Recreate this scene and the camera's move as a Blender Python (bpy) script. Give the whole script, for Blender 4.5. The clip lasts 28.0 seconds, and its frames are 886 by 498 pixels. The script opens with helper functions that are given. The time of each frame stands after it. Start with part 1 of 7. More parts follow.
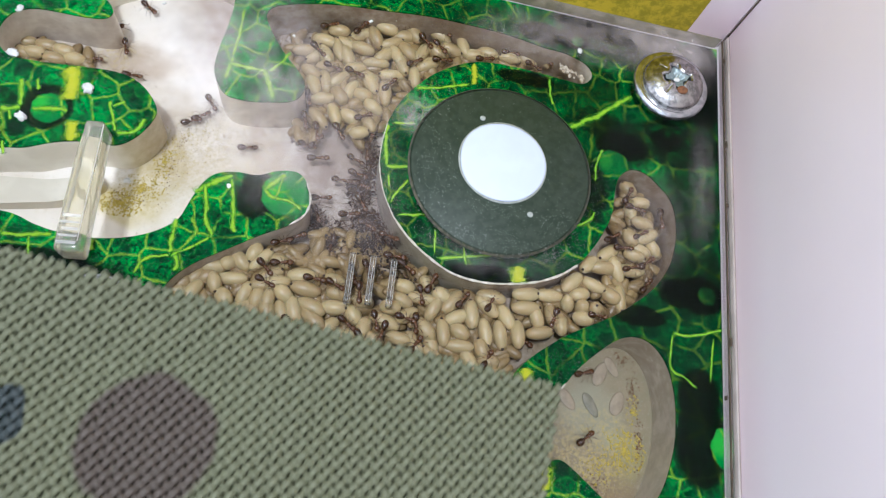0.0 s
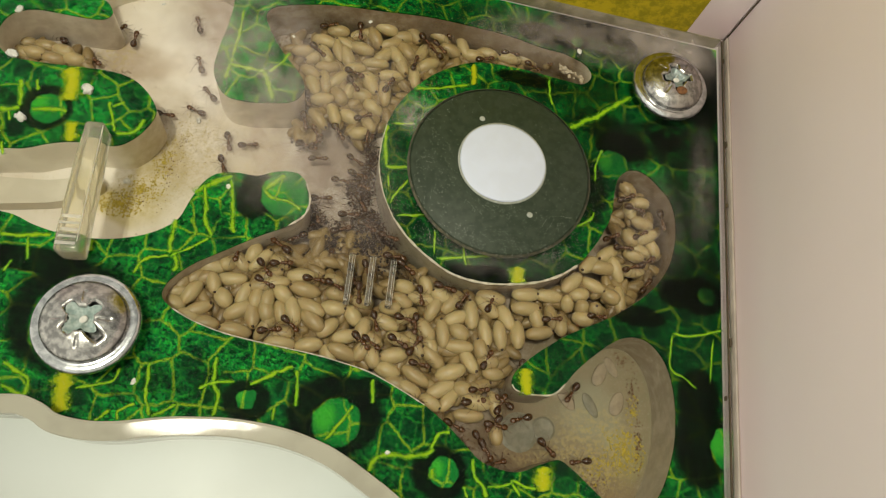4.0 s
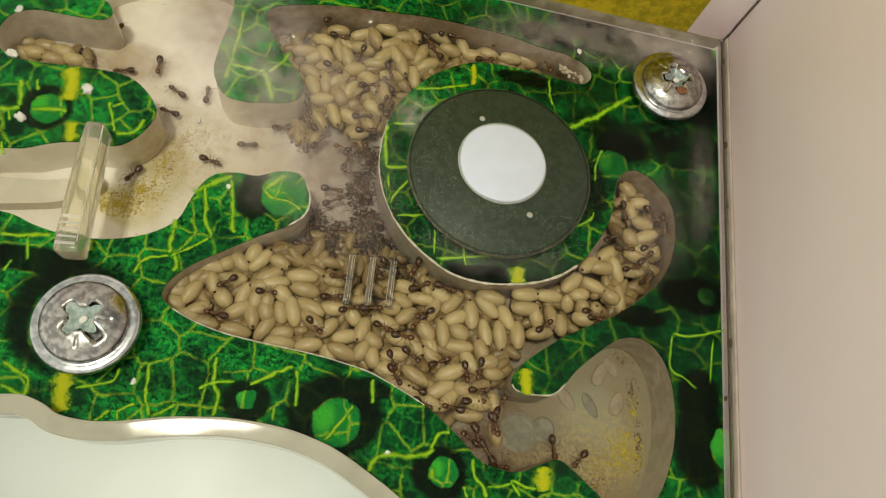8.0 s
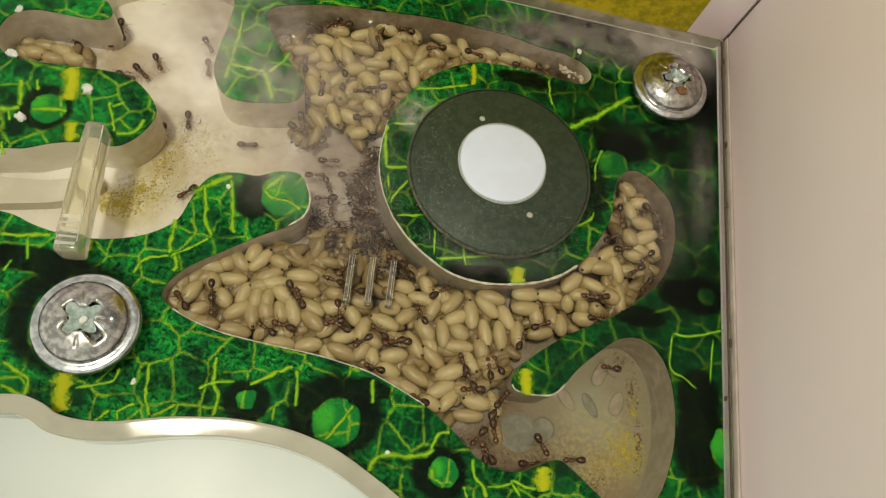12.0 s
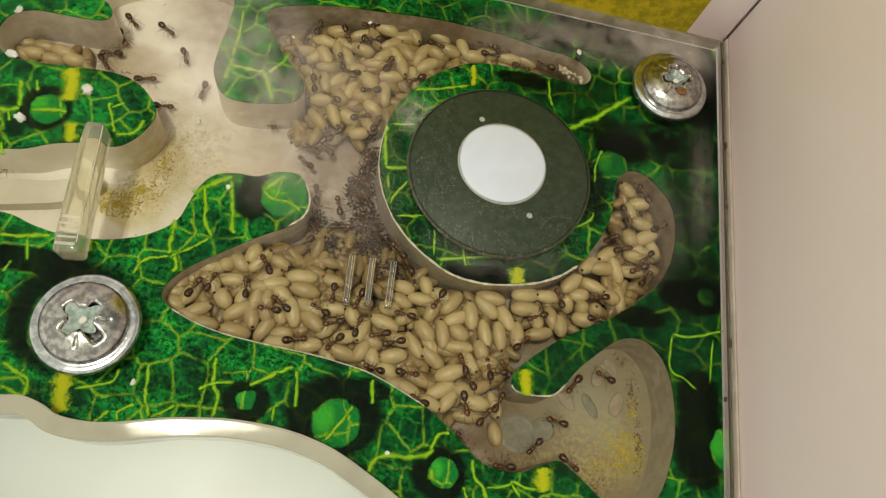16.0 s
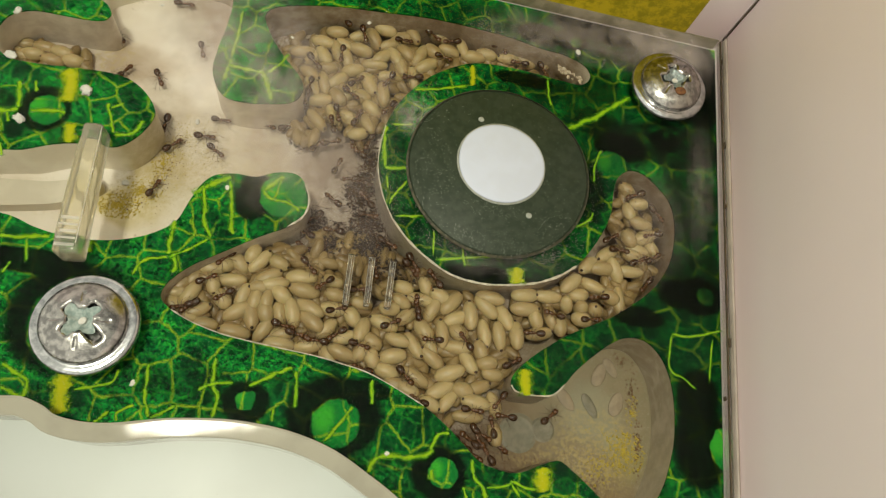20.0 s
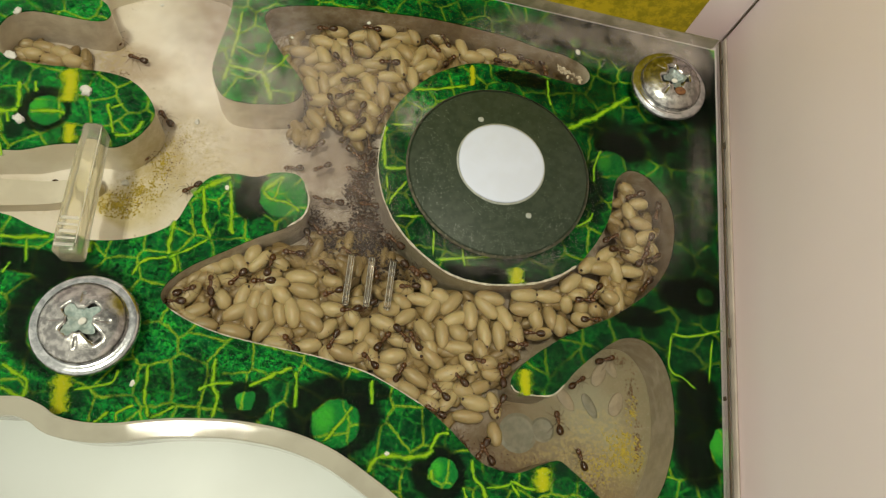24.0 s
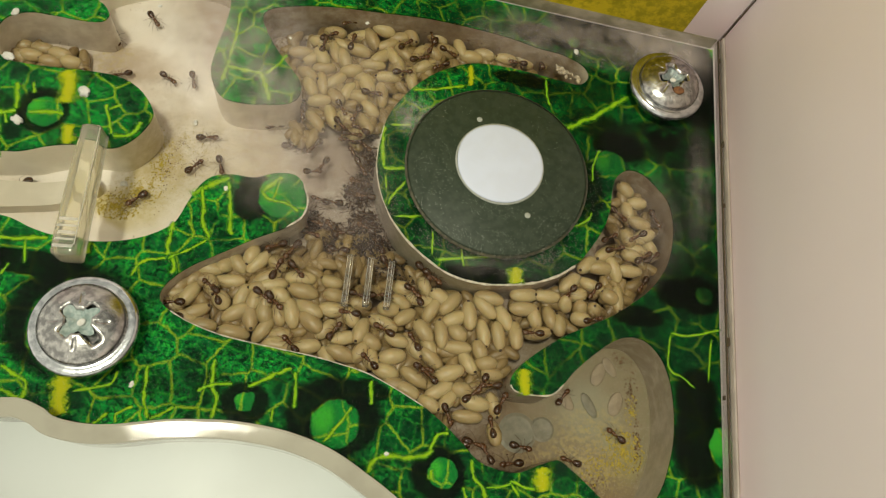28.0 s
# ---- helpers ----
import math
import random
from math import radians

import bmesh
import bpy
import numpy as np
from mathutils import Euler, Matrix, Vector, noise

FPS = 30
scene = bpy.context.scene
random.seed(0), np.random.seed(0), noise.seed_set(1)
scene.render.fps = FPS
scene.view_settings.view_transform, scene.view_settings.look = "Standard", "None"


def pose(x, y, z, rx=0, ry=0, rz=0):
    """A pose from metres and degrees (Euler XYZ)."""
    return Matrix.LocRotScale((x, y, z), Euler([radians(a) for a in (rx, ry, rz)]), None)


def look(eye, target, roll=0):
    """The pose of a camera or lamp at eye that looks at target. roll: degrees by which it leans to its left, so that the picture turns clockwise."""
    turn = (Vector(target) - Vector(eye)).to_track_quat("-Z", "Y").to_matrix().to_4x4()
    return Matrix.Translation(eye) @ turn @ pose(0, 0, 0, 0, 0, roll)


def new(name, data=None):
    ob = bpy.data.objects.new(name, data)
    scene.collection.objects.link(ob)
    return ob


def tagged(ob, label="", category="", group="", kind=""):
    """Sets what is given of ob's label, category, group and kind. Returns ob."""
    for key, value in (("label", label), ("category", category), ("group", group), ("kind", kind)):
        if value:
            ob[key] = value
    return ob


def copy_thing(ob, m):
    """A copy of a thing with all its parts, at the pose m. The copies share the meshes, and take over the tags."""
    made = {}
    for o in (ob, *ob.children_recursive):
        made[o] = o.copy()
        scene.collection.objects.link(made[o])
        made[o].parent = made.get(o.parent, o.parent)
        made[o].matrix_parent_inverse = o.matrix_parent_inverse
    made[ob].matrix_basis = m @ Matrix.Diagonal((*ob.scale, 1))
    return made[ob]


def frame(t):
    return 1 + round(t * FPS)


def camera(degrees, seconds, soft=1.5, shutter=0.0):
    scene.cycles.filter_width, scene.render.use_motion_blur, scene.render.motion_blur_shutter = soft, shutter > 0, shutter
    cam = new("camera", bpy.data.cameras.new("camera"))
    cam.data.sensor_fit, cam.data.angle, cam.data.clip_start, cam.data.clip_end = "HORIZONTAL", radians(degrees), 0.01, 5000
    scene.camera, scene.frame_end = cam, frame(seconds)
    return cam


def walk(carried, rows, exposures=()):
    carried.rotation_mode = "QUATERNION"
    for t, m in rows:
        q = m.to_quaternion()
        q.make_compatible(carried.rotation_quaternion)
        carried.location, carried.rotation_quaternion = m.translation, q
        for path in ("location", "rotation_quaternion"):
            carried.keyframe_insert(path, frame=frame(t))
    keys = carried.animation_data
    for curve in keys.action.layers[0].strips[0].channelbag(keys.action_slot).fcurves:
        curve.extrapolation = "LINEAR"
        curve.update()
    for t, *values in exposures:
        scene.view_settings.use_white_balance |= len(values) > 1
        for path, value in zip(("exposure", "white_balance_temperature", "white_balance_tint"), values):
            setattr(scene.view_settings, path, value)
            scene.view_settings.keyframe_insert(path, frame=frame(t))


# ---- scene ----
# Ant nest of clear acrylic under a leaf-printed cover. Lengths in millimetres, scaled to metres by MM.
MM = 0.001
cam = camera(66.32, 28.0, soft=1.2, shutter=0.3)
walk(cam, [
    (0, look((-0.00841, -0.02886, 0.07200), (-0.000038, -0.000064, 0.0), 25.798)),
    (1, look((-0.00841, -0.02886, 0.07200), (-0.000027, -0.000048, 0.0), 25.798)),
    (3, look((-0.00841, -0.02886, 0.07200), (-0.000006, -0.000001, 0.0), 25.798)),
    (12, look((-0.00841, -0.02886, 0.07200), (-0.000001, 0.000007, 0.0), 25.798)),
    (15, look((-0.00841, -0.02886, 0.07200), (0.000004, 0.000065, 0.0), 25.798)),
    (18, look((-0.00841, -0.02886, 0.07200), (0.000052, 0.000109, 0.0), 25.798)),
    (21, look((-0.00841, -0.02886, 0.07200), (0.000096, 0.000126, 0.0), 25.798)),
    (25, look((-0.00841, -0.02886, 0.07200), (0.000115, 0.000136, 0.0), 25.798)),
    (26.5, look((-0.00841, -0.02886, 0.07200), (0.000153, 0.000144, 0.0), 25.798)),
    (28, look((-0.00841, -0.02886, 0.07200), (0.000217, 0.000164, 0.0), 25.798)),
], exposures=[(0.0, 0.60, 4960, 22), (0.5, 0.34, 5110, 21), (1.0, 0.08, 5420, 25), (1.5, 0.03, 5750, 20), (2.0, 0.0, 6080, 14), (3.0, 0.0, 6450, 11), (28.0, 0.0, 6500, 10)])

# ---------------------------------------------------------------- light
world = bpy.data.worlds.new("world")
world.use_nodes = True
scene.world = world
room_light = world.node_tree.nodes["Background"]
room_light.inputs["Color"].default_value = (1.0, 0.965, 0.79, 1)
way = world.node_tree.nodes.new("ShaderNodeTexCoord")
side = world.node_tree.nodes.new("ShaderNodeVectorMath")
side.operation = "DOT_PRODUCT"
side.inputs[1].default_value = (-0.55, -0.58, -0.25)
fade = world.node_tree.nodes.new("ShaderNodeMapRange")
fade.inputs["From Min"].default_value, fade.inputs["From Max"].default_value = -0.8, 0.8
fade.inputs["To Min"].default_value, fade.inputs["To Max"].default_value = 0.20, 1.08
world.node_tree.links.new(way.outputs["Generated"], side.inputs[0])
world.node_tree.links.new(side.outputs["Value"], fade.inputs["Value"])
world.node_tree.links.new(fade.outputs[0], room_light.inputs["Strength"])
lamp_data = bpy.data.lights.new("ceiling_lamp", "AREA")
lamp_data.shape, lamp_data.size, lamp_data.size_y = "RECTANGLE", 0.055, 0.07
lamp_data.energy, lamp_data.color = 2.3, (0.985, 0.955, 0.735)
lamp = new("ceiling_lamp", lamp_data)
lamp.matrix_world = look((-0.13, -0.10, 0.68), (0, 0, 0))
tagged(lamp, "warm white ceiling lamp above the nest", "lamp", kind="structure")


# ---------------------------------------------------------------- materials
class Nodes:
    """A small hand for wiring one material."""

    def __init__(self, name):
        self.mat = bpy.data.materials.new(name)
        self.mat.use_nodes = True
        self.tree = self.mat.node_tree
        self.bsdf = self.tree.nodes["Principled BSDF"]
        self.out = self.tree.nodes["Material Output"]
        self.coord = self.tree.nodes.new("ShaderNodeTexCoord")

    def node(self, kind, **props):
        n = self.tree.nodes.new(kind)
        for key, value in props.items():
            setattr(n, key, value)
        return n

    def link(self, a, b):
        self.tree.links.new(a, b)

    def put(self, socket, value):
        if isinstance(value, bpy.types.NodeSocket):
            self.link(value, socket)
        elif isinstance(value, (tuple, list)) and len(value) == 3 and socket.type == "RGBA":
            socket.default_value = (*value, 1)
        else:
            socket.default_value = value

    def set(self, **values):
        for key, value in values.items():
            self.put(self.bsdf.inputs[key.replace("_", " ")], value)

    def math(self, op, a, b=0.0, c=0.0, clamp=False):
        n = self.node("ShaderNodeMath", operation=op, use_clamp=clamp)
        for i, v in enumerate((a, b, c)):
            self.put(n.inputs[i], v)
        return n.outputs[0]

    def mix(self, fac, a, b, blend="MIX"):
        n = self.node("ShaderNodeMix", data_type="RGBA", blend_type=blend)
        self.put(n.inputs[0], fac), self.put(n.inputs[6], a), self.put(n.inputs[7], b)
        return n.outputs[2]

    def ramp(self, fac, lo, hi):
        n = self.node("ShaderNodeMapRange", interpolation_type="SMOOTHSTEP")
        self.put(n.inputs[0], fac)
        n.inputs[1].default_value, n.inputs[2].default_value = lo, hi
        return n.outputs[0]

    def noise(self, size_mm, detail=3.0, rough=0.55, vector=None, distort=0.0):
        n = self.node("ShaderNodeTexNoise")
        self.link(vector or self.coord.outputs["Object"], n.inputs["Vector"])
        n.inputs["Scale"].default_value = 1 / (size_mm * MM)
        n.inputs["Detail"].default_value, n.inputs["Roughness"].default_value = detail, rough
        n.inputs["Distortion"].default_value = distort
        return n.outputs["Fac"]

    def noise_color(self, size_mm, detail=2.0):
        n = self.node("ShaderNodeTexNoise")
        self.link(self.coord.outputs["Object"], n.inputs["Vector"])
        n.inputs["Scale"].default_value, n.inputs["Detail"].default_value = 1 / (size_mm * MM), detail
        return n.outputs["Color"]

    def cells(self, size_mm, vector=None, feature="DISTANCE_TO_EDGE", random_ness=0.85, out="Distance"):
        n = self.node("ShaderNodeTexVoronoi", feature=feature, voronoi_dimensions="2D")
        self.link(vector or self.coord.outputs["Object"], n.inputs["Vector"])
        n.inputs["Scale"].default_value = 1 / (size_mm * MM)
        n.inputs["Randomness"].default_value = random_ness
        return n.outputs[out]

    def shifted(self, amount_mm, size_mm):
        """Object coordinates pushed about by noise."""
        sub = self.node("ShaderNodeVectorMath", operation="SUBTRACT")
        self.link(self.noise_color(size_mm), sub.inputs[0])
        sub.inputs[1].default_value = (0.5, 0.5, 0.5)
        mul = self.node("ShaderNodeVectorMath", operation="SCALE")
        self.link(sub.outputs[0], mul.inputs[0])
        mul.inputs["Scale"].default_value = amount_mm * MM * 2
        add = self.node("ShaderNodeVectorMath", operation="ADD")
        self.link(self.coord.outputs["Object"], add.inputs[0])
        self.link(mul.outputs[0], add.inputs[1])
        return add.outputs[0]

    def blot(self, x, y, rx, ry, inner=0.0, outer=0.45, vector=None):
        """1 inside an ellipse (millimetres), fading to 0 at its edge."""
        m = self.node("ShaderNodeMapping", vector_type="TEXTURE")
        self.link(vector or self.coord.outputs["Object"], m.inputs["Vector"])
        m.inputs["Location"].default_value, m.inputs["Scale"].default_value = (x * MM, y * MM, 0), (rx * MM, ry * MM, 1)
        g = self.node("ShaderNodeTexGradient", gradient_type="SPHERICAL")
        self.link(m.outputs[0], g.inputs["Vector"])
        return self.ramp(g.outputs["Fac"], inner, outer)

    def bump(self, height, depth_mm, strength=1.0):
        n = self.node("ShaderNodeBump")
        n.inputs["Strength"].default_value, n.inputs["Distance"].default_value = strength, depth_mm * MM
        self.link(height, n.inputs["Height"])
        self.link(n.outputs[0], self.bsdf.inputs["Normal"])


def vary(n, base, other, size_mm, lo=0.35, hi=0.65):
    return n.mix(n.ramp(n.noise(size_mm), lo, hi), base, other)


def make_leaf_print():
    n = Nodes("leaf_print")
    big = n.noise(8.0, 3.0)
    mid = n.noise(1.0, 4.0, 0.7)
    fine = n.noise(0.17, 4.0, 0.8)
    area = n.noise(3.2, 4.0, 0.62)
    pads = n.cells(0.72, n.shifted(0.25, 0.5), "F1")
    base = n.mix(n.ramp(area, 0.34, 0.56), (0.0005, 0.012, 0.005), (0.0014, 0.070, 0.017))
    # quilted pads of the blade: grainy bright tops with dark seams between
    tops = n.math("MAXIMUM", n.ramp(n.noise(0.42, 5.0, 0.7), 0.46, 0.62), n.math("MULTIPLY", n.math("SUBTRACT", 1.0, n.ramp(pads, 0.2, 0.55)), 0.45))
    tops = n.math("MULTIPLY", tops, n.ramp(fine, 0.42, 0.54))
    # each small field between veins is lit on its own: some catch light, some lie dark
    field = n.cells(1.9, n.shifted(0.24, 0.7), "F1", out="Color")
    tops = n.math("MULTIPLY", tops, n.math("ADD", 0.30, n.math("MULTIPLY", n.ramp(field, 0.25, 0.75), 0.95)))
    tops = n.math("MULTIPLY", tops, n.math("ADD", 0.48, n.math("MULTIPLY", n.ramp(area, 0.36, 0.58), 0.60)))
    tops = n.math("MULTIPLY", tops, 1.25, clamp=True)
    base = n.mix(tops, base, n.mix(n.ramp(mid, 0.4, 0.65), (0.005, 0.42, 0.050), (0.032, 0.66, 0.050)))
    # folds between the pads, nearly black
    base = n.mix(n.math("MULTIPLY", n.ramp(n.noise(0.75, 5.0, 0.75, distort=0.6), 0.50, 0.60), 0.80), base, (0.0005, 0.010, 0.004))
    base = n.mix(n.math("MULTIPLY", n.ramp(big, 0.47, 0.67), 0.85), base, (0.0005, 0.008, 0.0025))
    # tone blots that darken the blade, most of them towards the east side
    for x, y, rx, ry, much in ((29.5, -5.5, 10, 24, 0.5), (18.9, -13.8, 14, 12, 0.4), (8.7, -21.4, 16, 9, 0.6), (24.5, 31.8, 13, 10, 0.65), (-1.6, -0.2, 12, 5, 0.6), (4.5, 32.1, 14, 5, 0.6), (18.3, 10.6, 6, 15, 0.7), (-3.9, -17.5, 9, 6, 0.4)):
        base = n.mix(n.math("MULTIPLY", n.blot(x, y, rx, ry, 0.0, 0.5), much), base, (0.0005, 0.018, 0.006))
    # water drops of the photograph: a dark halo and a green lens, under the veins
    soft = n.shifted(0.35, 1.1)
    dark = 0.0
    for hx, hy, hrx, hry, dx, dy, dr in ((-8.7, -20.3, 5.8, 4.9, -8.3, -21.0, 2.66),
                                            (-17.6, -20.2, 2.8, 2.5, -17.7, -20.1, 1.08),
                                            (3.0, -24.3, 3.4, 3.1, 3.4, -24.2, 1.64),
                                            (31.7, 0.2, 3.3, 2.7, 32.4, 0.3, 1.26),
                                            (-46.6, 7.9, 3.3, 3.4, -46.3, 7.8, 2.02),
                                            (21.0, 18.4, 4.2, 2.5, 19.9, 15.6, 2.15),
                                            (31.6, -17.0, 3.6, 6.0, 35.2, -17.2, 2.66),
                                            (-22.0, 2.2, 2.4, 3.6, -18.9, 2.9, 2.78),
                                            (13.1, 33.5, 3.0, 1.9, 14.1, 33.3, 0.89),
                                            (26.9, 20.8, 2.5, 1.9, 27.1, 21.7, 0.57),
                                            (-36.5, -14.7, 7.4, 7.0, -35.2, -15.2, 5.5),
                                            (7.5, 25.6, 4.8, 1.3, 0, 0, 0),
                                            (18.6, 36.5, 10, 2.6, 0, 0, 0),
                                            (31.5, 33.7, 3.5, 5, 0, 0, 0),
                                            (9.1, 33.4, 4, 2, 0, 0, 0),
                                            (24.4, 36.1, 5.5, 2.2, 0, 0, 0),
                                            (32.3, 28.3, 3.2, 5, 0, 0, 0),
                                            (28.8, -0.0, 3, 2.2, 0, 0, 0),
                                            (23.9, -3.7, 4, 1.4, 0, 0, 0),
                                            (-41.9, -9.7, 7, 1.6, 0, 0, 0),
                                            (-5.8, -17.2, 3, 1.4, 0, 0, 0),
                                            (14.4, 14.5, 1.2, 3.5, 0, 0, 0),
                                            (6.0, -2.2, 6, 1.4, 0, 0, 0),
                                            (31.3, -11.8, 3, 3.5, 0, 0, 0)):
        halo = n.blot(hx, hy, hrx, hry, 0.02, 0.24, soft)
        if dr:
            lens = n.blot(dx, dy, dr, dr, 0.02, 0.14, soft)
            glow = n.mix(n.ramp(fine, 0.38, 0.60), (0.002, 0.055, 0.014), (0.010, 0.27, 0.036))
            glow = n.mix(n.math("MULTIPLY", n.blot(dx - dr * 0.5, dy + dr * 0.15, dr * 0.6, dr * 0.8, 0.0, 0.7, soft), n.ramp(fine, 0.30, 0.55)), glow, (0.05, 0.42, 0.03))
            base = n.mix(lens, base, glow)
            halo = n.math("SUBTRACT", halo, lens, clamp=True)
        dark = n.math("MAXIMUM", dark, halo)
    broad = n.cells(3.5, n.shifted(0.42, 1.3))
    net = n.cells(1.9, n.shifted(0.24, 0.7))
    lit = n.math("ADD", 0.35, n.math("MULTIPLY", n.ramp(n.noise(3.4, 3.0), 0.36, 0.60), 0.65))
    speck = n.ramp(fine, 0.36, 0.56)
    grit = n.ramp(n.noise(0.10, 2.0, 0.6), 0.30, 0.52)
    tissue = n.math("MULTIPLY", n.math("SUBTRACT", 1.0, n.ramp(net, 0.0, 0.20)), n.math("MULTIPLY", n.math("MULTIPLY", lit, speck), n.ramp(n.noise(0.55, 4.0, 0.7), 0.38, 0.60)))
    base = n.mix(n.math("MULTIPLY", tissue, 0.6), base, n.mix(n.math("SUBTRACT", 1.0, n.ramp(net, 0.0, 0.10)), (0.004, 0.26, 0.026), (0.040, 0.50, 0.030)))
    trunk = n.math("MULTIPLY", n.math("SUBTRACT", 1.0, n.ramp(broad, 0.0, 0.10)), n.math("MULTIPLY", n.ramp(n.noise(3.2, 4.0), 0.33, 0.56), n.ramp(fine, 0.36, 0.58)))
    base = n.mix(n.math("MULTIPLY", trunk, grit), base, n.mix(n.math("SUBTRACT", 1.0, n.ramp(broad, 0.0, 0.075)), (0.012, 0.34, 0.022), (0.36, 0.54, 0.014)))
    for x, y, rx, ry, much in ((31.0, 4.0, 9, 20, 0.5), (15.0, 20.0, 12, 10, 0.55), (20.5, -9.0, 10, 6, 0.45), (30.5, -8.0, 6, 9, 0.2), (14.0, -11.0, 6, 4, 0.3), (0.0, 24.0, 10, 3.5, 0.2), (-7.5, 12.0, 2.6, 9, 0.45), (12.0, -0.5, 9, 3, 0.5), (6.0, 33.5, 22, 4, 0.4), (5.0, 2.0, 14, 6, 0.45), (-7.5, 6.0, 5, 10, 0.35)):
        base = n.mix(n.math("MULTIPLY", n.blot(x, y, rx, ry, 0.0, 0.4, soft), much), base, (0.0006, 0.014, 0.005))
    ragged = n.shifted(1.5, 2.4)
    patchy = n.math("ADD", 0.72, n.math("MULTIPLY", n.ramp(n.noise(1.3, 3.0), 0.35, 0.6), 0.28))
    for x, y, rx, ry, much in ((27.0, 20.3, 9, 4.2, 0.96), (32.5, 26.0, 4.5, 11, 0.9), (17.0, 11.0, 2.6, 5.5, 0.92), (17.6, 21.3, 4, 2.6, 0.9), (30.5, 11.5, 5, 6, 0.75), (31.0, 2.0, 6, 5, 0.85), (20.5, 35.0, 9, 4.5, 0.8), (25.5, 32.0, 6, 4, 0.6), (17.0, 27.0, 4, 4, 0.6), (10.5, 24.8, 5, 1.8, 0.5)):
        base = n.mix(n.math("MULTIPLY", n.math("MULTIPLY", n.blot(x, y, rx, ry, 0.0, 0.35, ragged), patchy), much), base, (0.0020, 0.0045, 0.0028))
    base = n.mix(n.math("MULTIPLY", dark, 0.95), base, (0.0007, 0.0018, 0.0011))
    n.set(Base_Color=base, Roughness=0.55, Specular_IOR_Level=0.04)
    n.bump(fine, 0.02, 0.12)
    return n.mat


def make_print(name, a, b, size=0.5, gloss=0.45):
    n = Nodes(name)
    n.set(Base_Color=n.mix(n.ramp(n.noise(size, 4.0, 0.75), 0.38, 0.62), a, b), Roughness=gloss, Specular_IOR_Level=0.08)
    return n.mat


def make_ink(name, a, b, lo, hi):
    """Soft printed line: grainy ink that thins out to the edges of its strip."""
    n = Nodes(name)
    ink = n.node("ShaderNodeAttribute", attribute_name="ink")
    fine = n.noise(0.17, 4.0, 0.8)
    much = n.math("ADD", ink.outputs["Fac"], n.math("MULTIPLY", n.math("SUBTRACT", fine, 0.5), 1.3))
    much = n.math("ADD", much, n.math("MULTIPLY", n.math("SUBTRACT", n.noise(0.9, 3.0), 0.5), 0.8))
    cover = n.ramp(much, lo, hi)
    n.set(Base_Color=n.mix(n.ramp(much, lo + 0.15, hi + 0.15), a, b), Roughness=0.55, Specular_IOR_Level=0.04, Alpha=cover)
    return n.mat


def soiled(n, colour, walls=False):
    """Brown film that the colony leaves on floor and walls of the brood chambers."""
    wob = n.shifted(1.2, 3.0)
    cloud = n.math("ADD", 0.62, n.math("MULTIPLY", n.ramp(n.noise(1.6, 5.0, 0.65), 0.32, 0.68), 0.42))
    for x, y, rx, ry, tone, much in ((-37.0, 0.6, 5.2, 3.4, (0.50, 0.40, 0.09), 0.75), (-34.6, 5.8, 4.2, 6.0, (0.44, 0.35, 0.13), 0.8), (23.9, -18.7, 4, 4, (0.34, 0.28, 0.08), 0.6), (-14.7, 14.4, 6, 7, (0.2, 0.13, 0.08), 0.7), (-28.5, 9.5, 11, 9, (0.42, 0.33, 0.19), 0.55), (-18.8, 13.4, 9, 9, (0.36, 0.28, 0.22), 0.65), (-30.2, 0.6, 10, 6, (0.55, 0.5, 0.36), 0.5), (10.5, -10.9, 26, 18, (0.19, 0.11, 0.05), 0.95), (23.4, -9.5, 9, 7, (0.25, 0.18, 0.11), 0.85), (15.0, -17.5, 8, 6, (0.25, 0.18, 0.095), 0.85), (25.0, -18.0, 7, 12, (0.30, 0.23, 0.13), 0.85), (18.0, -21.0, 12, 8, (0.28, 0.19, 0.10), 0.8), (-11.0, -1.5, 10, 7, (0.27, 0.20, 0.115), 0.9), (-1.0, -1.5, 9, 6, (0.27, 0.235, 0.13), 0.85), (27.0, 6.5, 8, 14, (0.17, 0.105, 0.052), 0.9), (-3.0, 31.5, 28, 5, (0.28, 0.20, 0.12), 0.5), (-41.5, 19.5, 5.5, 4, (0.36, 0.26, 0.15), 0.6), (-36.5, 14.5, 4.5, 4, (0.42, 0.32, 0.19), 0.5), (21.0, -15.5, 17, 17, (0.205, 0.155, 0.08), 0.9), (25.0, -19.0, 3.6, 3.6, (0.42, 0.37, 0.08), 0.6), (20.8, -16.2, 5, 6, (0.30, 0.30, 0.21), 0.7), (19.0, -22.5, 9, 6, (0.22, 0.13, 0.05), 0.8), (-16.0, 29.4, 28, 13, (0.19, 0.115, 0.055), 0.9), (26.3, 7.7, 10, 16, (0.18, 0.11, 0.055), 0.9), (-19.7, -10.1, 24, 10, (0.2, 0.12, 0.06), 0.9), (-11.2, 7.8, 10, 12, (0.24, 0.175, 0.14), 0.85), (-52.7, 19.5, 14, 6, (0.36, 0.27, 0.19), 0.7), (6.1, 32.4, 18, 6, (0.19, 0.115, 0.055), 0.9), (13.2, -18.8, 7.5, 6, (0.15, 0.095, 0.04), 0.95), (22.5, -14.5, 12, 12, (0.23, 0.215, 0.13), 0.55)):
        if walls and x > 14 and y < -6:
            much *= 0.35
        film = n.math("MULTIPLY", n.blot(x, y, rx, ry, vector=wob), much)
        colour = n.mix(n.math("MULTIPLY", film, cloud), colour, tone)
    return colour


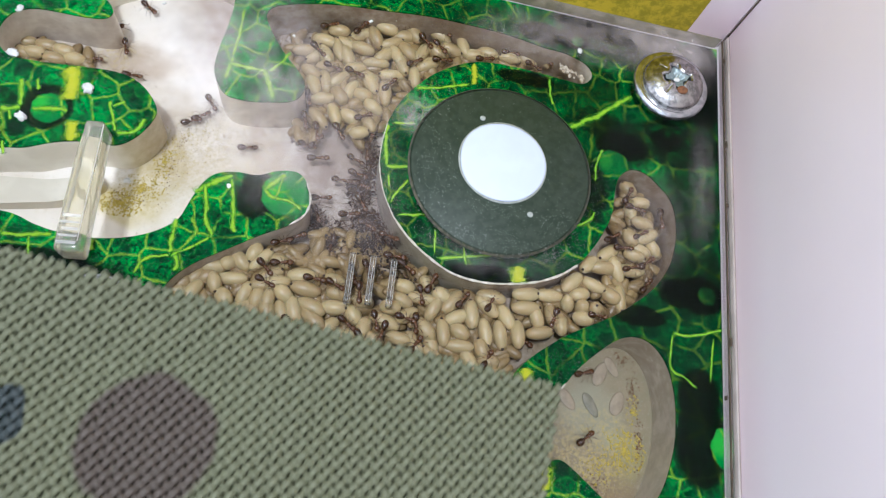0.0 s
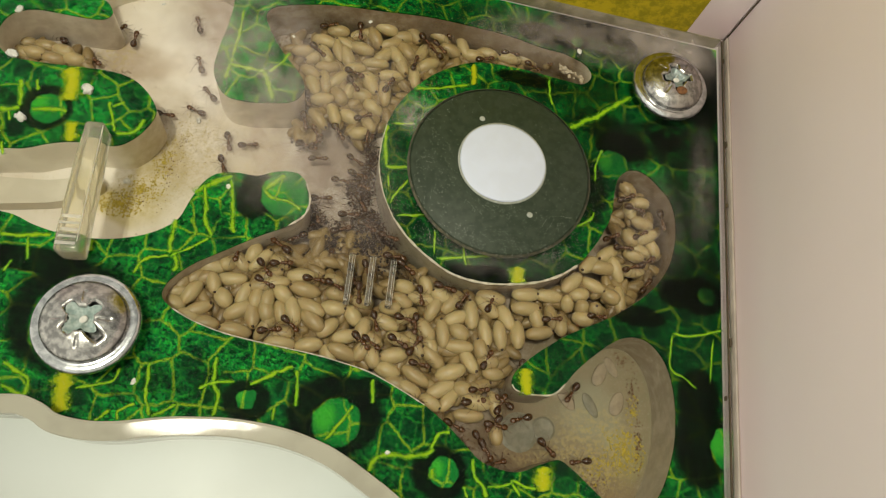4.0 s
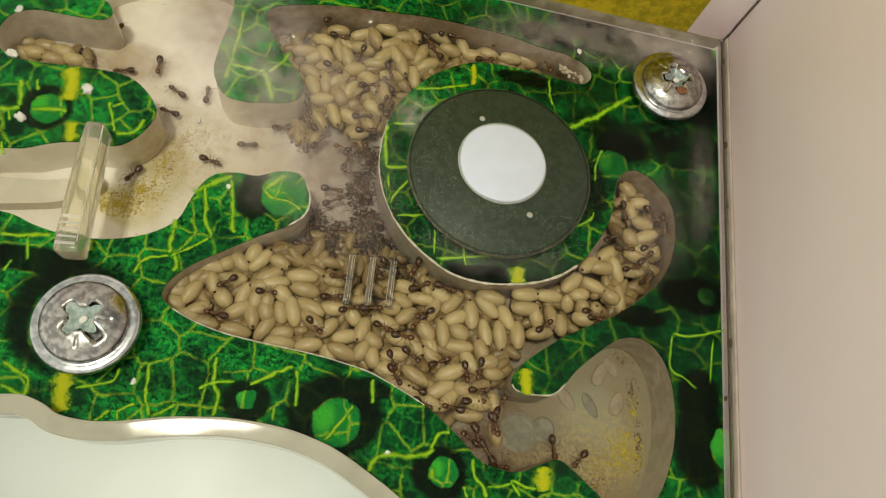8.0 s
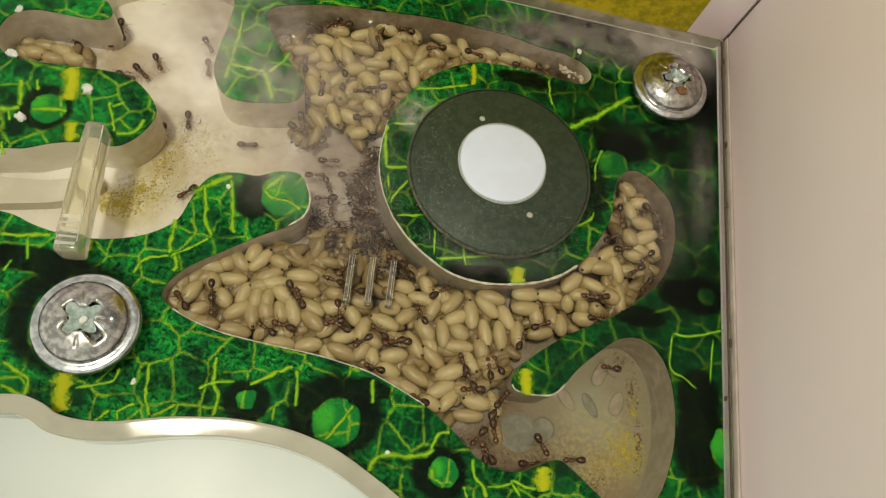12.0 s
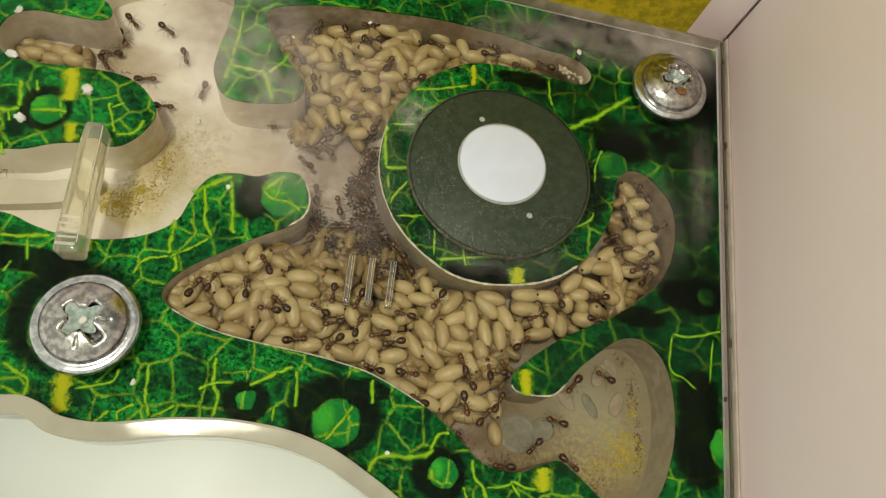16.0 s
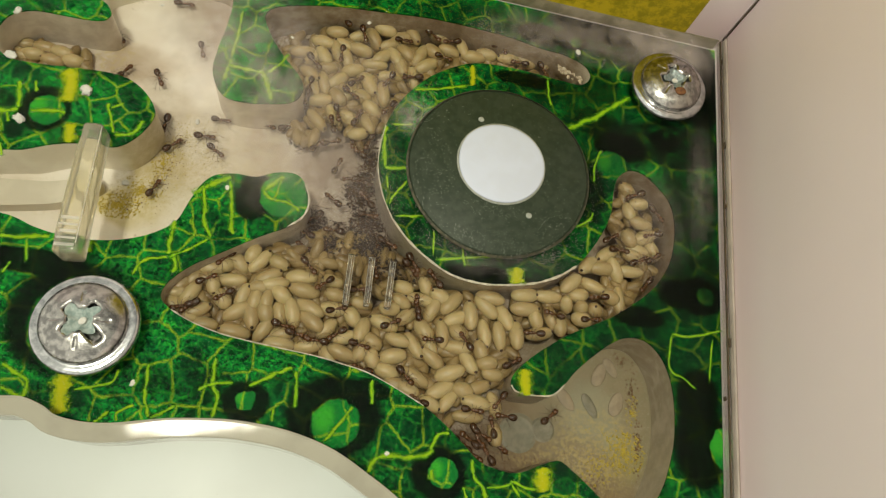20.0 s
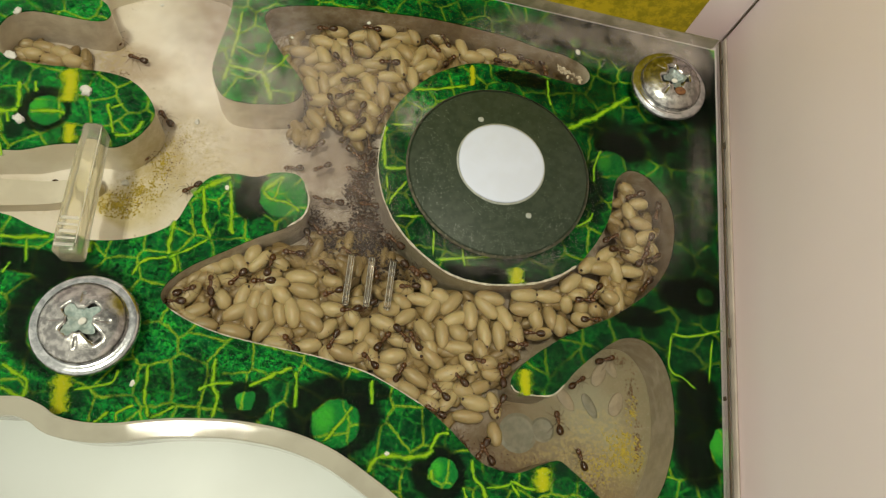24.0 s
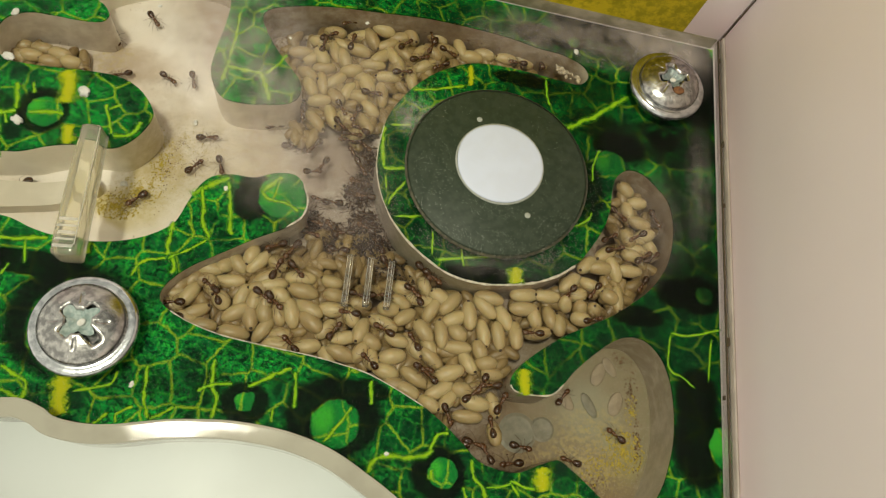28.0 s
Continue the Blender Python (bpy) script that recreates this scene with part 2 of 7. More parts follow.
def make_milky(name, a, b, rough=0.35, dirty=False):
    """Cloudy acrylic: the routed walls of the nest."""
    n = Nodes(name)
    colour = vary(n, a, b, 5.0)
    if dirty:
        colour = n.mix(0.92, colour, soiled(n, colour, walls=True))
    scratches = n.noise(0.25, 4.0, 0.7)
    n.set(Base_Color=colour, Roughness=rough, Specular_IOR_Level=0.5)
    n.bump(scratches, 0.03, 0.3 if dirty else 0.09)
    return n.mat


def make_floor():
    n = Nodes("nest_floor")
    colour = vary(n, (0.84, 0.79, 0.71), (0.74, 0.67, 0.57), 9.0)
    specks = n.ramp(n.noise(0.45, 3.0, 0.7), 0.64, 0.76)
    patch = n.ramp(n.noise(7.0, 2.0), 0.44, 0.62)
    colour = n.mix(n.math("MULTIPLY", specks, patch), colour, (0.22, 0.13, 0.05))
    stain = n.ramp(n.noise(14.0, 3.0), 0.55, 0.75)
    colour = n.mix(n.math("MULTIPLY", stain, 0.5), colour, (0.42, 0.30, 0.20))
    colour = soiled(n, colour)
    # mottled tan droppings in the open corridor
    mottle = n.ramp(n.noise(0.55, 5.0, 0.75), 0.44, 0.62)
    for x, y, rx, ry, much in ((-32.5, 8.0, 6, 8, 0.42), (-26.0, 10.5, 7, 6, 0.25), (-36.0, 2.5, 5, 5, 0.5), (-46.0, 0.0, 6, 3, 0.3), (-44.5, 20.5, 4, 4, 0.6), (22.0, -18.5, 7, 7, 0.55), (19.0, -22.0, 8, 4, 0.45), (14.0, -20.0, 6, 3, 0.22)):
        colour = n.mix(n.math("MULTIPLY", n.math("MULTIPLY", n.blot(x, y, rx, ry, 0.0, 0.6, n.shifted(1.2, 2.4)), mottle), much), colour, (0.46, 0.36, 0.13))
    n.set(Base_Color=colour, Roughness=0.5)
    n.bump(n.noise(0.6, 4.0, 0.6), 0.08, 0.35)
    return n.mat


def make_plain(name, a, b, size=3.0, rough=0.5, metal=0.0, relief=0.0, spec=0.5):
    n = Nodes(name)
    n.set(Base_Color=vary(n, a, b, size), Metallic=metal, Specular_IOR_Level=spec,
          Roughness=n.math("ADD", rough - 0.06, n.math("MULTIPLY", n.noise(size * 0.4), 0.12)))
    if relief:
        n.bump(n.noise(size * 0.25, 4.0), relief)
    return n.mat


def make_panel():
    """White satin board; a rosy reflection is painted in at its foot and fades upwards."""
    n = Nodes("white_side_panel")
    colour = vary(n, (0.93, 0.825, 0.84), (0.90, 0.80, 0.815), 25.0)
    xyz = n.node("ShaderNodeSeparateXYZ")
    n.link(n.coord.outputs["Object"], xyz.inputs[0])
    foot_glow = n.math("SUBTRACT", 1.0, n.ramp(n.math("ADD", xyz.outputs["Z"], n.math("MULTIPLY", n.noise(6.0, 2.0), 0.0012)), 0.0040, 0.0105))
    colour = n.mix(n.math("MULTIPLY", foot_glow, 0.8), colour, (0.85, 0.69, 0.705))
    n.set(Base_Color=colour, Roughness=n.math("ADD", 0.30, n.math("MULTIPLY", n.noise(9.0), 0.12)))
    n.bump(n.noise(1.4, 3.0), 0.006, 0.3)
    return n.mat


def make_clear_cover():
    """Clear acrylic sheet: see-through, with a faint gloss, dust, wiped smears and a reflection painted in as pale
    haze.
    """
    n = Nodes("clear_cover")
    t = n.node("ShaderNodeBsdfTransparent")
    g = n.node("ShaderNodeBsdfGlossy")
    g.inputs["Roughness"].default_value = 0.06
    fres = n.node("ShaderNodeFresnel")
    fres.inputs["IOR"].default_value = 1.15
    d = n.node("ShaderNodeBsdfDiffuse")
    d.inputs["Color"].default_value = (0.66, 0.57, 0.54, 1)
    dust = n.math("MULTIPLY", n.ramp(n.noise(0.5, 3.0, 0.75), 0.70, 0.84), 0.10)

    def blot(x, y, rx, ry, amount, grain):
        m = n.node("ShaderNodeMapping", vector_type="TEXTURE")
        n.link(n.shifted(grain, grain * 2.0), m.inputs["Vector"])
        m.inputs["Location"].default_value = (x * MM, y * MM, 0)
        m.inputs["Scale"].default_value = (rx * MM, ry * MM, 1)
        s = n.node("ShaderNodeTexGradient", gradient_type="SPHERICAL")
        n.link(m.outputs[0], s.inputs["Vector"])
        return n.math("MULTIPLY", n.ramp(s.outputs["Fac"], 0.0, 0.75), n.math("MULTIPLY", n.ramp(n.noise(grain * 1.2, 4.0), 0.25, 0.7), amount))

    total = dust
    # Western blots paint in a soft white reflection as haze; smears lie elsewhere.
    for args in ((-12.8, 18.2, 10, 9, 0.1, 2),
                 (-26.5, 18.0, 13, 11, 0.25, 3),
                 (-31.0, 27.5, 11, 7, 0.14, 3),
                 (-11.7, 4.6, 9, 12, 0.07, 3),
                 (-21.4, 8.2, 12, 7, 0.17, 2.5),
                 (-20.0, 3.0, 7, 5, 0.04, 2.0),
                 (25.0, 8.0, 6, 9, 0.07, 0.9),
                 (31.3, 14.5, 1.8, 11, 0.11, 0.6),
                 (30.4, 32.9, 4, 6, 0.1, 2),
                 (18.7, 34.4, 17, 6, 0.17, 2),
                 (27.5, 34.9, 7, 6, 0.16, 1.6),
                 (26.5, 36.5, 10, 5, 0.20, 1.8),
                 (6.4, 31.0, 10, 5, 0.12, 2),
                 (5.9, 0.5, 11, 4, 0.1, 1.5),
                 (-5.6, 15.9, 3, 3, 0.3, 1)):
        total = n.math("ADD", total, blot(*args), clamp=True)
    a = n.node("ShaderNodeMixShader")
    n.link(fres.outputs[0], a.inputs[0]), n.link(t.outputs[0], a.inputs[1]), n.link(g.outputs[0], a.inputs[2])
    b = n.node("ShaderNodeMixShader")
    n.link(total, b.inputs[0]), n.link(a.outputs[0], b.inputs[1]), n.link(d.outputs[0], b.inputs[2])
    n.link(b.outputs[0], n.out.inputs["Surface"])
    return n.mat


def make_glass(name, tint, rough=0.05):
    n = Nodes(name)
    n.set(Base_Color=vary(n, tint, tuple(c * 0.9 for c in tint), 1.5), Roughness=rough, Transmission_Weight=1.0, IOR=1.46)
    n.bump(n.noise(0.35, 3.0), 0.03, 0.4)
    return n.mat


def make_cocoon(name, pale, dull, glow):
    n = Nodes(name)
    info = n.node("ShaderNodeObjectInfo")
    geo = n.node("ShaderNodeNewGeometry")
    rnd = n.math("FRACT", n.math("ADD", info.outputs["Random"], geo.outputs["Random Per Island"]))
    colour = n.mix(n.math("POWER", rnd, 1.6), pale, dull)
    colour = n.mix(n.math("MULTIPLY", n.ramp(n.noise(1.1, 2.0), 0.45, 0.8), 0.35), colour, dull)
    n.set(Base_Color=colour, Roughness=0.36, Specular_IOR_Level=0.5, Subsurface_Weight=glow, Subsurface_Scale=0.0012)
    n.bsdf.inputs["Subsurface Radius"].default_value = (1.0, 0.6, 0.3)
    n.bump(n.noise(0.16, 4.0, 0.65), 0.03, 0.45)
    return n.mat


def make_fabric():
    n = Nodes("camouflage_cloth")
    blotch = n.shifted(0.8, 3.0)
    colour = n.mix(n.ramp(n.noise(0.5, 4.0, 0.7), 0.3, 0.7), (0.120, 0.128, 0.066), (0.180, 0.188, 0.105))
    for x, y, rx, ry, tone in ((-35.7, -13.6, 6.4, 6.4, (0.090, 0.070, 0.052)), (-47.8, -14.0, 2.2, 2.6, (0.04, 0.052, 0.050))):
        colour = n.mix(n.blot(x, y, rx, ry, 0.02, 0.14, blotch), colour, tone)
    n.set(Base_Color=colour, Roughness=0.5)
    n.bump(n.noise(0.10, 3.0), 0.06, 0.8)
    return n.mat


LEAF = make_leaf_print()
VEIN = make_ink("vein_ink", (0.050, 0.38, 0.016), (0.34, 0.48, 0.014), 0.12, 1.10)
MIDRIB = make_ink("midrib_ink", (0.10, 0.30, 0.012), (0.46, 0.47, 0.010), 0.10, 0.75)
MILK = make_milky("milky_acrylic", (0.92, 0.87, 0.74), (0.84, 0.78, 0.64), dirty=True)
RIM = make_milky("clear_cut_rim", (0.40, 0.385, 0.31), (0.34, 0.325, 0.26), rough=0.06)
RIM.node_tree.nodes["Principled BSDF"].inputs["Specular IOR Level"].default_value = 0.5
FLOOR = make_floor()
LEDGE = make_milky("ledge_acrylic", (0.66, 0.61, 0.49), (0.56, 0.51, 0.40), dirty=True)
STRIP = make_milky("pale_strip", (0.46, 0.40, 0.355), (0.36, 0.31, 0.27), rough=0.35)
TUB = make_plain("tub_white", (0.60, 0.65, 0.64), (0.575, 0.62, 0.605), 12.0, 0.36)
PANEL = make_panel()
WHITE = make_plain("white_panel", (0.88, 0.81, 0.79), (0.85, 0.78, 0.765), 25.0, 0.35)
COVER = make_clear_cover()
CLEAR = make_glass("clear_acrylic", (0.97, 0.95, 0.90))
CLEAR.node_tree.nodes["Principled BSDF"].inputs["Transmission Weight"].default_value = 0.94
CLOUDY = make_glass("cloudy_acrylic", (0.97, 0.93, 0.74), 0.10)
FROST = make_glass("frosted_acrylic", (0.98, 0.96, 0.90), 0.30)
FROST.node_tree.nodes["Principled BSDF"].inputs["Transmission Weight"].default_value = 0.68
CLOUDY.node_tree.nodes["Principled BSDF"].inputs["Transmission Weight"].default_value = 0.84
STEEL = make_plain("zinc_steel", (0.68, 0.70, 0.72), (0.44, 0.46, 0.48), 0.9, 0.19, 1.0, 0.014)
HEAD = make_plain("dull_zinc", (0.55, 0.54, 0.52), (0.27, 0.265, 0.26), 0.7, 0.25, 1.0, 0.014)
GREY_CRUST = make_plain("grey_scale", (0.20, 0.25, 0.25), (0.34, 0.39, 0.39), 0.5, 0.35, 0.4, 0.03)
CRUST = make_plain("pale_corrosion", (0.27, 0.36, 0.34), (0.46, 0.54, 0.51), 0.45, 0.42, 0.0, 0.05)
RUST = make_plain("rust_spot", (0.22, 0.09, 0.03), (0.12, 0.05, 0.02), 0.4, 0.8)
OLIVE = make_plain("olive_plastic", (0.022, 0.036, 0.020), (0.036, 0.050, 0.032), 0.9, 0.46, 0.0, 0.02, 0.3)
DULL_EDGE = make_plain("dull_edge", (0.105, 0.095, 0.055), (0.035, 0.038, 0.024), 0.5, 0.7)
BROWN = make_plain("brown_edge", (0.10, 0.065, 0.035), (0.06, 0.045, 0.025), 0.8, 0.6)
PAPER = make_plain("white_paper_disc", (0.62, 0.675, 0.83), (0.60, 0.65, 0.79), 3.0, 0.6)
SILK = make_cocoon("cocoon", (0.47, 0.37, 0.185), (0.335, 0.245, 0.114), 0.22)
# Darker copy of the silk: the shade between cocoons is in its colour.
DEEP_SILK = make_cocoon("shaded_cocoon", (0.29, 0.205, 0.085), (0.165, 0.108, 0.045), 0.0)
TIP = make_plain("dark_tip", (0.06, 0.03, 0.015), (0.03, 0.015, 0.008), 0.2, 0.6)
CHITIN = make_plain("ant_shell", (0.120, 0.052, 0.018), (0.070, 0.029, 0.010), 0.25, 0.25)
GASTER = make_plain("ant_gaster", (0.038, 0.017, 0.007), (0.066, 0.030, 0.012), 0.25, 0.22)
LIMB = make_plain("ant_leg", (0.15, 0.080, 0.038), (0.10, 0.052, 0.025), 0.25, 0.45)
POLLEN = make_plain("pollen", (0.52, 0.40, 0.045), (0.38, 0.29, 0.04), 0.5, 0.8)
CRUMB = make_plain("brown_crumb", (0.20, 0.11, 0.05), (0.10, 0.05, 0.02), 0.4, 0.8)
FLECK = make_plain("white_fleck", (0.75, 0.74, 0.70), (0.66, 0.64, 0.58), 0.4, 0.7)
CLOTH = make_fabric()
GAP_BACKING = make_plain("dark_backing", (0.115, 0.120, 0.075), (0.085, 0.088, 0.056), 1.2, 0.9)
FILM = make_plain("brown_film", (0.31, 0.25, 0.165), (0.25, 0.20, 0.13), 1.2, 0.5)
GREY_DOT = make_plain("grey_dot", (0.40, 0.42, 0.38), (0.30, 0.32, 0.28), 0.4, 0.7)
PALE = make_plain("wet_shell", (0.22, 0.20, 0.14), (0.16, 0.15, 0.10), 1.0, 0.5)
OLIVE_BROWN = make_plain("olive_brown", (0.20, 0.175, 0.10), (0.34, 0.29, 0.19), 1.6, 0.5)
GOLD = make_print("gold_print", (0.34, 0.29, 0.012), (0.58, 0.45, 0.02), 1.6)
SCRAPE = make_plain("scraped_edge", (0.62, 0.58, 0.48), (0.40, 0.36, 0.28), 0.6, 0.5)


# ---------------------------------------------------------------- building tools
def finish(name, bm, material, smooth=True):
    mesh = bpy.data.meshes.new(name)
    bm.to_mesh(mesh)
    bm.free()
    mesh.materials.append(material)
    if smooth:
        mesh.polygons.foreach_set("use_smooth", [True] * len(mesh.polygons))
    return mesh


def part(name, bm, material, parent=None, label="", smooth=True):
    """Links a bmesh as one mesh object, under its thing where one is given."""
    ob = new(name, finish(name, bm, material, smooth))
    ob.parent = parent
    return tagged(ob, label)


def thing(name, label, category, group="", at=(0, 0, 0), turn=0.0):
    ob = new(name)
    ob.empty_display_size = 0.002
    ob.matrix_basis = pose(at[0] * MM, at[1] * MM, at[2] * MM, 0, 0, turn)
    return tagged(ob, label, category, group)


def glide(points, closed=True, steps=6):
    """A smooth line through the given knots (Catmull-Rom)."""
    p, n, out = [Vector(q) for q in points], len(points), []
    for i in range(n if closed else n - 1):
        a, b, c, d = [p[(i + k) % n] if closed else p[min(max(i + k, 0), n - 1)] for k in (-1, 0, 1, 2)]
        for s in range(steps):
            t = s / steps
            out.append(0.5 * ((2 * b) + (c - a) * t + (2 * a - 5 * b + 4 * c - d) * t * t + (3 * b - a - 3 * c + d) * t ** 3))
    return out if closed else out + [p[-1]]


def inset(line, amount):
    """Moves a closed line sideways by so many millimetres."""
    out, n = [], len(line)
    for i in range(n):
        d = (line[(i + 2) % n] - line[i - 2]).normalized()
        out.append(line[i] + Vector((-d.y, d.x)) * amount)
    return out


def plate(name, outlines, low, high, material, bevel=0.0):
    """A flat plate with openings: the first outline is its rim, the others are holes."""
    curve = bpy.data.curves.new(name, "CURVE")
    curve.dimensions, curve.fill_mode = "2D", "BOTH"
    curve.extrude = (high - low) / 2 * MM - bevel * MM
    curve.bevel_depth, curve.bevel_resolution = bevel * MM, 2
    for line in outlines:
        s = curve.splines.new("POLY")
        s.points.add(len(line) - 1)
        s.points.foreach_set("co", [v for q in line for v in (q.x * MM, q.y * MM, 0, 1)])
        s.use_cyclic_u = True
    made = new(name, curve)
    mesh = bpy.data.meshes.new_from_object(made.evaluated_get(bpy.context.evaluated_depsgraph_get()))
    bpy.data.objects.remove(made)
    mesh.transform(Matrix.Translation((0, 0, (low + high) / 2 * MM)))
    mesh.materials.clear()
    mesh.materials.append(material)
    mesh.name = name
    return new(name, mesh)


def box_mesh(size, centre=(0, 0, 0), bevel=0.0, segments=2):
    bm = bmesh.new()
    bmesh.ops.create_cube(bm, size=1, matrix=Matrix.Translation(Vector(centre) * MM) @ Matrix.Diagonal((size[0] * MM, size[1] * MM, size[2] * MM, 1)))
    if bevel:
        bmesh.ops.bevel(bm, geom=bm.edges[:], offset=bevel * MM, segments=segments, affect="EDGES", profile=0.5)
    return bm


def lathe(profile, around=40):
    """A turned shape from (radius, height) pairs in millimetres."""
    bm = bmesh.new()
    rings = []
    for r, z in profile:
        if r <= 0:
            rings.append([bm.verts.new((0, 0, z * MM))])
        else:
            rings.append([bm.verts.new((r * MM * math.cos(a), r * MM * math.sin(a), z * MM)) for a in [2 * math.pi * i / around for i in range(around)]])
    for low, high in zip(rings, rings[1:]):
        for i in range(around):
            q = [low[i % len(low)], low[(i + 1) % len(low)], high[(i + 1) % len(high)], high[i % len(high)]]
            q = list(dict.fromkeys(q))
            if len(q) > 2:
                bm.faces.new(q)
    bmesh.ops.recalc_face_normals(bm, faces=bm.faces[:])
    return bm


def blob(radii, centre=(0, 0, 0), u=12, v=8, squeeze=0.0, turn=None):
    """An egg: squeeze thins it towards +x."""
    bm = bmesh.new()
    bmesh.ops.create_uvsphere(bm, u_segments=u, v_segments=v, radius=1, matrix=Matrix.Rotation(math.pi / 2, 4, "Y"))
    for w in bm.verts:
        k = 1 - squeeze * w.co.x
        w.co = Vector((w.co.x * radii[0], w.co.y * radii[1] * k, w.co.z * radii[2] * k)) * MM
    if turn:
        bm.transform(turn)
    bm.transform(Matrix.Translation(Vector(centre) * MM))
    return bm


def tube(points, radii, sides=6):
    """A bent tube through points (millimetres) with a radius at each."""
    bm, rings = bmesh.new(), []
    p = [Vector(q) for q in points]
    for i, q in enumerate(p):
        d = (p[min(i + 1, len(p) - 1)] - p[max(i - 1, 0)]).normalized()
        a = d.orthogonal().normalized()
        b = d.cross(a)
        rings.append([bm.verts.new((q + (a * math.cos(t) + b * math.sin(t)) * radii[i]) * MM) for t in [2 * math.pi * k / sides for k in range(sides)]])
    for low, high in zip(rings, rings[1:]):
        for k in range(sides):
            best = (k, (k + 1) % sides)
            bm.faces.new((low[best[0]], low[best[1]], high[best[1]], high[best[0]]))
    bm.faces.new(rings[0][::-1]), bm.faces.new(rings[-1])
    return bm


def join(*meshes):
    out = bmesh.new()
    for bm in meshes:
        tmp = bpy.data.meshes.new("join")
        bm.to_mesh(tmp)
        bm.free()
        out.from_mesh(tmp)
        bpy.data.meshes.remove(tmp)
    return out


def inside(x, y, line):
    hit = False
    for i in range(len(line)):
        a, b = line[i - 1], line[i]
        if (a.y > y) != (b.y > y) and x < (b.x - a.x) * (y - a.y) / (b.y - a.y) + a.x:
            hit = not hit
    return hit


# ---------------------------------------------------------------- plan of the nest
# Edges of the routed opening, run round its rim.
FINGER_EDGE = [(-28.6, -11.0), (-28.3, -9.3), (-26.5, -7.1), (-23.5, -4.8), (-20.4, -2.5), (-17.6, -0.7), (-16.2, 0.8), (-15.9, 2.8), (-16.7, 4.8), (-18.1, 5.9), (-20.3, 5.6), (-22.3, 4.6), (-24.6, 4.5), (-26.6, 3.9), (-27.8, 2.6), (-28.6, 0.3), (-29.2, -2.1)]
CHANNEL_EDGE = [(-30.2, -3.4), (-32.2, -4.8), (-34.8, -5.8), (-37.6, -6.3), (-40.7, -6.3), (-43.2, -5.9), (-45.1, -5.3), (-46.8, -5.1), (-50.8, -5.2), (-53.3, -2.8), (-53.0, 0.7), (-49.4, 2.0), (-47.2, 2.5), (-44.7, 3.7), (-42.5, 4.4), (-40.2, 4.7), (-38.1, 4.9), (-36.6, 6.1)]
ISLAND_EDGE = [(-35.5, 8.0), (-35.1, 9.9), (-35.8, 11.3), (-37.3, 12.8), (-39.2, 13.8), (-41.5, 14.1), (-44.3, 13.9), (-47.9, 13.5), (-50.4, 13.3), (-52.3, 13.4), (-53.9, 14.3), (-54.8, 16.3), (-54.7, 17.9), (-54.0, 19.3), (-52.1, 20.3), (-49.7, 20.5), (-46.4, 20.6), (-44.3, 21.0), (-43.7, 22.1), (-44.5, 23.3)]
POD_EDGE = [(-45.8, 24.3), (-46.5, 27.2), (-40.1, 31.0), (-33.0, 31.7), (-30.7, 28.2), (-30.4, 24.3), (-30.6, 20.8), (-30.5, 17.5), (-29.5, 15.3), (-28.0, 14.0), (-25.5, 13.9), (-22.9, 14.4), (-20.9, 15.0), (-19.8, 16.1), (-19.7, 17.8), (-20.9, 19.5), (-22.7, 21.2), (-24.2, 23.0), (-25.6, 25.0), (-26.3, 26.8), (-25.4, 28.3)]
TOP_EDGE = [(-22.1, 29.6), (-17.9, 30.6), (-12.1, 31.3), (-6.2, 32.0), (-0.9, 32.1), (4.6, 31.9), (9.3, 31.2), (12.5, 31.0), (15.4, 30.0), (16.4, 28.4), (15.3, 26.8), (12.8, 26.7), (9.7, 26.9), (6.6, 27.0), (3.6, 26.9), (0.9, 26.5), (-1.5, 25.4), (-4.2, 23.4), (-6.4, 20.8), (-8.1, 17.8)]
MAGNET_EDGE = [(-9.0, 14.7), (-9.2, 11.6), (-8.9, 8.5), (-7.8, 5.3), (-6.3, 2.7), (-4.3, 0.6), (-1.7, -1.3), (1.4, -2.8), (4.8, -3.2), (8.1, -2.8), (11.4, -1.9), (14.0, -0.6), (16.1, 1.1), (17.9, 3.7), (19.3, 6.4), (20.1, 9.0), (20.3, 11.8), (20.8, 14.0), (22.3, 15.4), (24.2, 15.3)]
TAIL_EDGE = [(26.1, 13.9), (27.7, 12.1), (28.4, 9.6), (28.4, 6.6), (27.7, 3.4), (25.9, 0.3), (23.3, -2.3), (20.5, -4.5), (17.8, -6.1), (15.2, -7.7), (12.8, -9.6), (10.9, -11.4), (9.8, -12.9), (9.6, -14.1), (10.3, -14.7), (12.5, -14.8), (14.4, -14.4), (15.6, -13.1), (16.8, -11.4), (18.7, -9.4)]
FAN_EDGE = [(21.1, -7.3), (23.1, -6.4), (25.1, -6.6), (26.8, -8.0), (27.9, -10.1), (28.5, -12.9), (28.6, -16.6), (28.1, -19.7), (27.1, -22.7), (25.5, -25.0), (23.3, -25.4), (21.0, -24.7), (18.8, -23.2), (17.1, -22.0), (15.5, -21.2), (13.7, -21.9), (11.4, -23.0), (9.5, -23.1)]
FLANK_EDGE = [(7.0, -22.5), (5.1, -21.0), (3.0, -19.4), (0.4, -17.8), (-2.9, -16.4), (-6.1, -15.3), (-9.2, -14.8), (-11.7, -14.5), (-15.3, -14.3), (-18.8, -14.1), (-21.8, -13.8), (-24.9, -13.1), (-27.2, -12.2)]
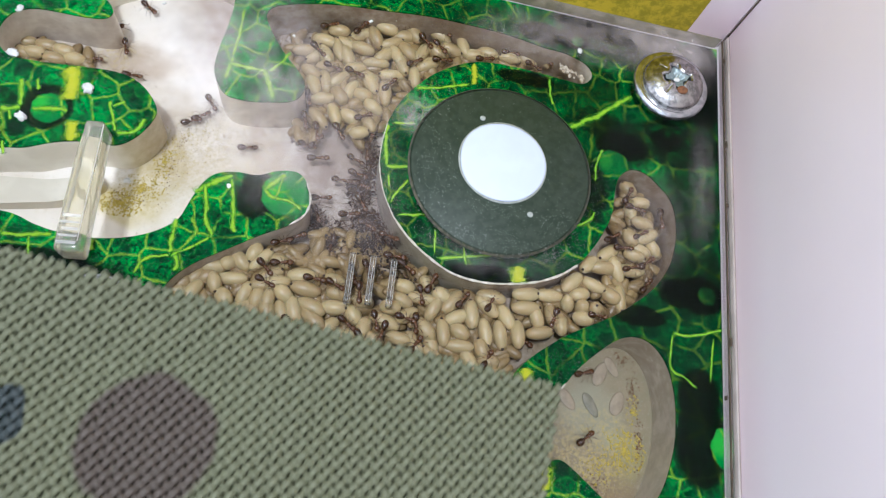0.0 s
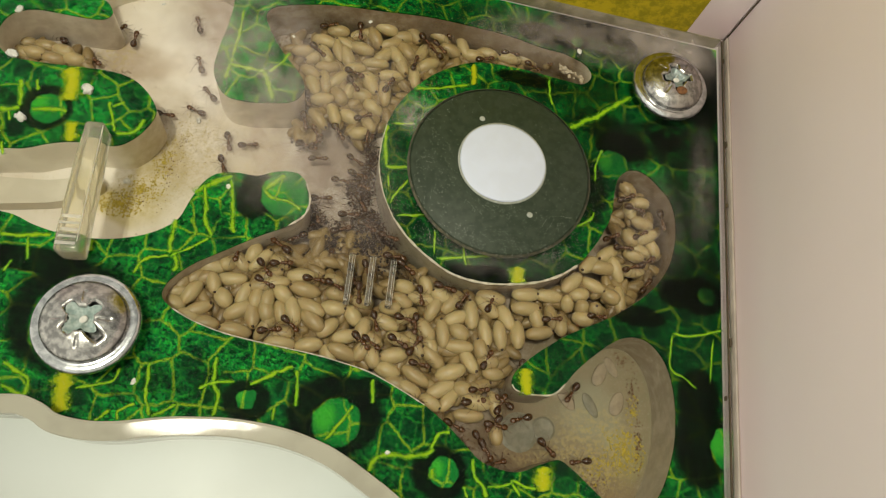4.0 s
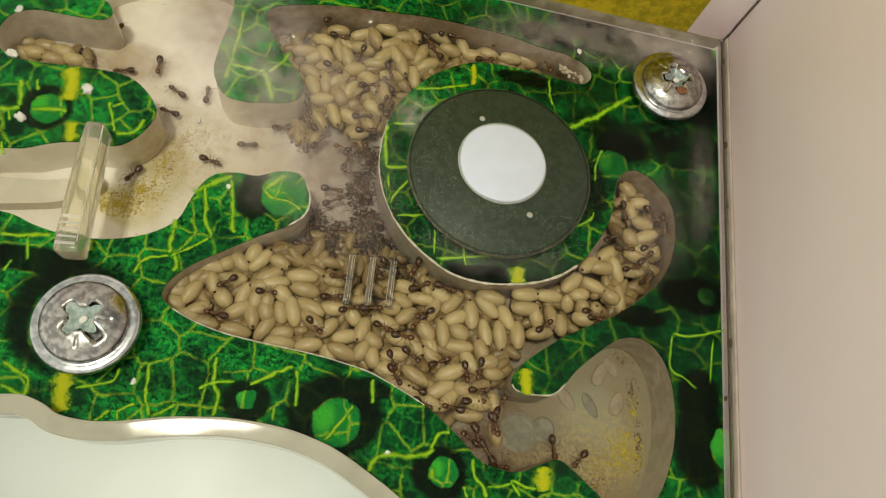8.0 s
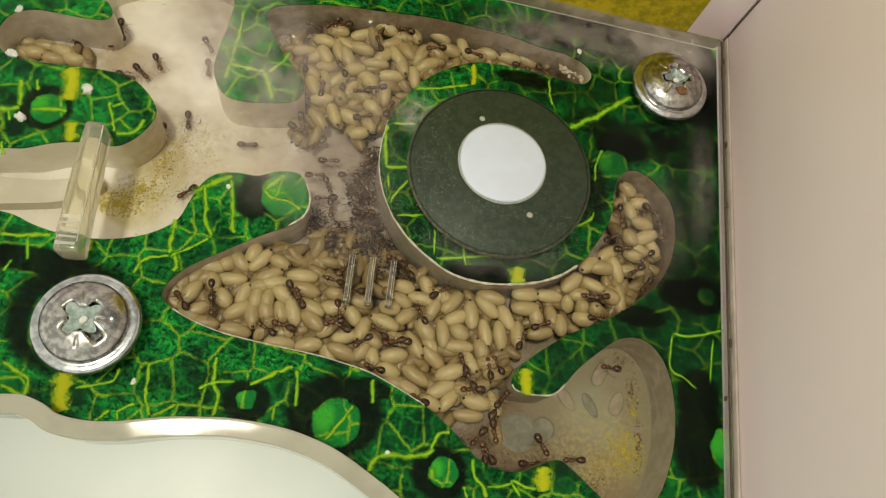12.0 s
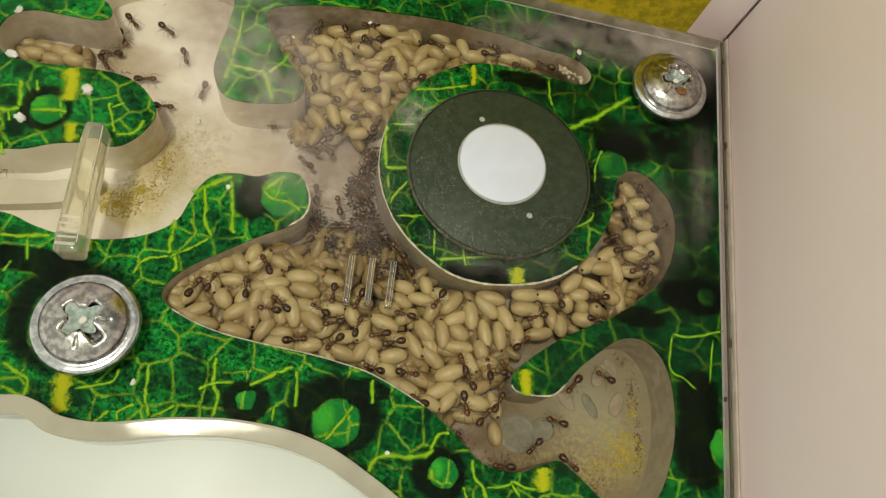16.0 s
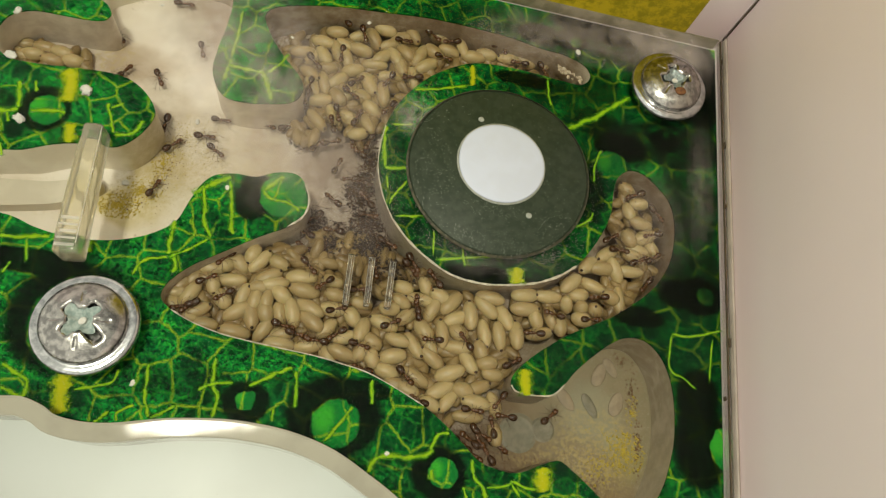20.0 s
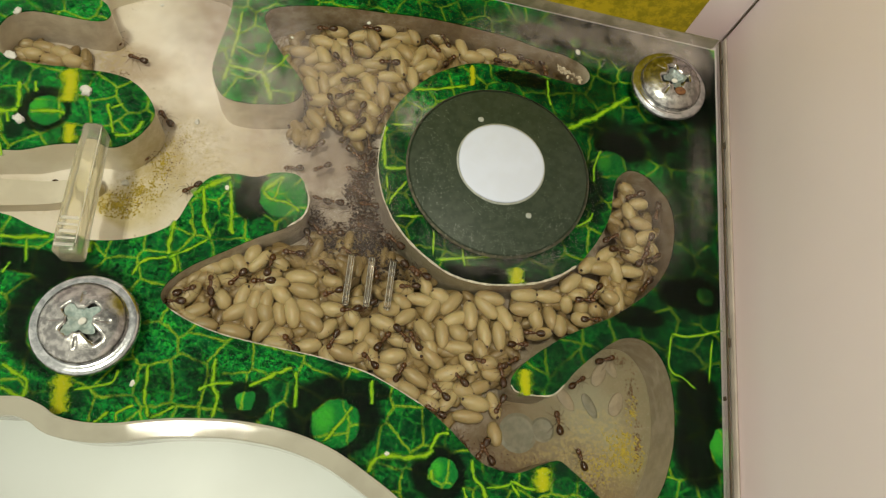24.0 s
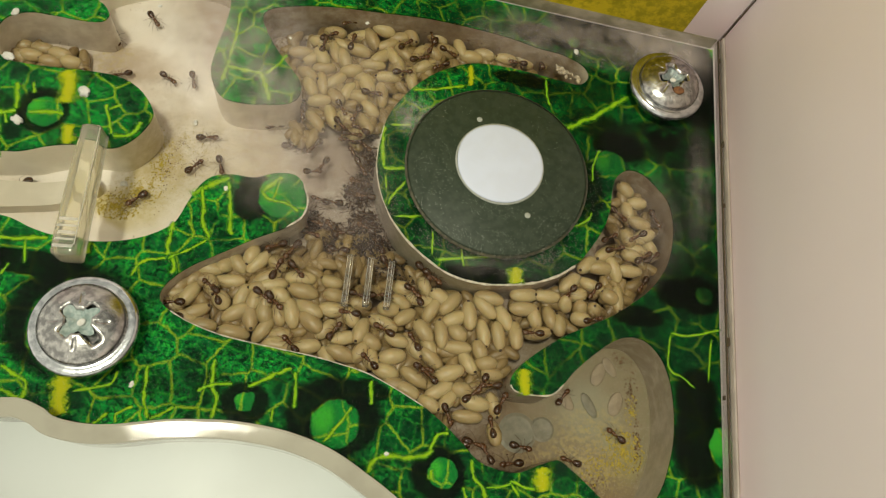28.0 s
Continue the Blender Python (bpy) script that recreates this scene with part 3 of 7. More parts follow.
NEST_LINE = glide(FINGER_EDGE + CHANNEL_EDGE + ISLAND_EDGE + POD_EDGE + TOP_EDGE + MAGNET_EDGE + TAIL_EDGE + FAN_EDGE + FLANK_EDGE)
TUB_LINE = glide([(-45.8, -25.1), (-42.7, -23.9), (-39.4, -23.5), (-37.5, -23.3), (-35.5, -23.8), (-34.0, -24.5), (-31.4, -24.7), (-28.9, -24.4), (-26.5, -23.8), (-24.0, -23.2), (-21.4, -22.8), (-18.8, -22.5), (-16.1, -22.45), (-13.3, -22.6), (-10.4, -23.1), (-7.5, -24.0), (-4.4, -25.5), (-1.3, -27.2), (1.5, -29.3), (-0.6, -33.9), (-11.4, -36.6), (-22.5, -37.5), (-30.1, -37.0), (-38.6, -36.2), (-44.0, -32.2)])
BOARD = [Vector(q) for q in ((-90, -75), (34.3, -75), (34.3, 37.4), (-90, 37.4))]
DEPTH = 6.0

# table under the nest, and the plain room round it
bm = box_mesh((1200, 900, 20), (0, 0, -22.4), 2)
tagged(part("table", bm, WHITE, None, "plain white table top under the nest"), category="table", kind="structure")

floor = part("floor", box_mesh((124.2, 112.3, 1.6), (-27.85, -18.8, -DEPTH - 0.82)), FLOOR, None, "cream nest floor with brown specks and stains", smooth=False)
tagged(floor, category="floor", kind="structure")
body = tagged(plate("nest_wall", [BOARD, NEST_LINE, TUB_LINE], -DEPTH, -0.2, MILK), "milky routed acrylic walls round the nest chambers", "nest wall", kind="structure")
for poly in body.data.polygons:
    poly.use_smooth = abs(poly.normal.z) < 0.5
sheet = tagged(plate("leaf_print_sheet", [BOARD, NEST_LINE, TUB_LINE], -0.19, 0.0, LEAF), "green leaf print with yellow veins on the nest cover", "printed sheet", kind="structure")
cover = tagged(plate("clear_cover", [BOARD, TUB_LINE], 0.12, 2.0, COVER), "clear acrylic cover with smears, dust and a reflection painted as haze", "cover", kind="structure")
cover.visible_shadow = False

ledge = plate("channel_ledge", [glide([(-53.2, -0.3), (-48.9, 0.5), (-45.5, 1.0), (-42.9, 1.9), (-40.8, 2.9), (-39.8, 1.7), (-40.9, 0.4), (-43.1, -1.1), (-46.2, -2.1), (-52.1, -3.1)])], -DEPTH + 0.01, -4.2, LEDGE)
tagged(ledge, "cloudy acrylic ledge along the side channel", "ledge", kind="structure")

# the open tub: sloping clear rim and white bottom
rim = thing("white_tub", "open white feeding tub with a clear cut rim", "tub")
wide, narrow = TUB_LINE, inset(TUB_LINE, -1.7)
bm = bmesh.new()
loops = [[bm.verts.new((q.x * MM, q.y * MM, (z + 0.003 * noise.noise((q.x * 0.9, q.y * 0.9, 0))) * MM)) for q in line] for line, z in ((inset(TUB_LINE, 0.12), 2.01), (inset(TUB_LINE, 0.0), 2.05), (inset(TUB_LINE, -0.14), 1.99), (inset(TUB_LINE, -0.85), 1.906), (inset(TUB_LINE, -1.55), 1.820), (inset(TUB_LINE, -1.66), 1.72), (inset(TUB_LINE, -1.69), 0.8), (narrow, -2.0))]
for low, high in zip(loops, loops[1:]):
    for i in range(len(low)):
        bm.faces.new((low[i - 1], low[i], high[i], high[i - 1]))
bmesh.ops.recalc_face_normals(bm, faces=bm.faces[:])
for line in loops:
    for i in range(len(line)):
        bm.edges.get((line[i - 1], line[i])).smooth = False
part("cut_rim", bm, RIM, rim, "glossy clear cut rim")
bowl = plate("bowl", [narrow], -3.2, -2.0, TUB)
bowl.parent = rim
bowl["label"] = "smooth white bottom"

# printed midribs, veins and water drops on the leaf sheet
STACK = [0.0]


def ribbon(name, points, width, material, z=0.02):
    """A printed vein: a strip whose ink is full along its middle and thins out to both edges."""
    STACK[0] += 0.0008
    line = glide([Vector(p) for p in points], closed=False, steps=9)
    bm, rows = bmesh.new(), []
    for i, q in enumerate(line):
        d = (line[min(i + 1, len(line) - 1)] - line[max(i - 1, 0)]).normalized()
        side = Vector((-d.y, d.x))
        k = 1 + 0.5 * noise.noise((q.x * 1.3, q.y * 1.3, 3)) if material is not SCRAPE else 1 + 0.7 * noise.noise((q.x * 1.5, q.y * 1.5, 3))
        w = width * k * (0.5 if material is SCRAPE else 0.72 if material is MIDRIB else 0.74)
        c = q + side * (0.12 * noise.noise((q.x * 1.1, q.y * 1.1, 8)) if material is VEIN else 0.0)
        rows.append([bm.verts.new(((c.x + side.x * w * f) * MM, (c.y + side.y * w * f) * MM, (z + STACK[0]) * MM)) for f in (-1, 0, 1)])
    for low, high in zip(rows, rows[1:]):
        for k in range(2):
            bm.faces.new((low[k + 1], low[k], high[k], high[k + 1]))
    if bm.faces[:] and sum(f.normal.z for f in bm.faces) < 0:
        bmesh.ops.reverse_faces(bm, faces=bm.faces[:])
    ob = part(name, bm, material, sheet, smooth=False)
    ink = ob.data.attributes.new("ink", "FLOAT", "POINT")
    n = len(line)
    ink.data.foreach_set("value", [(1.0 if k == 1 else 0.0) * min(1.0, 0.45 + 0.35 * min(i, n - 1 - i)) for i in range(n) for k in range(3)])
    return ob


ribbon("vein", [(-27.8, -17.9), (-27.5, -20.2), (-27.1, -21.8), (-26.3, -23.2)], 0.60, VEIN)
ribbon("vein", [(-26.3, -23.2), (-25.2, -22.5), (-24.2, -21.6)], 0.60, VEIN)
ribbon("vein", [(-34.0, -21.7), (-32.4, -21.1), (-30.7, -20.4), (-30.5, -19.0)], 0.45, VEIN)
ribbon("vein", [(-40.7, -22.3), (-38.4, -23.0), (-38.4, -21.5), (-39.9, -20.8), (-41.2, -20.2)], 0.70, VEIN)
ribbon("vein", [(-31.3, -24.5), (-30.1, -23.1)], 0.55, VEIN)
ribbon("vein", [(-29.2, -24.0), (-29.4, -23.2), (-28.0, -22.2)], 0.45, VEIN)
ribbon("vein", [(-21.6, -16.3), (-21.2, -19.0), (-20.4, -20.4), (-20.5, -22.4)], 0.65, VEIN)
ribbon("vein", [(-22.5, -19.9), (-21.2, -19.0), (-19.2, -18.5)], 0.50, VEIN)
ribbon("vein", [(-17.7, -18.7), (-15.8, -17.3), (-13.7, -16.0)], 0.65, VEIN)
ribbon("vein", [(-14.6, -21.8), (-14.8, -20.4)], 0.55, VEIN)
ribbon("vein", [(-13.3, -16.3), (-12.9, -18.3), (-12.7, -20.1)], 0.55, VEIN)
ribbon("vein", [(-5.4, -16.0), (-5.3, -17.1), (-4.9, -18.5)], 0.60, VEIN)
ribbon("vein", [(-9.3, -23.1), (-8.0, -21.0), (-6.9, -19.0)], 0.55, VEIN)
ribbon("vein", [(-4.4, -25.4), (-3.4, -23.6), (-0.6, -23.2), (1.1, -22.8), (2.1, -22.0)], 0.80, VEIN)
ribbon("vein", [(1.7, -22.2), (2.3, -20.6), (3.5, -20.1)], 0.60, VEIN)
ribbon("vein", [(6.3, -22.4), (6.5, -23.8), (7.7, -25.2), (8.1, -26.0)], 0.60, VEIN)
ribbon("vein", [(8.0, -25.1), (10.3, -24.4), (10.5, -23.9)], 0.45, VEIN)
ribbon("vein", [(10.5, -23.9), (12.1, -24.4), (13.3, -24.4)], 0.55, VEIN)
ribbon("vein", [(10.6, -24.2), (11.6, -25.5)], 0.50, VEIN)
ribbon("vein", [(5.6, -25.2), (6.2, -26.3)], 0.50, VEIN)
ribbon("vein", [(2.1, -24.0), (2.4, -25.0)], 0.90, VEIN)
ribbon("vein", [(18.4, 17.5), (17.6, 14.9), (17.7, 12.7)], 0.42, VEIN)
ribbon("vein", [(15.8, 6.1), (17.4, 7.5), (17.8, 8.5)], 0.50, VEIN)
ribbon("vein", [(28.1, -5.1), (30.9, -4.9), (34.5, -3.5)], 0.42, VEIN)
ribbon("vein", [(28.1, -5.1), (27.9, -9.1), (29.7, -10.1), (31.1, -11.1)], 0.36, VEIN)
ribbon("vein", [(33.2, -4.8), (32.7, -10.2)], 0.36, VEIN)
ribbon("vein", [(-46.0, -7.6), (-43.3, -7.2), (-41.1, -6.6)], 0.72, VEIN)
ribbon("vein", [(-43.3, -7.2), (-42.5, -9.8)], 0.50, VEIN)
ribbon("vein", [(-43.9, -10.0), (-44.3, -11.5)], 0.45, VEIN)
ribbon("vein", [(-29.5, -2.4), (-29.4, -4.5), (-29.1, -6.4)], 0.78, VEIN)
ribbon("vein", [(-28.8, -6.2), (-28.1, -7.2), (-28.1, -8.3)], 0.90, VEIN)
ribbon("vein", [(-32.0, -9.3), (-31.4, -7.5), (-29.0, -6.6)], 0.50, VEIN)
ribbon("vein", [(-29.0, -6.7), (-27.0, -5.2), (-25.5, -3.7)], 0.54, VEIN)
ribbon("vein", [(-28.5, 1.0), (-27.6, 2.0), (-26.4, 2.9), (-24.9, 4.0)], 1.02, VEIN)
ribbon("vein", [(-27.6, 2.1), (-26.9, 0.1), (-26.6, -1.6), (-25.3, -3.7)], 0.72, VEIN)
ribbon("vein", [(-37.3, -6.4), (-36.8, -7.7)], 1.08, VEIN)
ribbon("vein", [(-25.0, 3.7), (-24.1, 0.7), (-23.5, -1.9), (-23.0, -2.7)], 0.78, VEIN)
ribbon("vein", [(-21.2, 2.9), (-20.3, 4.1), (-19.2, 5.3)], 0.96, VEIN)
ribbon("vein", [(-19.5, 5.0), (-19.8, 2.3), (-21.3, 3.1)], 0.60, VEIN)
ribbon("vein", [(-19.8, 2.3), (-18.3, 2.1), (-16.6, 1.5)], 0.60, VEIN)
ribbon("vein", [(-50.2, 10.8), (-49.7, 9.0), (-49.2, 7.3)], 0.84, VEIN)
ribbon("vein", [(-49.2, 7.3), (-50.2, 6.7), (-51.1, 6.8)], 0.90, VEIN)
ribbon("vein", [(-50.2, 6.6), (-49.5, 5.4)], 0.60, VEIN)
ribbon("vein", [(-48.7, 11.2), (-48.0, 9.7)], 0.54, VEIN)
ribbon("vein", [(-40.5, 10.2), (-39.3, 7.8), (-38.7, 6.5)], 0.60, VEIN)
ribbon("vein", [(-38.6, 6.3), (-36.8, 6.9), (-36.2, 8.2), (-36.1, 8.8)], 0.96, VEIN)
ribbon("vein", [(-39.9, 9.5), (-38.7, 10.6)], 0.54, VEIN)
ribbon("vein", [(-48.0, 7.3), (-46.0, 7.7), (-44.3, 7.9)], 0.96, VEIN)
ribbon("vein", [(-49.6, 2.8), (-48.8, 1.2)], 0.60, VEIN)
ribbon("vein", [(-29.1, 26.7), (-28.8, 23.0), (-28.8, 19.5)], 0.68, VEIN)
ribbon("vein", [(-28.8, 19.5), (-28.8, 16.1)], 0.88, VEIN)
ribbon("vein", [(-29.2, 18.5), (-26.6, 18.4), (-24.3, 18.4)], 0.88, VEIN)
ribbon("vein", [(-24.3, 18.4), (-23.2, 19.8), (-22.3, 21.8)], 0.68, VEIN)
ribbon("vein", [(-24.7, 18.4), (-23.8, 16.8), (-22.8, 14.8)], 1.08, VEIN)
ribbon("vein", [(-8.9, 14.7), (-8.8, 12.2), (-8.1, 8.9)], 0.80, VEIN)
ribbon("vein", [(-8.2, 9.0), (-7.0, 9.1), (-5.6, 9.5)], 0.80, VEIN)
ribbon("vein", [(-6.4, 20.5), (-3.4, 21.4), (0.4, 22.9)], 0.65, VEIN)
ribbon("vein", [(-8.5, 14.9), (-5.7, 15.5)], 0.50, VEIN)
ribbon("vein", [(10.6, 26.4), (11.0, 23.6), (11.4, 22.5)], 0.50, VEIN)
ribbon("vein", [(13.9, 19.5), (15.9, 21.2), (17.6, 22.4), (22.2, 26.7)], 0.95, VEIN)
ribbon("vein", [(-7.8, 8.1), (-7.4, 6.3)], 0.45, VEIN)
ribbon("vein", [(-5.2, 7.9), (-6.5, 5.8), (-6.9, 4.3)], 0.50, VEIN)
ribbon("vein", [(-6.0, 3.0), (-2.5, 3.8)], 0.50, VEIN)
ribbon("vein", [(-1.3, 2.3), (-0.9, -1.0)], 0.45, VEIN)
ribbon("vein", [(-0.6, -1.4), (2.3, -0.6), (6.3, 0.4)], 0.60, VEIN)
ribbon("vein", [(2.2, 0.8), (2.9, -1.6)], 0.45, VEIN)
ribbon("midrib", [(-45.6, 13.7), (-44.4, 9.2)], 2.2, MIDRIB)
ribbon("midrib", [(-43.5, 6.7), (-42.7, 4.3)], 1.7, MIDRIB)
ribbon("midrib", [(-35.5, -20.1), (-34.5, -24.1)], 2.0, MIDRIB)
ribbon("midrib", [(0.5, 26.1), (0.9, 22.9)], 0.9, MIDRIB)
ribbon("midrib", [(8.9, -0.4), (9.1, -2.5)], 2.0, MIDRIB)
ribbon("midrib", [(10.8, -12.1), (11.4, -15.0)], 1.7, MIDRIB)
ribbon("midrib", [(13.7, -22.1), (14.1, -24.6)], 2.2, MIDRIB)

# pale scraped edge where the print was cut round the magnet and along the brood chamber
for line, wide in ((MAGNET_EDGE[4:13], 0.26), (MAGNET_EDGE[:5], 0.14), (FLANK_EDGE[3:], 0.12), (TAIL_EDGE[13:18], 0.16), (FINGER_EDGE[5:9], 0.2)):
    ribbon("scraped_edge", line, wide, SCRAPE, 0.012)

# ---------------------------------------------------------------- walls of the enclosure
wall_east = thing("wall_east", "white satin side panel standing along the nest", "wall")
tagged(wall_east, kind="structure")
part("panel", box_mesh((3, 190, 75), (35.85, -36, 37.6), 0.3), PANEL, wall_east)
part("base_strip", box_mesh((0.3, 112, 1.1), (34.2, -18.9, 2.6), 0.12), STRIP, wall_east, "pale base strip")
part("seam", box_mesh((0.14, 112, 0.3), (33.84, -18.9, 2.14), 0.03), BROWN, wall_east, "thin dark seam")
wall_north = thing("wall_north", "white satin back panel with a yellow leaf sticker", "wall")
tagged(wall_north, kind="structure")
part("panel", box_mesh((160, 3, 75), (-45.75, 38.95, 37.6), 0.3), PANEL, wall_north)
part("leaf_sticker", box_mesh((52, 0.16, 60), (2.7, 37.42, 32.1), 0.05), GOLD, wall_north, "yellow green printed sticker")
part("grimy_foot", box_mesh((100, 0.10, 1.9), (-16.2, 37.42, 1.14), 0.03), OLIVE_BROWN, wall_north, "brown strip at the foot of the panel")
part("corner_seam", box_mesh((0.16, 0.16, 72), (34.26, 37.36, 38.1), 0.05), BROWN, wall_north, "dark corner seam")


# ---------------------------------------------------------------- screws
def screw(at, turn, rusty):
    ob = thing("screw", "domed zinc cross-head screw with a flange, a little corroded" if rusty else "domed zinc cross-head screw with a flange", "screw", "screws of the cover", at, turn)
    part("flange", lathe([(0, -0.4), (5.0, -0.4), (5.15, 0.1), (5.0, 0.55), (4.75, 0.75), (4.35, 0.62), (4.1, 0.7)]), STEEL, ob, "flat washer flange")
    heights = [(4.15, 0.5), (4.1, 0.85)] + [(4.0 - 0.16 * k, 0.85 + 1.55 * math.sqrt(max(0.0, 1 - ((4.0 - 0.16 * k) / 4.15) ** 2))) for k in range(25)] + [(0, 2.4)]
    dome = lathe(heights, 96)
    # the cross recess: four arms sunk into the dome, one of them gouged longer, with ticks pressed between
    for v in dome.verts:
        x, y = v.co.x / MM, v.co.y / MM
        sunk = 0.0
        for along, across, reach in ((x, abs(y), 2.15), (-x, abs(y), 1.95), (y, abs(x), 2.05), (-y, abs(x), 2.0 if rusty else 3.0)):
            if 0 < along < reach and across < 0.62:
                sunk = max(sunk, min(1.0, (0.62 - across) / 0.22) * min(1.0, (reach - along) / 0.45) * (1.25 - 0.30 * along))
        sunk = max(sunk, 1.2 * min(1.0, max(0.0, 1.25 - math.hypot(x, y)) / 0.35))
        a = math.atan2(y, x) % (math.pi / 2)
        if abs(a - math.pi / 4) < 0.06 and 1.7 < math.hypot(x, y) < 2.8:
            sunk = max(sunk, 0.22)
        v.co.z -= (sunk - 0.03 * noise.noise((x * 2.3, y * 2.3, 5))) * MM
    part("head", dome, HEAD, ob, "domed head with a cross recess")
    # pale corrosion that fills the recess
    crust = bmesh.new()
    rings = [[crust.verts.new((0, 0, 1.5 * MM))]]
    for k in range(1, 7):
        row = []
        for i in range(48):
            a = 2 * math.pi * i / 48
            r = (0.85 if rusty else 1.0) * (1.22 + 0.72 * abs(math.cos(2 * a)) ** 3 + 0.6 * noise.noise((math.cos(a) * 2, math.sin(a) * 2, at[0]))) * k / 6
            row.append(crust.verts.new((r * math.cos(a) * MM, r * math.sin(a) * MM, (1.28 + 0.13 * k + 0.26 * noise.noise((r * math.cos(a) * 2.4, r * math.sin(a) * 2.4, 2))) * MM)))
        rings.append(row)
    for low, high in zip(rings, rings[1:]):
        for i in range(48):
            crust.faces.new(list(dict.fromkeys([low[i % len(low)], high[i], high[(i + 1) % 48], low[(i + 1) % len(low)]])))
    bmesh.ops.recalc_face_normals(crust, faces=crust.faces[:])
    part("corrosion", crust, GREY_CRUST if rusty else CRUST, ob, "grey scale in the recess" if rusty else "pale green corrosion in the recess")
    part("driver_tip_mark", blob((0.42, 0.36, 0.16), (0.1, -0.1, 1.66)), FLECK, ob, "bright punched centre")
    if rusty:
        part("rust_spot", blob((0.75, 0.6, 0.2), (0.2, -1.95, 2.18)), RUST, ob, "small brown rust spot")
    return ob


screw((-34.05, -15.60, 2.0), 53, False)
screw((26.35, 27.8, 2.0), 14, True)

# ---------------------------------------------------------------- round magnet window
window = thing("magnet_cap", "dark olive plastic cap with a white paper disc on it", "magnet cap", at=(5.2, 10.55, 2))
part("cap", lathe([(0, 0.02), (10.93, 0.02), (10.93, 0.15), (10.68, 0.3), (0, 0.3)], 72), OLIVE, window, "scratched dark olive plastic")
ring = lathe([(10.93 + 0.02, 0.0), (10.93 + 0.24, 0.02), (10.93 + 0.20, 0.12), (10.93 + 0.02, 0.32)], 72)
part("worn_edge", ring, DULL_EDGE, window, "brown worn edge")
x, y = (5.29, 11.36)
disc = lathe([(0, 0.31), (5.1, 0.31), (5.22, 0.38), (5.2, 0.48), (5.0, 0.54), (0, 0.54)], 72)
for v in disc.verts:
    a = math.atan2(v.co.y, v.co.x)
    v.co.x *= 1 + 0.012 * math.sin(3 * a + 1)
    v.co.y *= 1 + 0.012 * math.cos(2 * a)
disc.transform(Matrix.Translation(((x - window.location.x / MM) * MM, (y - window.location.y / MM) * MM, 0)))
part("paper_disc", disc, PAPER, window, "white paper disc")
rim_ring = lathe([(5.0, 0.31), (5.42, 0.31), (5.38, 0.40), (5.22, 0.44)], 72)
rim_ring.transform(Matrix.Translation(((x - window.location.x / MM) * MM, (y - window.location.y / MM) * MM, 0)))
part("paper_edge", rim_ring, GREY_DOT, window, "grey cut edge of the paper")
for px, py in ((2.2, 16.8), (9.2, 5.3)):
    dot = blob((0.36, 0.36, 0.10), (px - window.location.x / MM, py - window.location.y / MM, 0.31))
    part("pale_dot", dot, GREY_DOT, window)

# ---------------------------------------------------------------- clear acrylic gate across the side channel
gate = thing("acrylic_gate", "thick clear acrylic gate bar standing across the side channel", "gate", at=(-38.85, -1.6, 1.72), turn=-83.5)
bar = box_mesh((15.0, 2.3, 3.3), (0, 0, 0), 0.4, 3)
bmesh.ops.subdivide_edges(bar, edges=[e for e in bar.edges if abs(e.verts[0].co.x - e.verts[1].co.x) > 0.004], cuts=14)
for v in bar.verts:
    u = v.co.x / (7.5 * MM)
    v.co.z += (0.35 * math.cos(u * 1.5) - 0.2) * MM if v.co.z > 0 else 0.0
    v.co.y *= 1 + 0.12 * u
    v.co.y += 0.00010 * noise.noise(v.co * 700)
part("bar", bar, CLOUDY, gate)
# Bright reflections at the bar's end, added as pale frosted strips.
for k in range(5):
    part("saw_mark", box_mesh((0.34 - 0.1 * (k % 2), 1.9 - 0.15 * (k % 3), 0.05), (6.7 - 0.72 * k, 0.06 * (k % 3) - 0.05, 1.66 + 0.022 * k), 0.02), FROST, gate, "pale bar standing in for a bright reflection")
part("inner_edge", box_mesh((13.4, 0.10, 0.10), (-0.2, 1.02, 1.70), 0.04), FROST, gate, "pale line along the edge")


# three clear ribs of the vent in the cover
vent = thing("vent", "three narrow clear ribs of a vent slot in the cover", "vent", at=(-7.55, -5.34, 0))
for x0, y0, x1, y1 in ((-10.0, -2.4, -9.7, -8.3), (-7.7, -2.3, -7.4, -8.0), (-5.3, -2.3, -5.1, -7.9)):
    a, b = Vector((x0, y0)), Vector((x1, y1))
    rib_mesh = box_mesh(((b - a).length, 0.74, 1.1), (0, 0, 0), 0.16, 2)
    d = (b - a).normalized()
    rib_mesh.transform(Matrix.Translation((((a + b) / 2).x * MM - vent.location.x, ((a + b) / 2).y * MM - vent.location.y, -0.0006)) @ Matrix.Rotation(math.atan2(d.y, d.x), 4, "Z"))
    rib = part("rib", rib_mesh, CLEAR, vent)
    for edge in (-0.30, 0.06, 0.30):
        streak = box_mesh(((b - a).length * 0.92, 0.035, 0.03), (0, edge, 0.565), 0.01)
        streak.transform(Matrix.Translation((((a + b) / 2).x * MM - vent.location.x, ((a + b) / 2).y * MM - vent.location.y, -0.0006)) @ Matrix.Rotation(math.atan2(d.y, d.x), 4, "Z"))
        part("edge_streak", streak, FROST, rib, "pale line along the edge")

# ---------------------------------------------------------------- cocoons
DIRT = make_plain("dark_dirt", (0.050, 0.030, 0.018), (0.025, 0.015, 0.010), 0.5, 0.7)


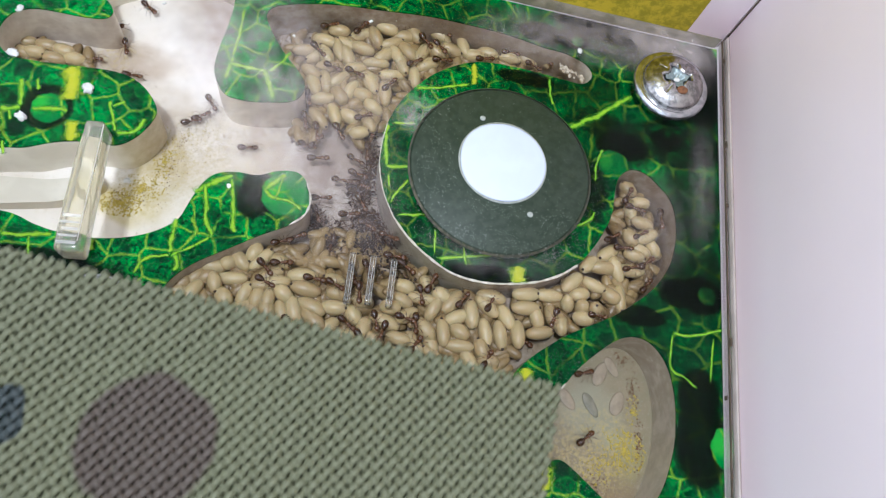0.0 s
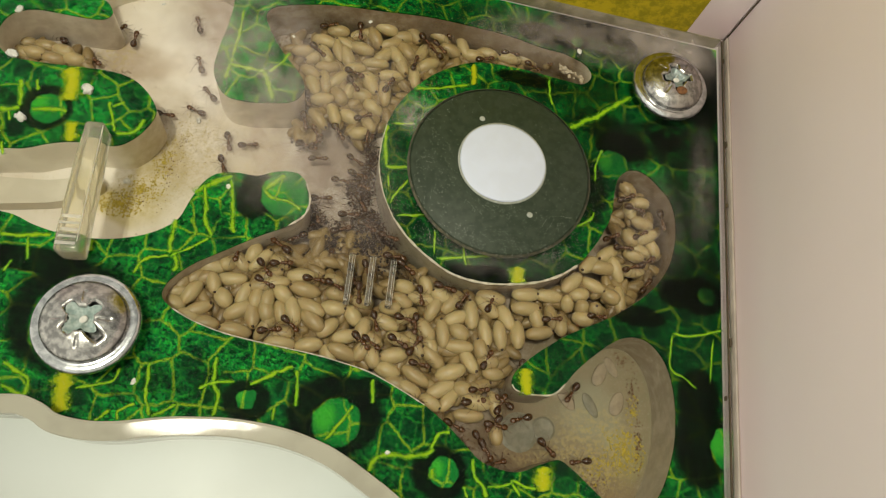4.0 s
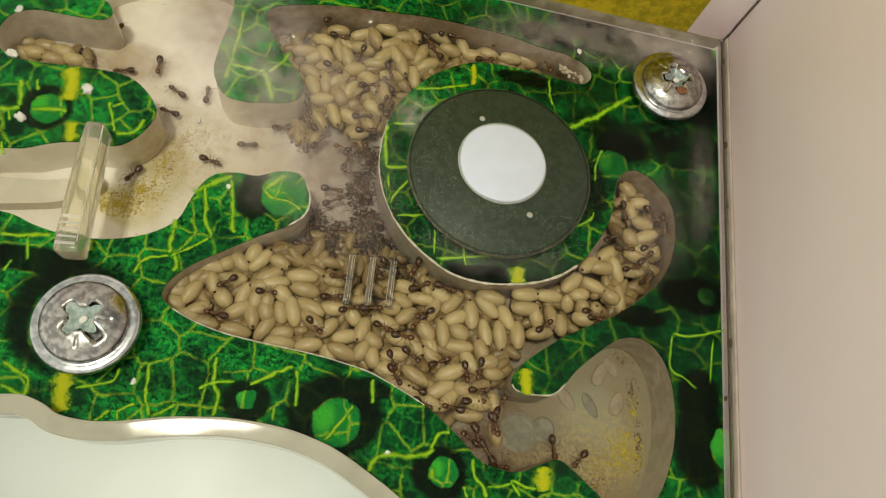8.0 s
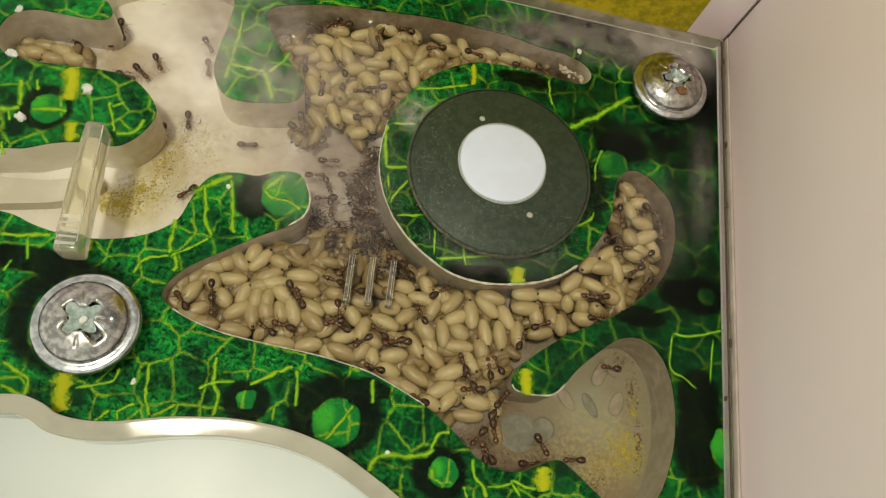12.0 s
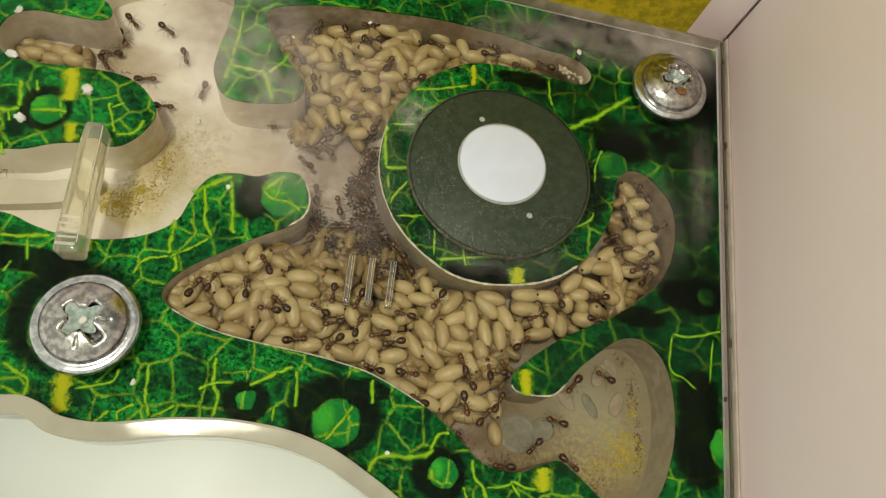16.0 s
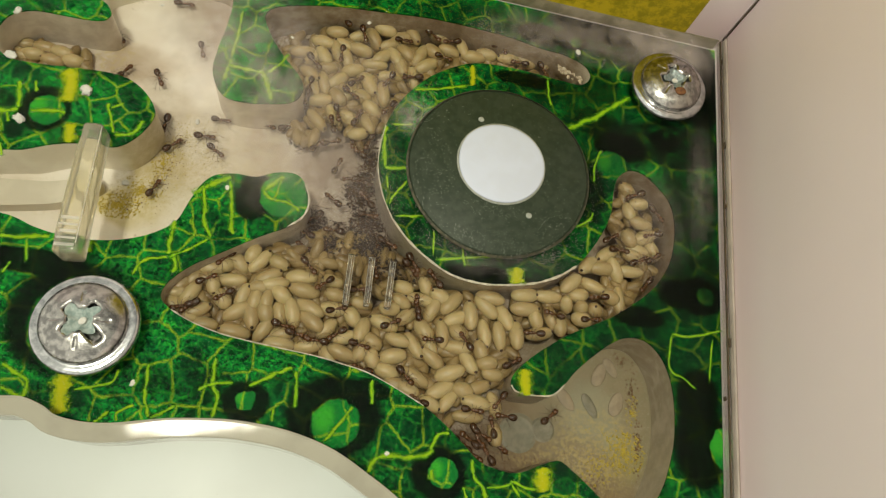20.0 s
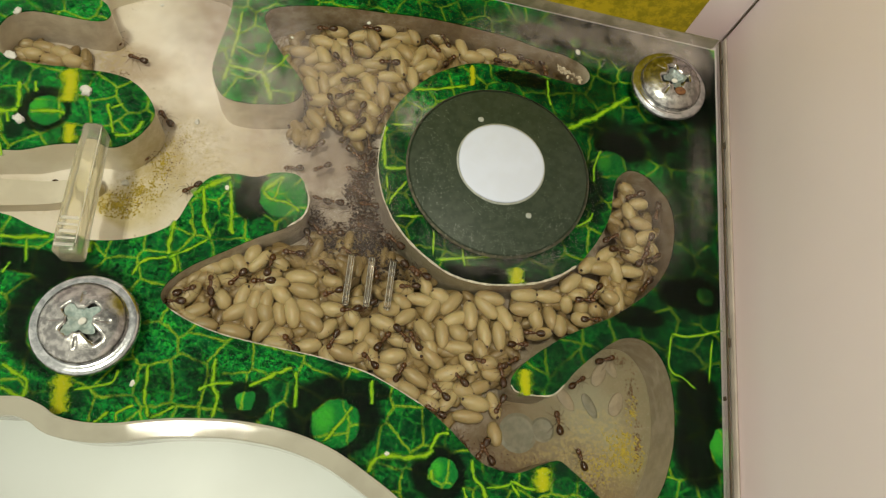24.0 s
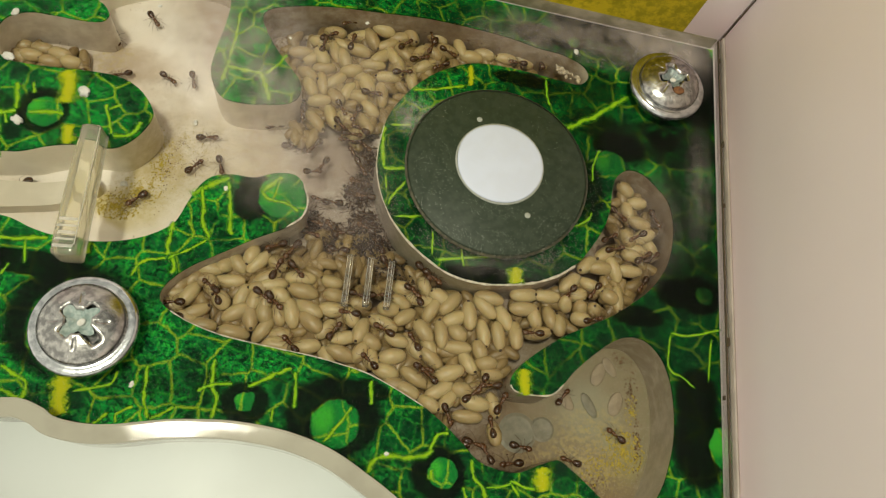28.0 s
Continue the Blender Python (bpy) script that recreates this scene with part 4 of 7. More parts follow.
def cocoon_mesh(length, width, bend, hollow):
    """A silk cocoon: a blunt capsule, a little bent and dented."""
    profile = [(0.0, -1.0), (0.26, -0.975), (0.50, -0.89), (0.75, -0.70), (0.93, -0.40), (1.0, -0.08), (0.98, 0.24), (0.86, 0.55), (0.66, 0.78), (0.44, 0.92), (0.22, 0.985), (0.0, 1.0)]
    bm = bmesh.new()
    rings = []
    for r, s in profile:
        if r == 0:
            rings.append([bm.verts.new((s * length / 2 * MM, 0, 0))])
        else:
            rings.append([bm.verts.new(Vector((s * length / 2, r * width / 2 * math.cos(a) + bend * (1 - s * s), r * width / 2 * math.sin(a))) * MM) for a in [2 * math.pi * i / 12 for i in range(12)]])
    for low, high in zip(rings, rings[1:]):
        for i in range(12):
            q = list(dict.fromkeys([low[i % len(low)], low[(i + 1) % len(low)], high[(i + 1) % len(high)], high[i % len(high)]]))
            bm.faces.new(q)
    for v in bm.verts:
        v.co += Vector((0, 1, 1)) * (0.035 * MM * noise.noise(v.co * 1500 + Vector((hollow, 0, 0))))
    bmesh.ops.recalc_face_normals(bm, faces=bm.faces[:])
    return bm


rng = random.Random(7)
COCOONS = [finish("cocoon", cocoon_mesh(3.0, w, b, h), SILK) for w, b, h in ((1.70, 0.04, 0), (1.80, -0.05, 3), (1.62, 0.08, 6), (1.90, 0.0, 9))]
TIP_MESH = finish("dark_tip", blob((0.15, 0.19, 0.19), (0, 0, 0), 10, 6), TIP)


def cocoon(x, y, z, turn, length, tilt=0.0, dark=False):
    ob = new("cocoon", rng.choice(COCOONS))
    roll = rng.uniform(0, 360)
    ob.matrix_basis = pose(x * MM, y * MM, z * MM, roll, tilt, turn) @ Matrix.Diagonal((length / 3.0, 1, 1, 1))
    tagged(ob, "cream silk ant cocoon with a dark end spot" if dark else "cream silk ant cocoon lying in the brood pile", "cocoon", "cocoons in the nest")
    if dark:
        t = new("dark_tip", TIP_MESH)
        t.parent = ob
        t.location = Vector((1.34 * rng.choice((-1, 1)), 0.36 * math.sin(radians(roll)), 0.36 * math.cos(radians(roll)))) * MM
    return ob


# Brood piles: place, turn and length of the cocoons on top, chamber by chamber.
WEST_BROOD = [(-54.4, 18.5, 15, 3.0), (-52.0, 18.8, 2, 3.3), (-49.8, 18.4, -10, 3.2), (-52.8, 17.3, 8, 3.0), (-50.5, 17.1, 2, 3.1), (-48.2, 17.6, -0, 2.8), (-54.3, 17.1, -21, 2.9)]
TIP_BROOD = [(-27.9, -10.9, -20, 2.6), (-27.7, -8.6, 61, 2.6), (-26.1, -12.1, -15, 2.9), (-25.4, -7.3, 33, 2.7), (-27.9, -9.5, 22, 2.4), (-26.4, -9.4, 66, 3.4), (-25.3, -11.1, 33, 3.4), (-26.5, -7.6, 56, 2.1), (-25.0, -6.1, 11, 3.4), (-23.5, -5.3, 61, 1.9), (-22.3, -4.8, -40, 3.4), (-20.0, -4.4, 55, 3.6), (-20.9, -3.8, 75, 2.7), (-17.9, -4.2, -21, 2.6), (-18.7, -6.0, 33, 3.5), (-15.1, -5.4, 6, 3.9), (-11.6, -5.1, -10, 2.8), (-22.7, -7.0, 6, 3.9), (-24.4, -8.0, -67, 2.7), (-23.0, -9.4, -49, 2.7), (-21.0, -8.6, 75, 3.2)]
MID_BROOD = [(-19.3, -7.4, 11, 2.1), (-19.5, -8.9, 84, 2.0), (-21.1, -10.5, 38, 3.7), (-18.0, -6.8, 16, 3.9), (-14.5, -6.9, -5, 4.0), (-16.8, -7.9, -35, 2.8), (-18.2, -8.8, 93, 2.4), (-19.6, -10.6, -72, 4.1), (-18.1, -10.1, -68, 2.8), (-16.6, -9.9, -68, 3.0), (-15.3, -9.6, -68, 4.0), (-13.5, -8.8, -20, 3.9), (-11.0, -8.4, 0, 3.2), (-13.0, -10.2, -35, 3.8), (-24.2, -12.5, -0, 3.3), (-20.9, -12.8, -0, 3.8), (-17.9, -11.9, 63, 3.7), (-15.9, -12.2, 10, 2.2), (-15.9, -13.4, 2, 3.7), (-12.9, -13.1, 18, 3.5), (-11.2, -10.7, 52, 3.1)]
VENT_BROOD = [(-9.1, -11.4, 20, 3.2), (-10.6, -13.6, -50, 2.3), (-9.1, -13.2, -15, 3.9), (-8.7, -8.9, -50, 2.8), (-7.4, -10.3, 76, 3.4), (-5.1, -9.0, -15, 4.0), (-6.0, -11.3, -31, 2.6), (-5.7, -13.2, -70, 2.7), (-7.1, -12.7, 61, 2.9), (-3.5, -12.6, 15, 3.4), (-1.3, -10.9, -51, 4.0), (-3.2, -10.6, -10, 3.2), (-8.0, -7.1, 0, 2.9), (-11.0, -6.7, -5, 2.6), (-3.9, -14.3, -10, 3.2), (-3.5, -4.4, -10, 2.3), (-1.4, -5.5, -5, 4.1), (-1.0, -3.8, -62, 2.6), (-3.5, -6.1, -21, 2.8), (0.2, -6.4, 69, 3.6), (-0.4, -9.1, -46, 3.4), (-2.7, -7.8, 41, 3.1), (-4.7, -7.2, 0, 2.6)]
HEART_BROOD = [(2.3, -5.2, 55, 4.4), (4.6, -6.4, -78, 4.3), (3.0, -7.0, 30, 3.3), (3.5, -8.6, -31, 2.8), (1.6, -9.1, -77, 3.7), (6.5, -8.2, -73, 4.4), (8.3, -8.2, -74, 4.2), (6.4, -5.0, -37, 4.4), (6.7, -3.9, -5, 4.2), (8.8, -5.8, -58, 3.8), (10.9, -2.7, 11, 4.0), (11.0, -4.4, 7, 3.9), (13.7, -2.4, 6, 3.7), (14.3, -4.8, -70, 3.2), (10.3, -7.7, -79, 3.8), (3.6, -10.3, 2, 4.1), (0.9, -12.0, -36, 4.3), (3.1, -13.4, 24, 4.1), (-0.7, -14.4, -26, 4.2), (5.1, -11.8, -52, 3.4), (7.2, -11.6, 10, 2.8)]
ARM_BROOD = [(8.0, -12.7, -0, 2.4), (2.3, -15.4, 34, 3.9), (6.4, -14.5, 28, 3.7), (-1.3, -16.0, -20, 3.2), (3.4, -16.4, 57, 3.5), (6.4, -16.2, -5, 3.6), (5.8, -17.7, 4, 4.0), (8.5, -16.1, -68, 3.3), (8.9, -19.2, -73, 2.9), (13.0, -7.0, 15, 3.7), (12.4, -5.4, -64, 2.9), (16.1, -2.9, -54, 1.9), (18.0, -3.1, -66, 1.9), (19.6, -3.1, -32, 1.9), (16.4, -0.2, 48, 3.6), (17.5, -1.4, 11, 2.5), (19.2, 0.1, -21, 3.9), (20.3, 2.6, 6, 3.9), (22.0, 2.8, -61, 4.0), (18.5, 2.7, 48, 3.2), (23.9, 2.9, 1, 3.9)]
TAIL_BROOD = [(21.5, -1.0, -21, 2.6), (22.7, -1.0, -83, 4.4), (24.9, 6.0, -15, 3.4), (25.7, 7.8, 30, 3.5), (25.2, 9.6, -10, 3.4), (23.6, 7.2, -56, 2.9), (24.8, 12.4, 2, 2.8), (23.3, 14.3, -33, 2.8), (23.6, 11.1, -68, 2.8), (15.4, -5.6, -76, 3.0), (18.1, -4.4, -10, 2.8), (20.9, 4.6, 39, 3.6), (24.2, 4.9, -10, 3.1), (26.8, 6.6, -57, 2.9), (4.9, -15.0, -10, 2.5), (6.3, -10.2, -63, 2.9), (0.4, -10.6, -51, 2.9), (-2.7, -15.6, -15, 3.0), (0.9, -4.7, -21, 2.7), (1.3, -17.1, -25, 2.9)]
NORTH_BROOD = [(-21.2, 25.0, 15, 3.7), (-19.1, 27.4, -9, 3.5), (-17.0, 26.4, -71, 4.5), (-14.6, 29.8, 27, 4.0), (-12.7, 29.6, -54, 4.5), (-10.5, 29.3, 32, 4.6), (-8.9, 30.9, 15, 3.9), (-12.0, 25.7, 5, 4.7), (-9.7, 24.3, 9, 4.5), (-12.7, 23.3, -9, 3.3), (-8.3, 28.7, -38, 3.7), (-7.8, 31.7, -54, 4.0), (-4.3, 32.3, -21, 4.1), (-6.3, 28.7, 69, 4.3), (-8.5, 26.1, -68, 4.9), (-6.7, 24.9, -73, 4.1), (-5.2, 27.2, 37, 3.8), (-18.0, 23.6, 15, 3.4), (-19.8, 22.0, -21, 3.2), (-19.2, 20.5, -61, 3.5), (-17.8, 21.2, -70, 4.0), (-16.2, 22.1, 48, 4.0), (-14.5, 23.8, 15, 3.2), (-17.7, 18.4, 14, 3.3)]
PASS_BROOD = [(-15.7, 19.4, -42, 3.1), (-17.6, 15.5, -42, 4.0), (-11.5, 16.7, -53, 4.1), (-12.3, 14.8, 13, 2.3), (-13.9, 16.9, -21, 3.1), (-10.1, 21.3, -76, 4.3), (-12.9, 20.5, -9, 3.1), (-0.8, 31.2, -65, 4.1), (-2.5, 30.1, -9, 3.4), (2.6, 31.1, -9, 3.3), (8.0, 31.6, -21, 3.7), (10.9, 32.3, -76, 3.2), (5.7, 30.9, 3, 3.5), (-17.6, 29.2, 3, 3.2), (-9.6, 27.4, -54, 3.6), (-14.1, 27.2, -9, 3.5), (-15.7, 25.5, -62, 3.6), (-19.7, 24.8, 38, 3.4), (-11.2, 19.0, -32, 3.1), (-15.8, 16.6, -61, 3.6), (-4.5, 29.5, -33, 3.5), (0.9, 30.2, 3, 3.5), (-12.1, 22.3, -53, 3.5), (-16.5, 27.6, -21, 3.4), (-11.1, 27.1, 48, 3.7), (-18.6, 25.1, -52, 3.4), (-14.5, 20.8, 66, 3.4), (-11.4, 31.2, -9, 3.4)]
for pile, height in ((WEST_BROOD, -4.9), (TIP_BROOD, -2.8), (MID_BROOD, -2.8), (VENT_BROOD, -2.8), (HEART_BROOD, -2.7), (ARM_BROOD, -2.8), (TAIL_BROOD, -2.9), (NORTH_BROOD, -3.7), (PASS_BROOD, -3.7)):
    for i, (x, y, turn, length) in enumerate(pile):
        steep = 55 if length < 2.0 else 0
        cocoon(x, y, height + rng.uniform(-0.28, 0.28), turn, min(max(length * 0.95, 2.6), 3.6), steep or rng.uniform(-9, 9), rng.random() < 0.45 or bool(steep))

# the deeper layers of the piles, in the darker silk that paints their shade
def pile_below(areas, count, seed):
    r = random.Random(seed)
    bm_all = bmesh.new()
    shapes = [cocoon_mesh(3.0, 1.45, 0.05, 2), cocoon_mesh(2.8, 1.4, -0.06, 5)]
    stock = []
    for s in shapes:
        m = bpy.data.meshes.new("deep")
        s.to_mesh(m), s.free()
        stock.append(m)
    for x0, y0, x1, y1, low, high, n in areas:
        made = 0
        for _ in range(n * 12):
            if made >= n:
                break
            x, y = r.uniform(x0, x1), r.uniform(y0, y1)
            if not all(inside(x + dx, y + dy, NEST_LINE) for dx, dy in ((0.9, 0), (-0.9, 0), (0, 0.9), (0, -0.9))):
                continue
            made += 1
            before = len(bm_all.verts)
            bm_all.from_mesh(r.choice(stock))
            bm_all.verts.ensure_lookup_table()
            m = pose(x * MM, y * MM, r.uniform(low, high) * MM, r.uniform(0, 360), r.uniform(-25, 25), r.uniform(0, 180))
            for k in range(before, len(bm_all.verts)):
                bm_all.verts[k].co = m @ bm_all.verts[k].co
    for m in stock:
        bpy.data.meshes.remove(m)
    return bm_all


deep = part("brood_pile", pile_below(((-30.8, -15.9, -12.0, -2.0, -4.3, -3.5, 108), (-18.8, -18.8, 3.9, -1.0, -4.3, -3.5, 141), (-1.7, -15.6, 10.3, -2.5, -4.3, -3.5, 128), (11.6, -5.5, 29.4, 5.1, -4.3, -3.5, 74), (22.0, 3.0, 29.3, 18.3, -4.3, -3.5, 37), (-23.6, 16.8, -4.0, 34.4, -4.9, -4.2, 144), (-7.3, 25.8, 13.9, 38.7, -4.9, -4.2, 72), (-20.2, 12.4, -10.4, 22.5, -4.9, -4.2, 43), (-16.5, -5.0, -3.5, 1.5, -5.2, -4.4, 46), (-55.8, 14.6, -46.4, 21.0, -5.4, -5.2, 14)), 0, 5), DEEP_SILK, None, "deep layer of ant cocoons, coloured dark as shade under the upper ones")
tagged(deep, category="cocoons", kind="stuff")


# ---------------------------------------------------------------- litter
def litter(name, label, category, material, areas, seed, ragged=0.5):
    """Crumbs of one sort, strewn in (x, y, rx, ry, z, size, count) patches, in one mesh."""
    r = random.Random(seed)
    verts, faces = [], []
    for x, y, rx, ry, z, size, n in areas:
        for _ in range(n):
            a, d = r.uniform(0, 2 * math.pi), math.sqrt(r.random())
            if r.random() < ragged:
                d *= r.random()
            cx, cy = x + rx * d * math.cos(a), y + ry * d * math.sin(a)
            if z < 0 and not inside(cx, cy, NEST_LINE):
                continue
            s = size * r.uniform(0.4, 1.3)
            b = len(verts)
            ring = 5
            verts.append((cx * MM, cy * MM, (z + s * 0.6) * MM))
            for k in range(ring):
                t = 2 * math.pi * k / ring + r.random()
                verts.append(((cx + s * r.uniform(0.5, 1) * math.cos(t)) * MM, (cy + s * r.uniform(0.5, 1) * math.sin(t)) * MM, (z + s * r.uniform(-0.1, 0.15)) * MM))
            for k in range(ring):
                faces.append((b, b + 1 + k, b + 1 + (k + 1) % ring))
    mesh = bpy.data.meshes.new(name)
    mesh.from_pydata(verts, [], faces)
    mesh.materials.append(material)
    return tagged(new(name, mesh), label, category, kind="stuff")


litter("pollen_dust", "yellow pollen dust strewn on the nest floor", "dust", POLLEN, ((-37.9, 0.3, 2.6, 1.6, -5.98, 0.15, 420), (-36.1, 2.7, 2.6, 2, -5.98, 0.13, 320), (-34.6, 6.9, 1.4, 3.4, -5.98, 0.12, 220), (-33.0, 10.9, 3.5, 4, -5.98, 0.09, 160), (-41.0, 7.0, 0.5, 0.8, -5.98, 0.12, 24), (25.3, -18.5, 2.6, 2.6, -5.98, 0.17, 320), (22.3, -20.8, 2.5, 2, -5.98, 0.14, 120), (26.2, -13.7, 0.9, 2, -5.98, 0.14, 80), (22.8, -16.9, 3, 3, -5.98, 0.1, 80)), 11)
litter("brown_crumbs", "brown crumbs and droppings along the chamber edges", "crumbs", CRUMB, ((24.6, -7.8, 1.6, 1.2, -5.98, 0.12, 70), (26.1, -11.0, 0.9, 3, -5.98, 0.13, 90), (27.0, -17.6, 0.6, 4, -5.98, 0.13, 110), (21.7, -22.8, 2, 1.2, -5.98, 0.13, 70), (-33.7, 6.0, 1.5, 6, -5.98, 0.08, 130), (-32.8, 10.1, 5, 5, -5.98, 0.07, 110), (-37.3, 1.3, 2.6, 1.5, -5.98, 0.09, 60), (-45.5, -0.1, 4, 1, -5.98, 0.06, 14), (9.6, -21.7, 3, 1.2, -5.98, 0.14, 60), (6.1, -20.1, 2, 2, -5.9, 0.16, 50), (-23.6, 29.2, 2.2, 3, -5.98, 0.2, 110), (-20.4, 20.8, 1, 4, -5.98, 0.18, 90), (-6.3, 28.1, 3, 1.2, -5.9, 0.2, 60), (8.3, 34.1, 5, 1.6, -5.6, 0.24, 130), (27.6, 4.4, 2.2, 2.6, -5.2, 0.16, 80), (24.9, 16.2, 1.6, 2, -5.2, 0.18, 60), (-28.4, 12.0, 4, 3, -5.98, 0.07, 60), (-42.9, 17.7, 2, 0.8, -5.98, 0.12, 50), (15.5, -21.2, 4, 0.8, -5.98, 0.1, 50), (18.1, -19.6, 4, 3, -5.98, 0.06, 50)), 12)
litter("dark_refuse", "dark brown heap of refuse in the nest passage", "refuse", DIRT, ((-8.2, 0.2, 2.6, 1.8, -3.6, 0.24, 200), (-5.4, -2.2, 1.8, 1.4, -2.9, 0.2, 110), (-12.8, -0.4, 1.6, 1.4, -3.8, 0.2, 70), (-3.6, -3.6, 1.6, 0.8, -2.6, 0.17, 60), (-10.6, 8.1, 2, 2.8, -5.6, 0.28, 300), (-9.1, 3.8, 2.2, 2, -5.7, 0.26, 240), (-9.9, 12.4, 1.2, 2.4, -5.7, 0.24, 150), (-6.6, 1.6, 1.8, 1.2, -5.7, 0.22, 120), (-15.2, 2.6, 1.2, 2, -5.8, 0.22, 90), (-12.3, 2.1, 2.6, 1.5, -5.9, 0.2, 110), (-10.9, 16.0, 1, 2, -5.8, 0.22, 70), (-19.7, 14.4, 1.2, 2.2, -5.9, 0.18, 70)), 13, 0.7)
# shed limbs lying crosswise in the refuse
strands = bmesh.new()
for x, y, rx, ry, n in ((-10.6, 7.9, 2, 2.6, 150), (-8.8, 3.6, 2.2, 2, 120), (-10.2, 12.0, 1.2, 2.2, 70), (-6.6, 1.4, 1.8, 1.2, 50), (-15.2, 2.6, 1.3, 2, 50), (-11.6, 1.9, 2.6, 1.4, 50), (-4.9, -0.9, 2, 1.2, 40), (-19.3, 14.0, 1.4, 2.2, 40)):
    for _ in range(n):
        cx, cy, a, l = x + rng.gauss(0, rx * 0.5), y + rng.gauss(0, ry * 0.5), rng.uniform(0, 6.3), rng.uniform(0.3, 0.9)
        z0, z1 = rng.uniform(-5.6, -4.6), rng.uniform(-5.6, -4.4)
        d = Vector((math.cos(a) * l, math.sin(a) * l, 0))
        c0, c1 = Vector((cx, cy, z0)) - d, Vector((cx, cy, z1)) + d
        side = d.orthogonal().normalized() * 0.035
        up = Vector((0, 0, 0.035))
        ring0 = [strands.verts.new((c0 + o) * MM) for o in (side, up, -side)]
        ring1 = [strands.verts.new((c1 + o) * MM) for o in (side, up, -side)]
        for k in range(3):
            strands.faces.new((ring0[k - 1], ring0[k], ring1[k], ring1[k - 1]))
tagged(part("shed_limbs", strands, CHITIN, None, "tangle of thin dark shed limbs in the passage"), category="refuse", kind="stuff")
litter("pale_dust", "pale dust specks on the clear cover", "dust", GREY_DOT, ((4.8, 10.3, 11, 10.5, 2.31, 0.04, 420), (-2.5, 6.5, 2.5, 7, 2.31, 0.055, 240), (5.1, 0.9, 8, 2, 2.31, 0.055, 300), (13.6, 3.4, 3, 3, 2.31, 0.055, 160), (-3.5, 17.0, 2, 4, 2.31, 0.055, 120), (6.0, 5.2, 5, 1.2, 2.31, 0.05, 120), (12.6, 8.3, 3, 5, 2.31, 0.04, 60), (-9.1, -15.7, 40, 18, 2.02, 0.035, 60), (23.5, 33.8, 12, 6, 2.02, 0.06, 50), (-0.9, 29.0, 22, 2, 2.02, 0.08, 50)), 14, 0.0)

for x, y, z, s in ((-43.1, 11.1, 0.02, 0.85), (-48.6, 6.0, 0.02, 0.75), (-52.2, 13.7, 0.02, 0.8), (-53.5, 19.7, 0.02, 0.6), (-37.9, 3.3, -5.9, 0.5), (-32.1, 13.2, -5.9, 0.45), (-28.2, -20.4, 2.02, 0.35), (13.8, 30.1, 2.02, 0.45), (-2.8, -23.3, 2.02, 0.28), (-24.6, 1.7, 2.02, 0.32), (-38.4, 24.8, 0.1, 0.3), (-22.0, 22.8, 2.02, 0.25), (-13.4, 27.4, 2.02, 0.3)):
    f = thing("white_fleck", "small crumpled white fleck lying on the nest", "fleck", "white flecks", (x, y, z), rng.uniform(0, 360))
    s *= 0.82
    lump = blob((s, s * 0.75, s * 0.4), (0, 0, s * 0.25), 16, 12)
    for v in lump.verts:
        v.co += v.co.normalized() * (0.6 * s * MM * noise.noise(v.co * 3600 / s + Vector((x, y, 0))))
    part("lump", lump, FLECK, f)

FLUFF = make_plain("dirty_fluff", (0.62, 0.54, 0.42), (0.36, 0.29, 0.20), 0.4, 0.8)
fluff = thing("white_fluff", "ragged white fluff at the end of the upper chamber", "fluff", at=(13.93, 29.59, -2))
for k in range(26):
    along, across = rng.uniform(-1, 1), rng.uniform(-1, 1)
    part("tuft", blob((rng.uniform(0.16, 0.42), rng.uniform(0.14, 0.3), 0.14), (1.9 * along, -0.75 * along + 0.55 * across * (1 - 0.4 * abs(along)), rng.uniform(-0.1, 0.2)), 8, 6, turn=Matrix.Rotation(rng.uniform(0, 3), 4, "Z")), FLUFF, fluff)

# empty wet shells and round cups in the lower chambers
for x, y, turn, length, wide in ((20.8, -13.8, -56, 3.2, 1.3), (17.8, -13.5, -48, 3.1, 1.5), (21.8, -9.9, 68, 3.2, 1.6), (24.1, -13.1, 72, 3.1, 1.7), (23.2, -8.8, -54, 2.7, 1.3)):
    s = thing("empty_shell", "grey-green empty cocoon shell on the chamber floor", "shell", "empty shells", (x, y, -5.75), turn)
    part("shell", blob((length / 2, wide / 2, 0.09), (0, 0, -0.14), 16, 8, 0.08), PALE if turn == -56 else FILM, s)
for x, y, r in ((12.4, -18.2, 1.9), (15.3, -17.4, 1.2)):
    c = thing("round_cup", "shallow round cup moulded in the chamber floor", "cup", "round cups", (x, y, -5.98))
    part("cup", lathe([(0, 0.04), (r * 0.8, 0.05), (r * 0.94, 0.09), (r, 0.09), (r * 1.08, 0.05), (r * 1.2, 0.0)], 32), PALE, c)

for x, y, z, s in ((33.88, 20.4, 2.4, 0.9), (33.88, -5.7, 2.4, 1), (33.88, 33.6, 2.2, 0.7), (33.88, 11.7, 2.3, 0.5), (33.88, -11.9, 1.3, 0.5)):
    part("dark_mark", box_mesh((0.14, s, 0.5), (x, y, z), 0.04), BROWN, wall_east, "dark speck")

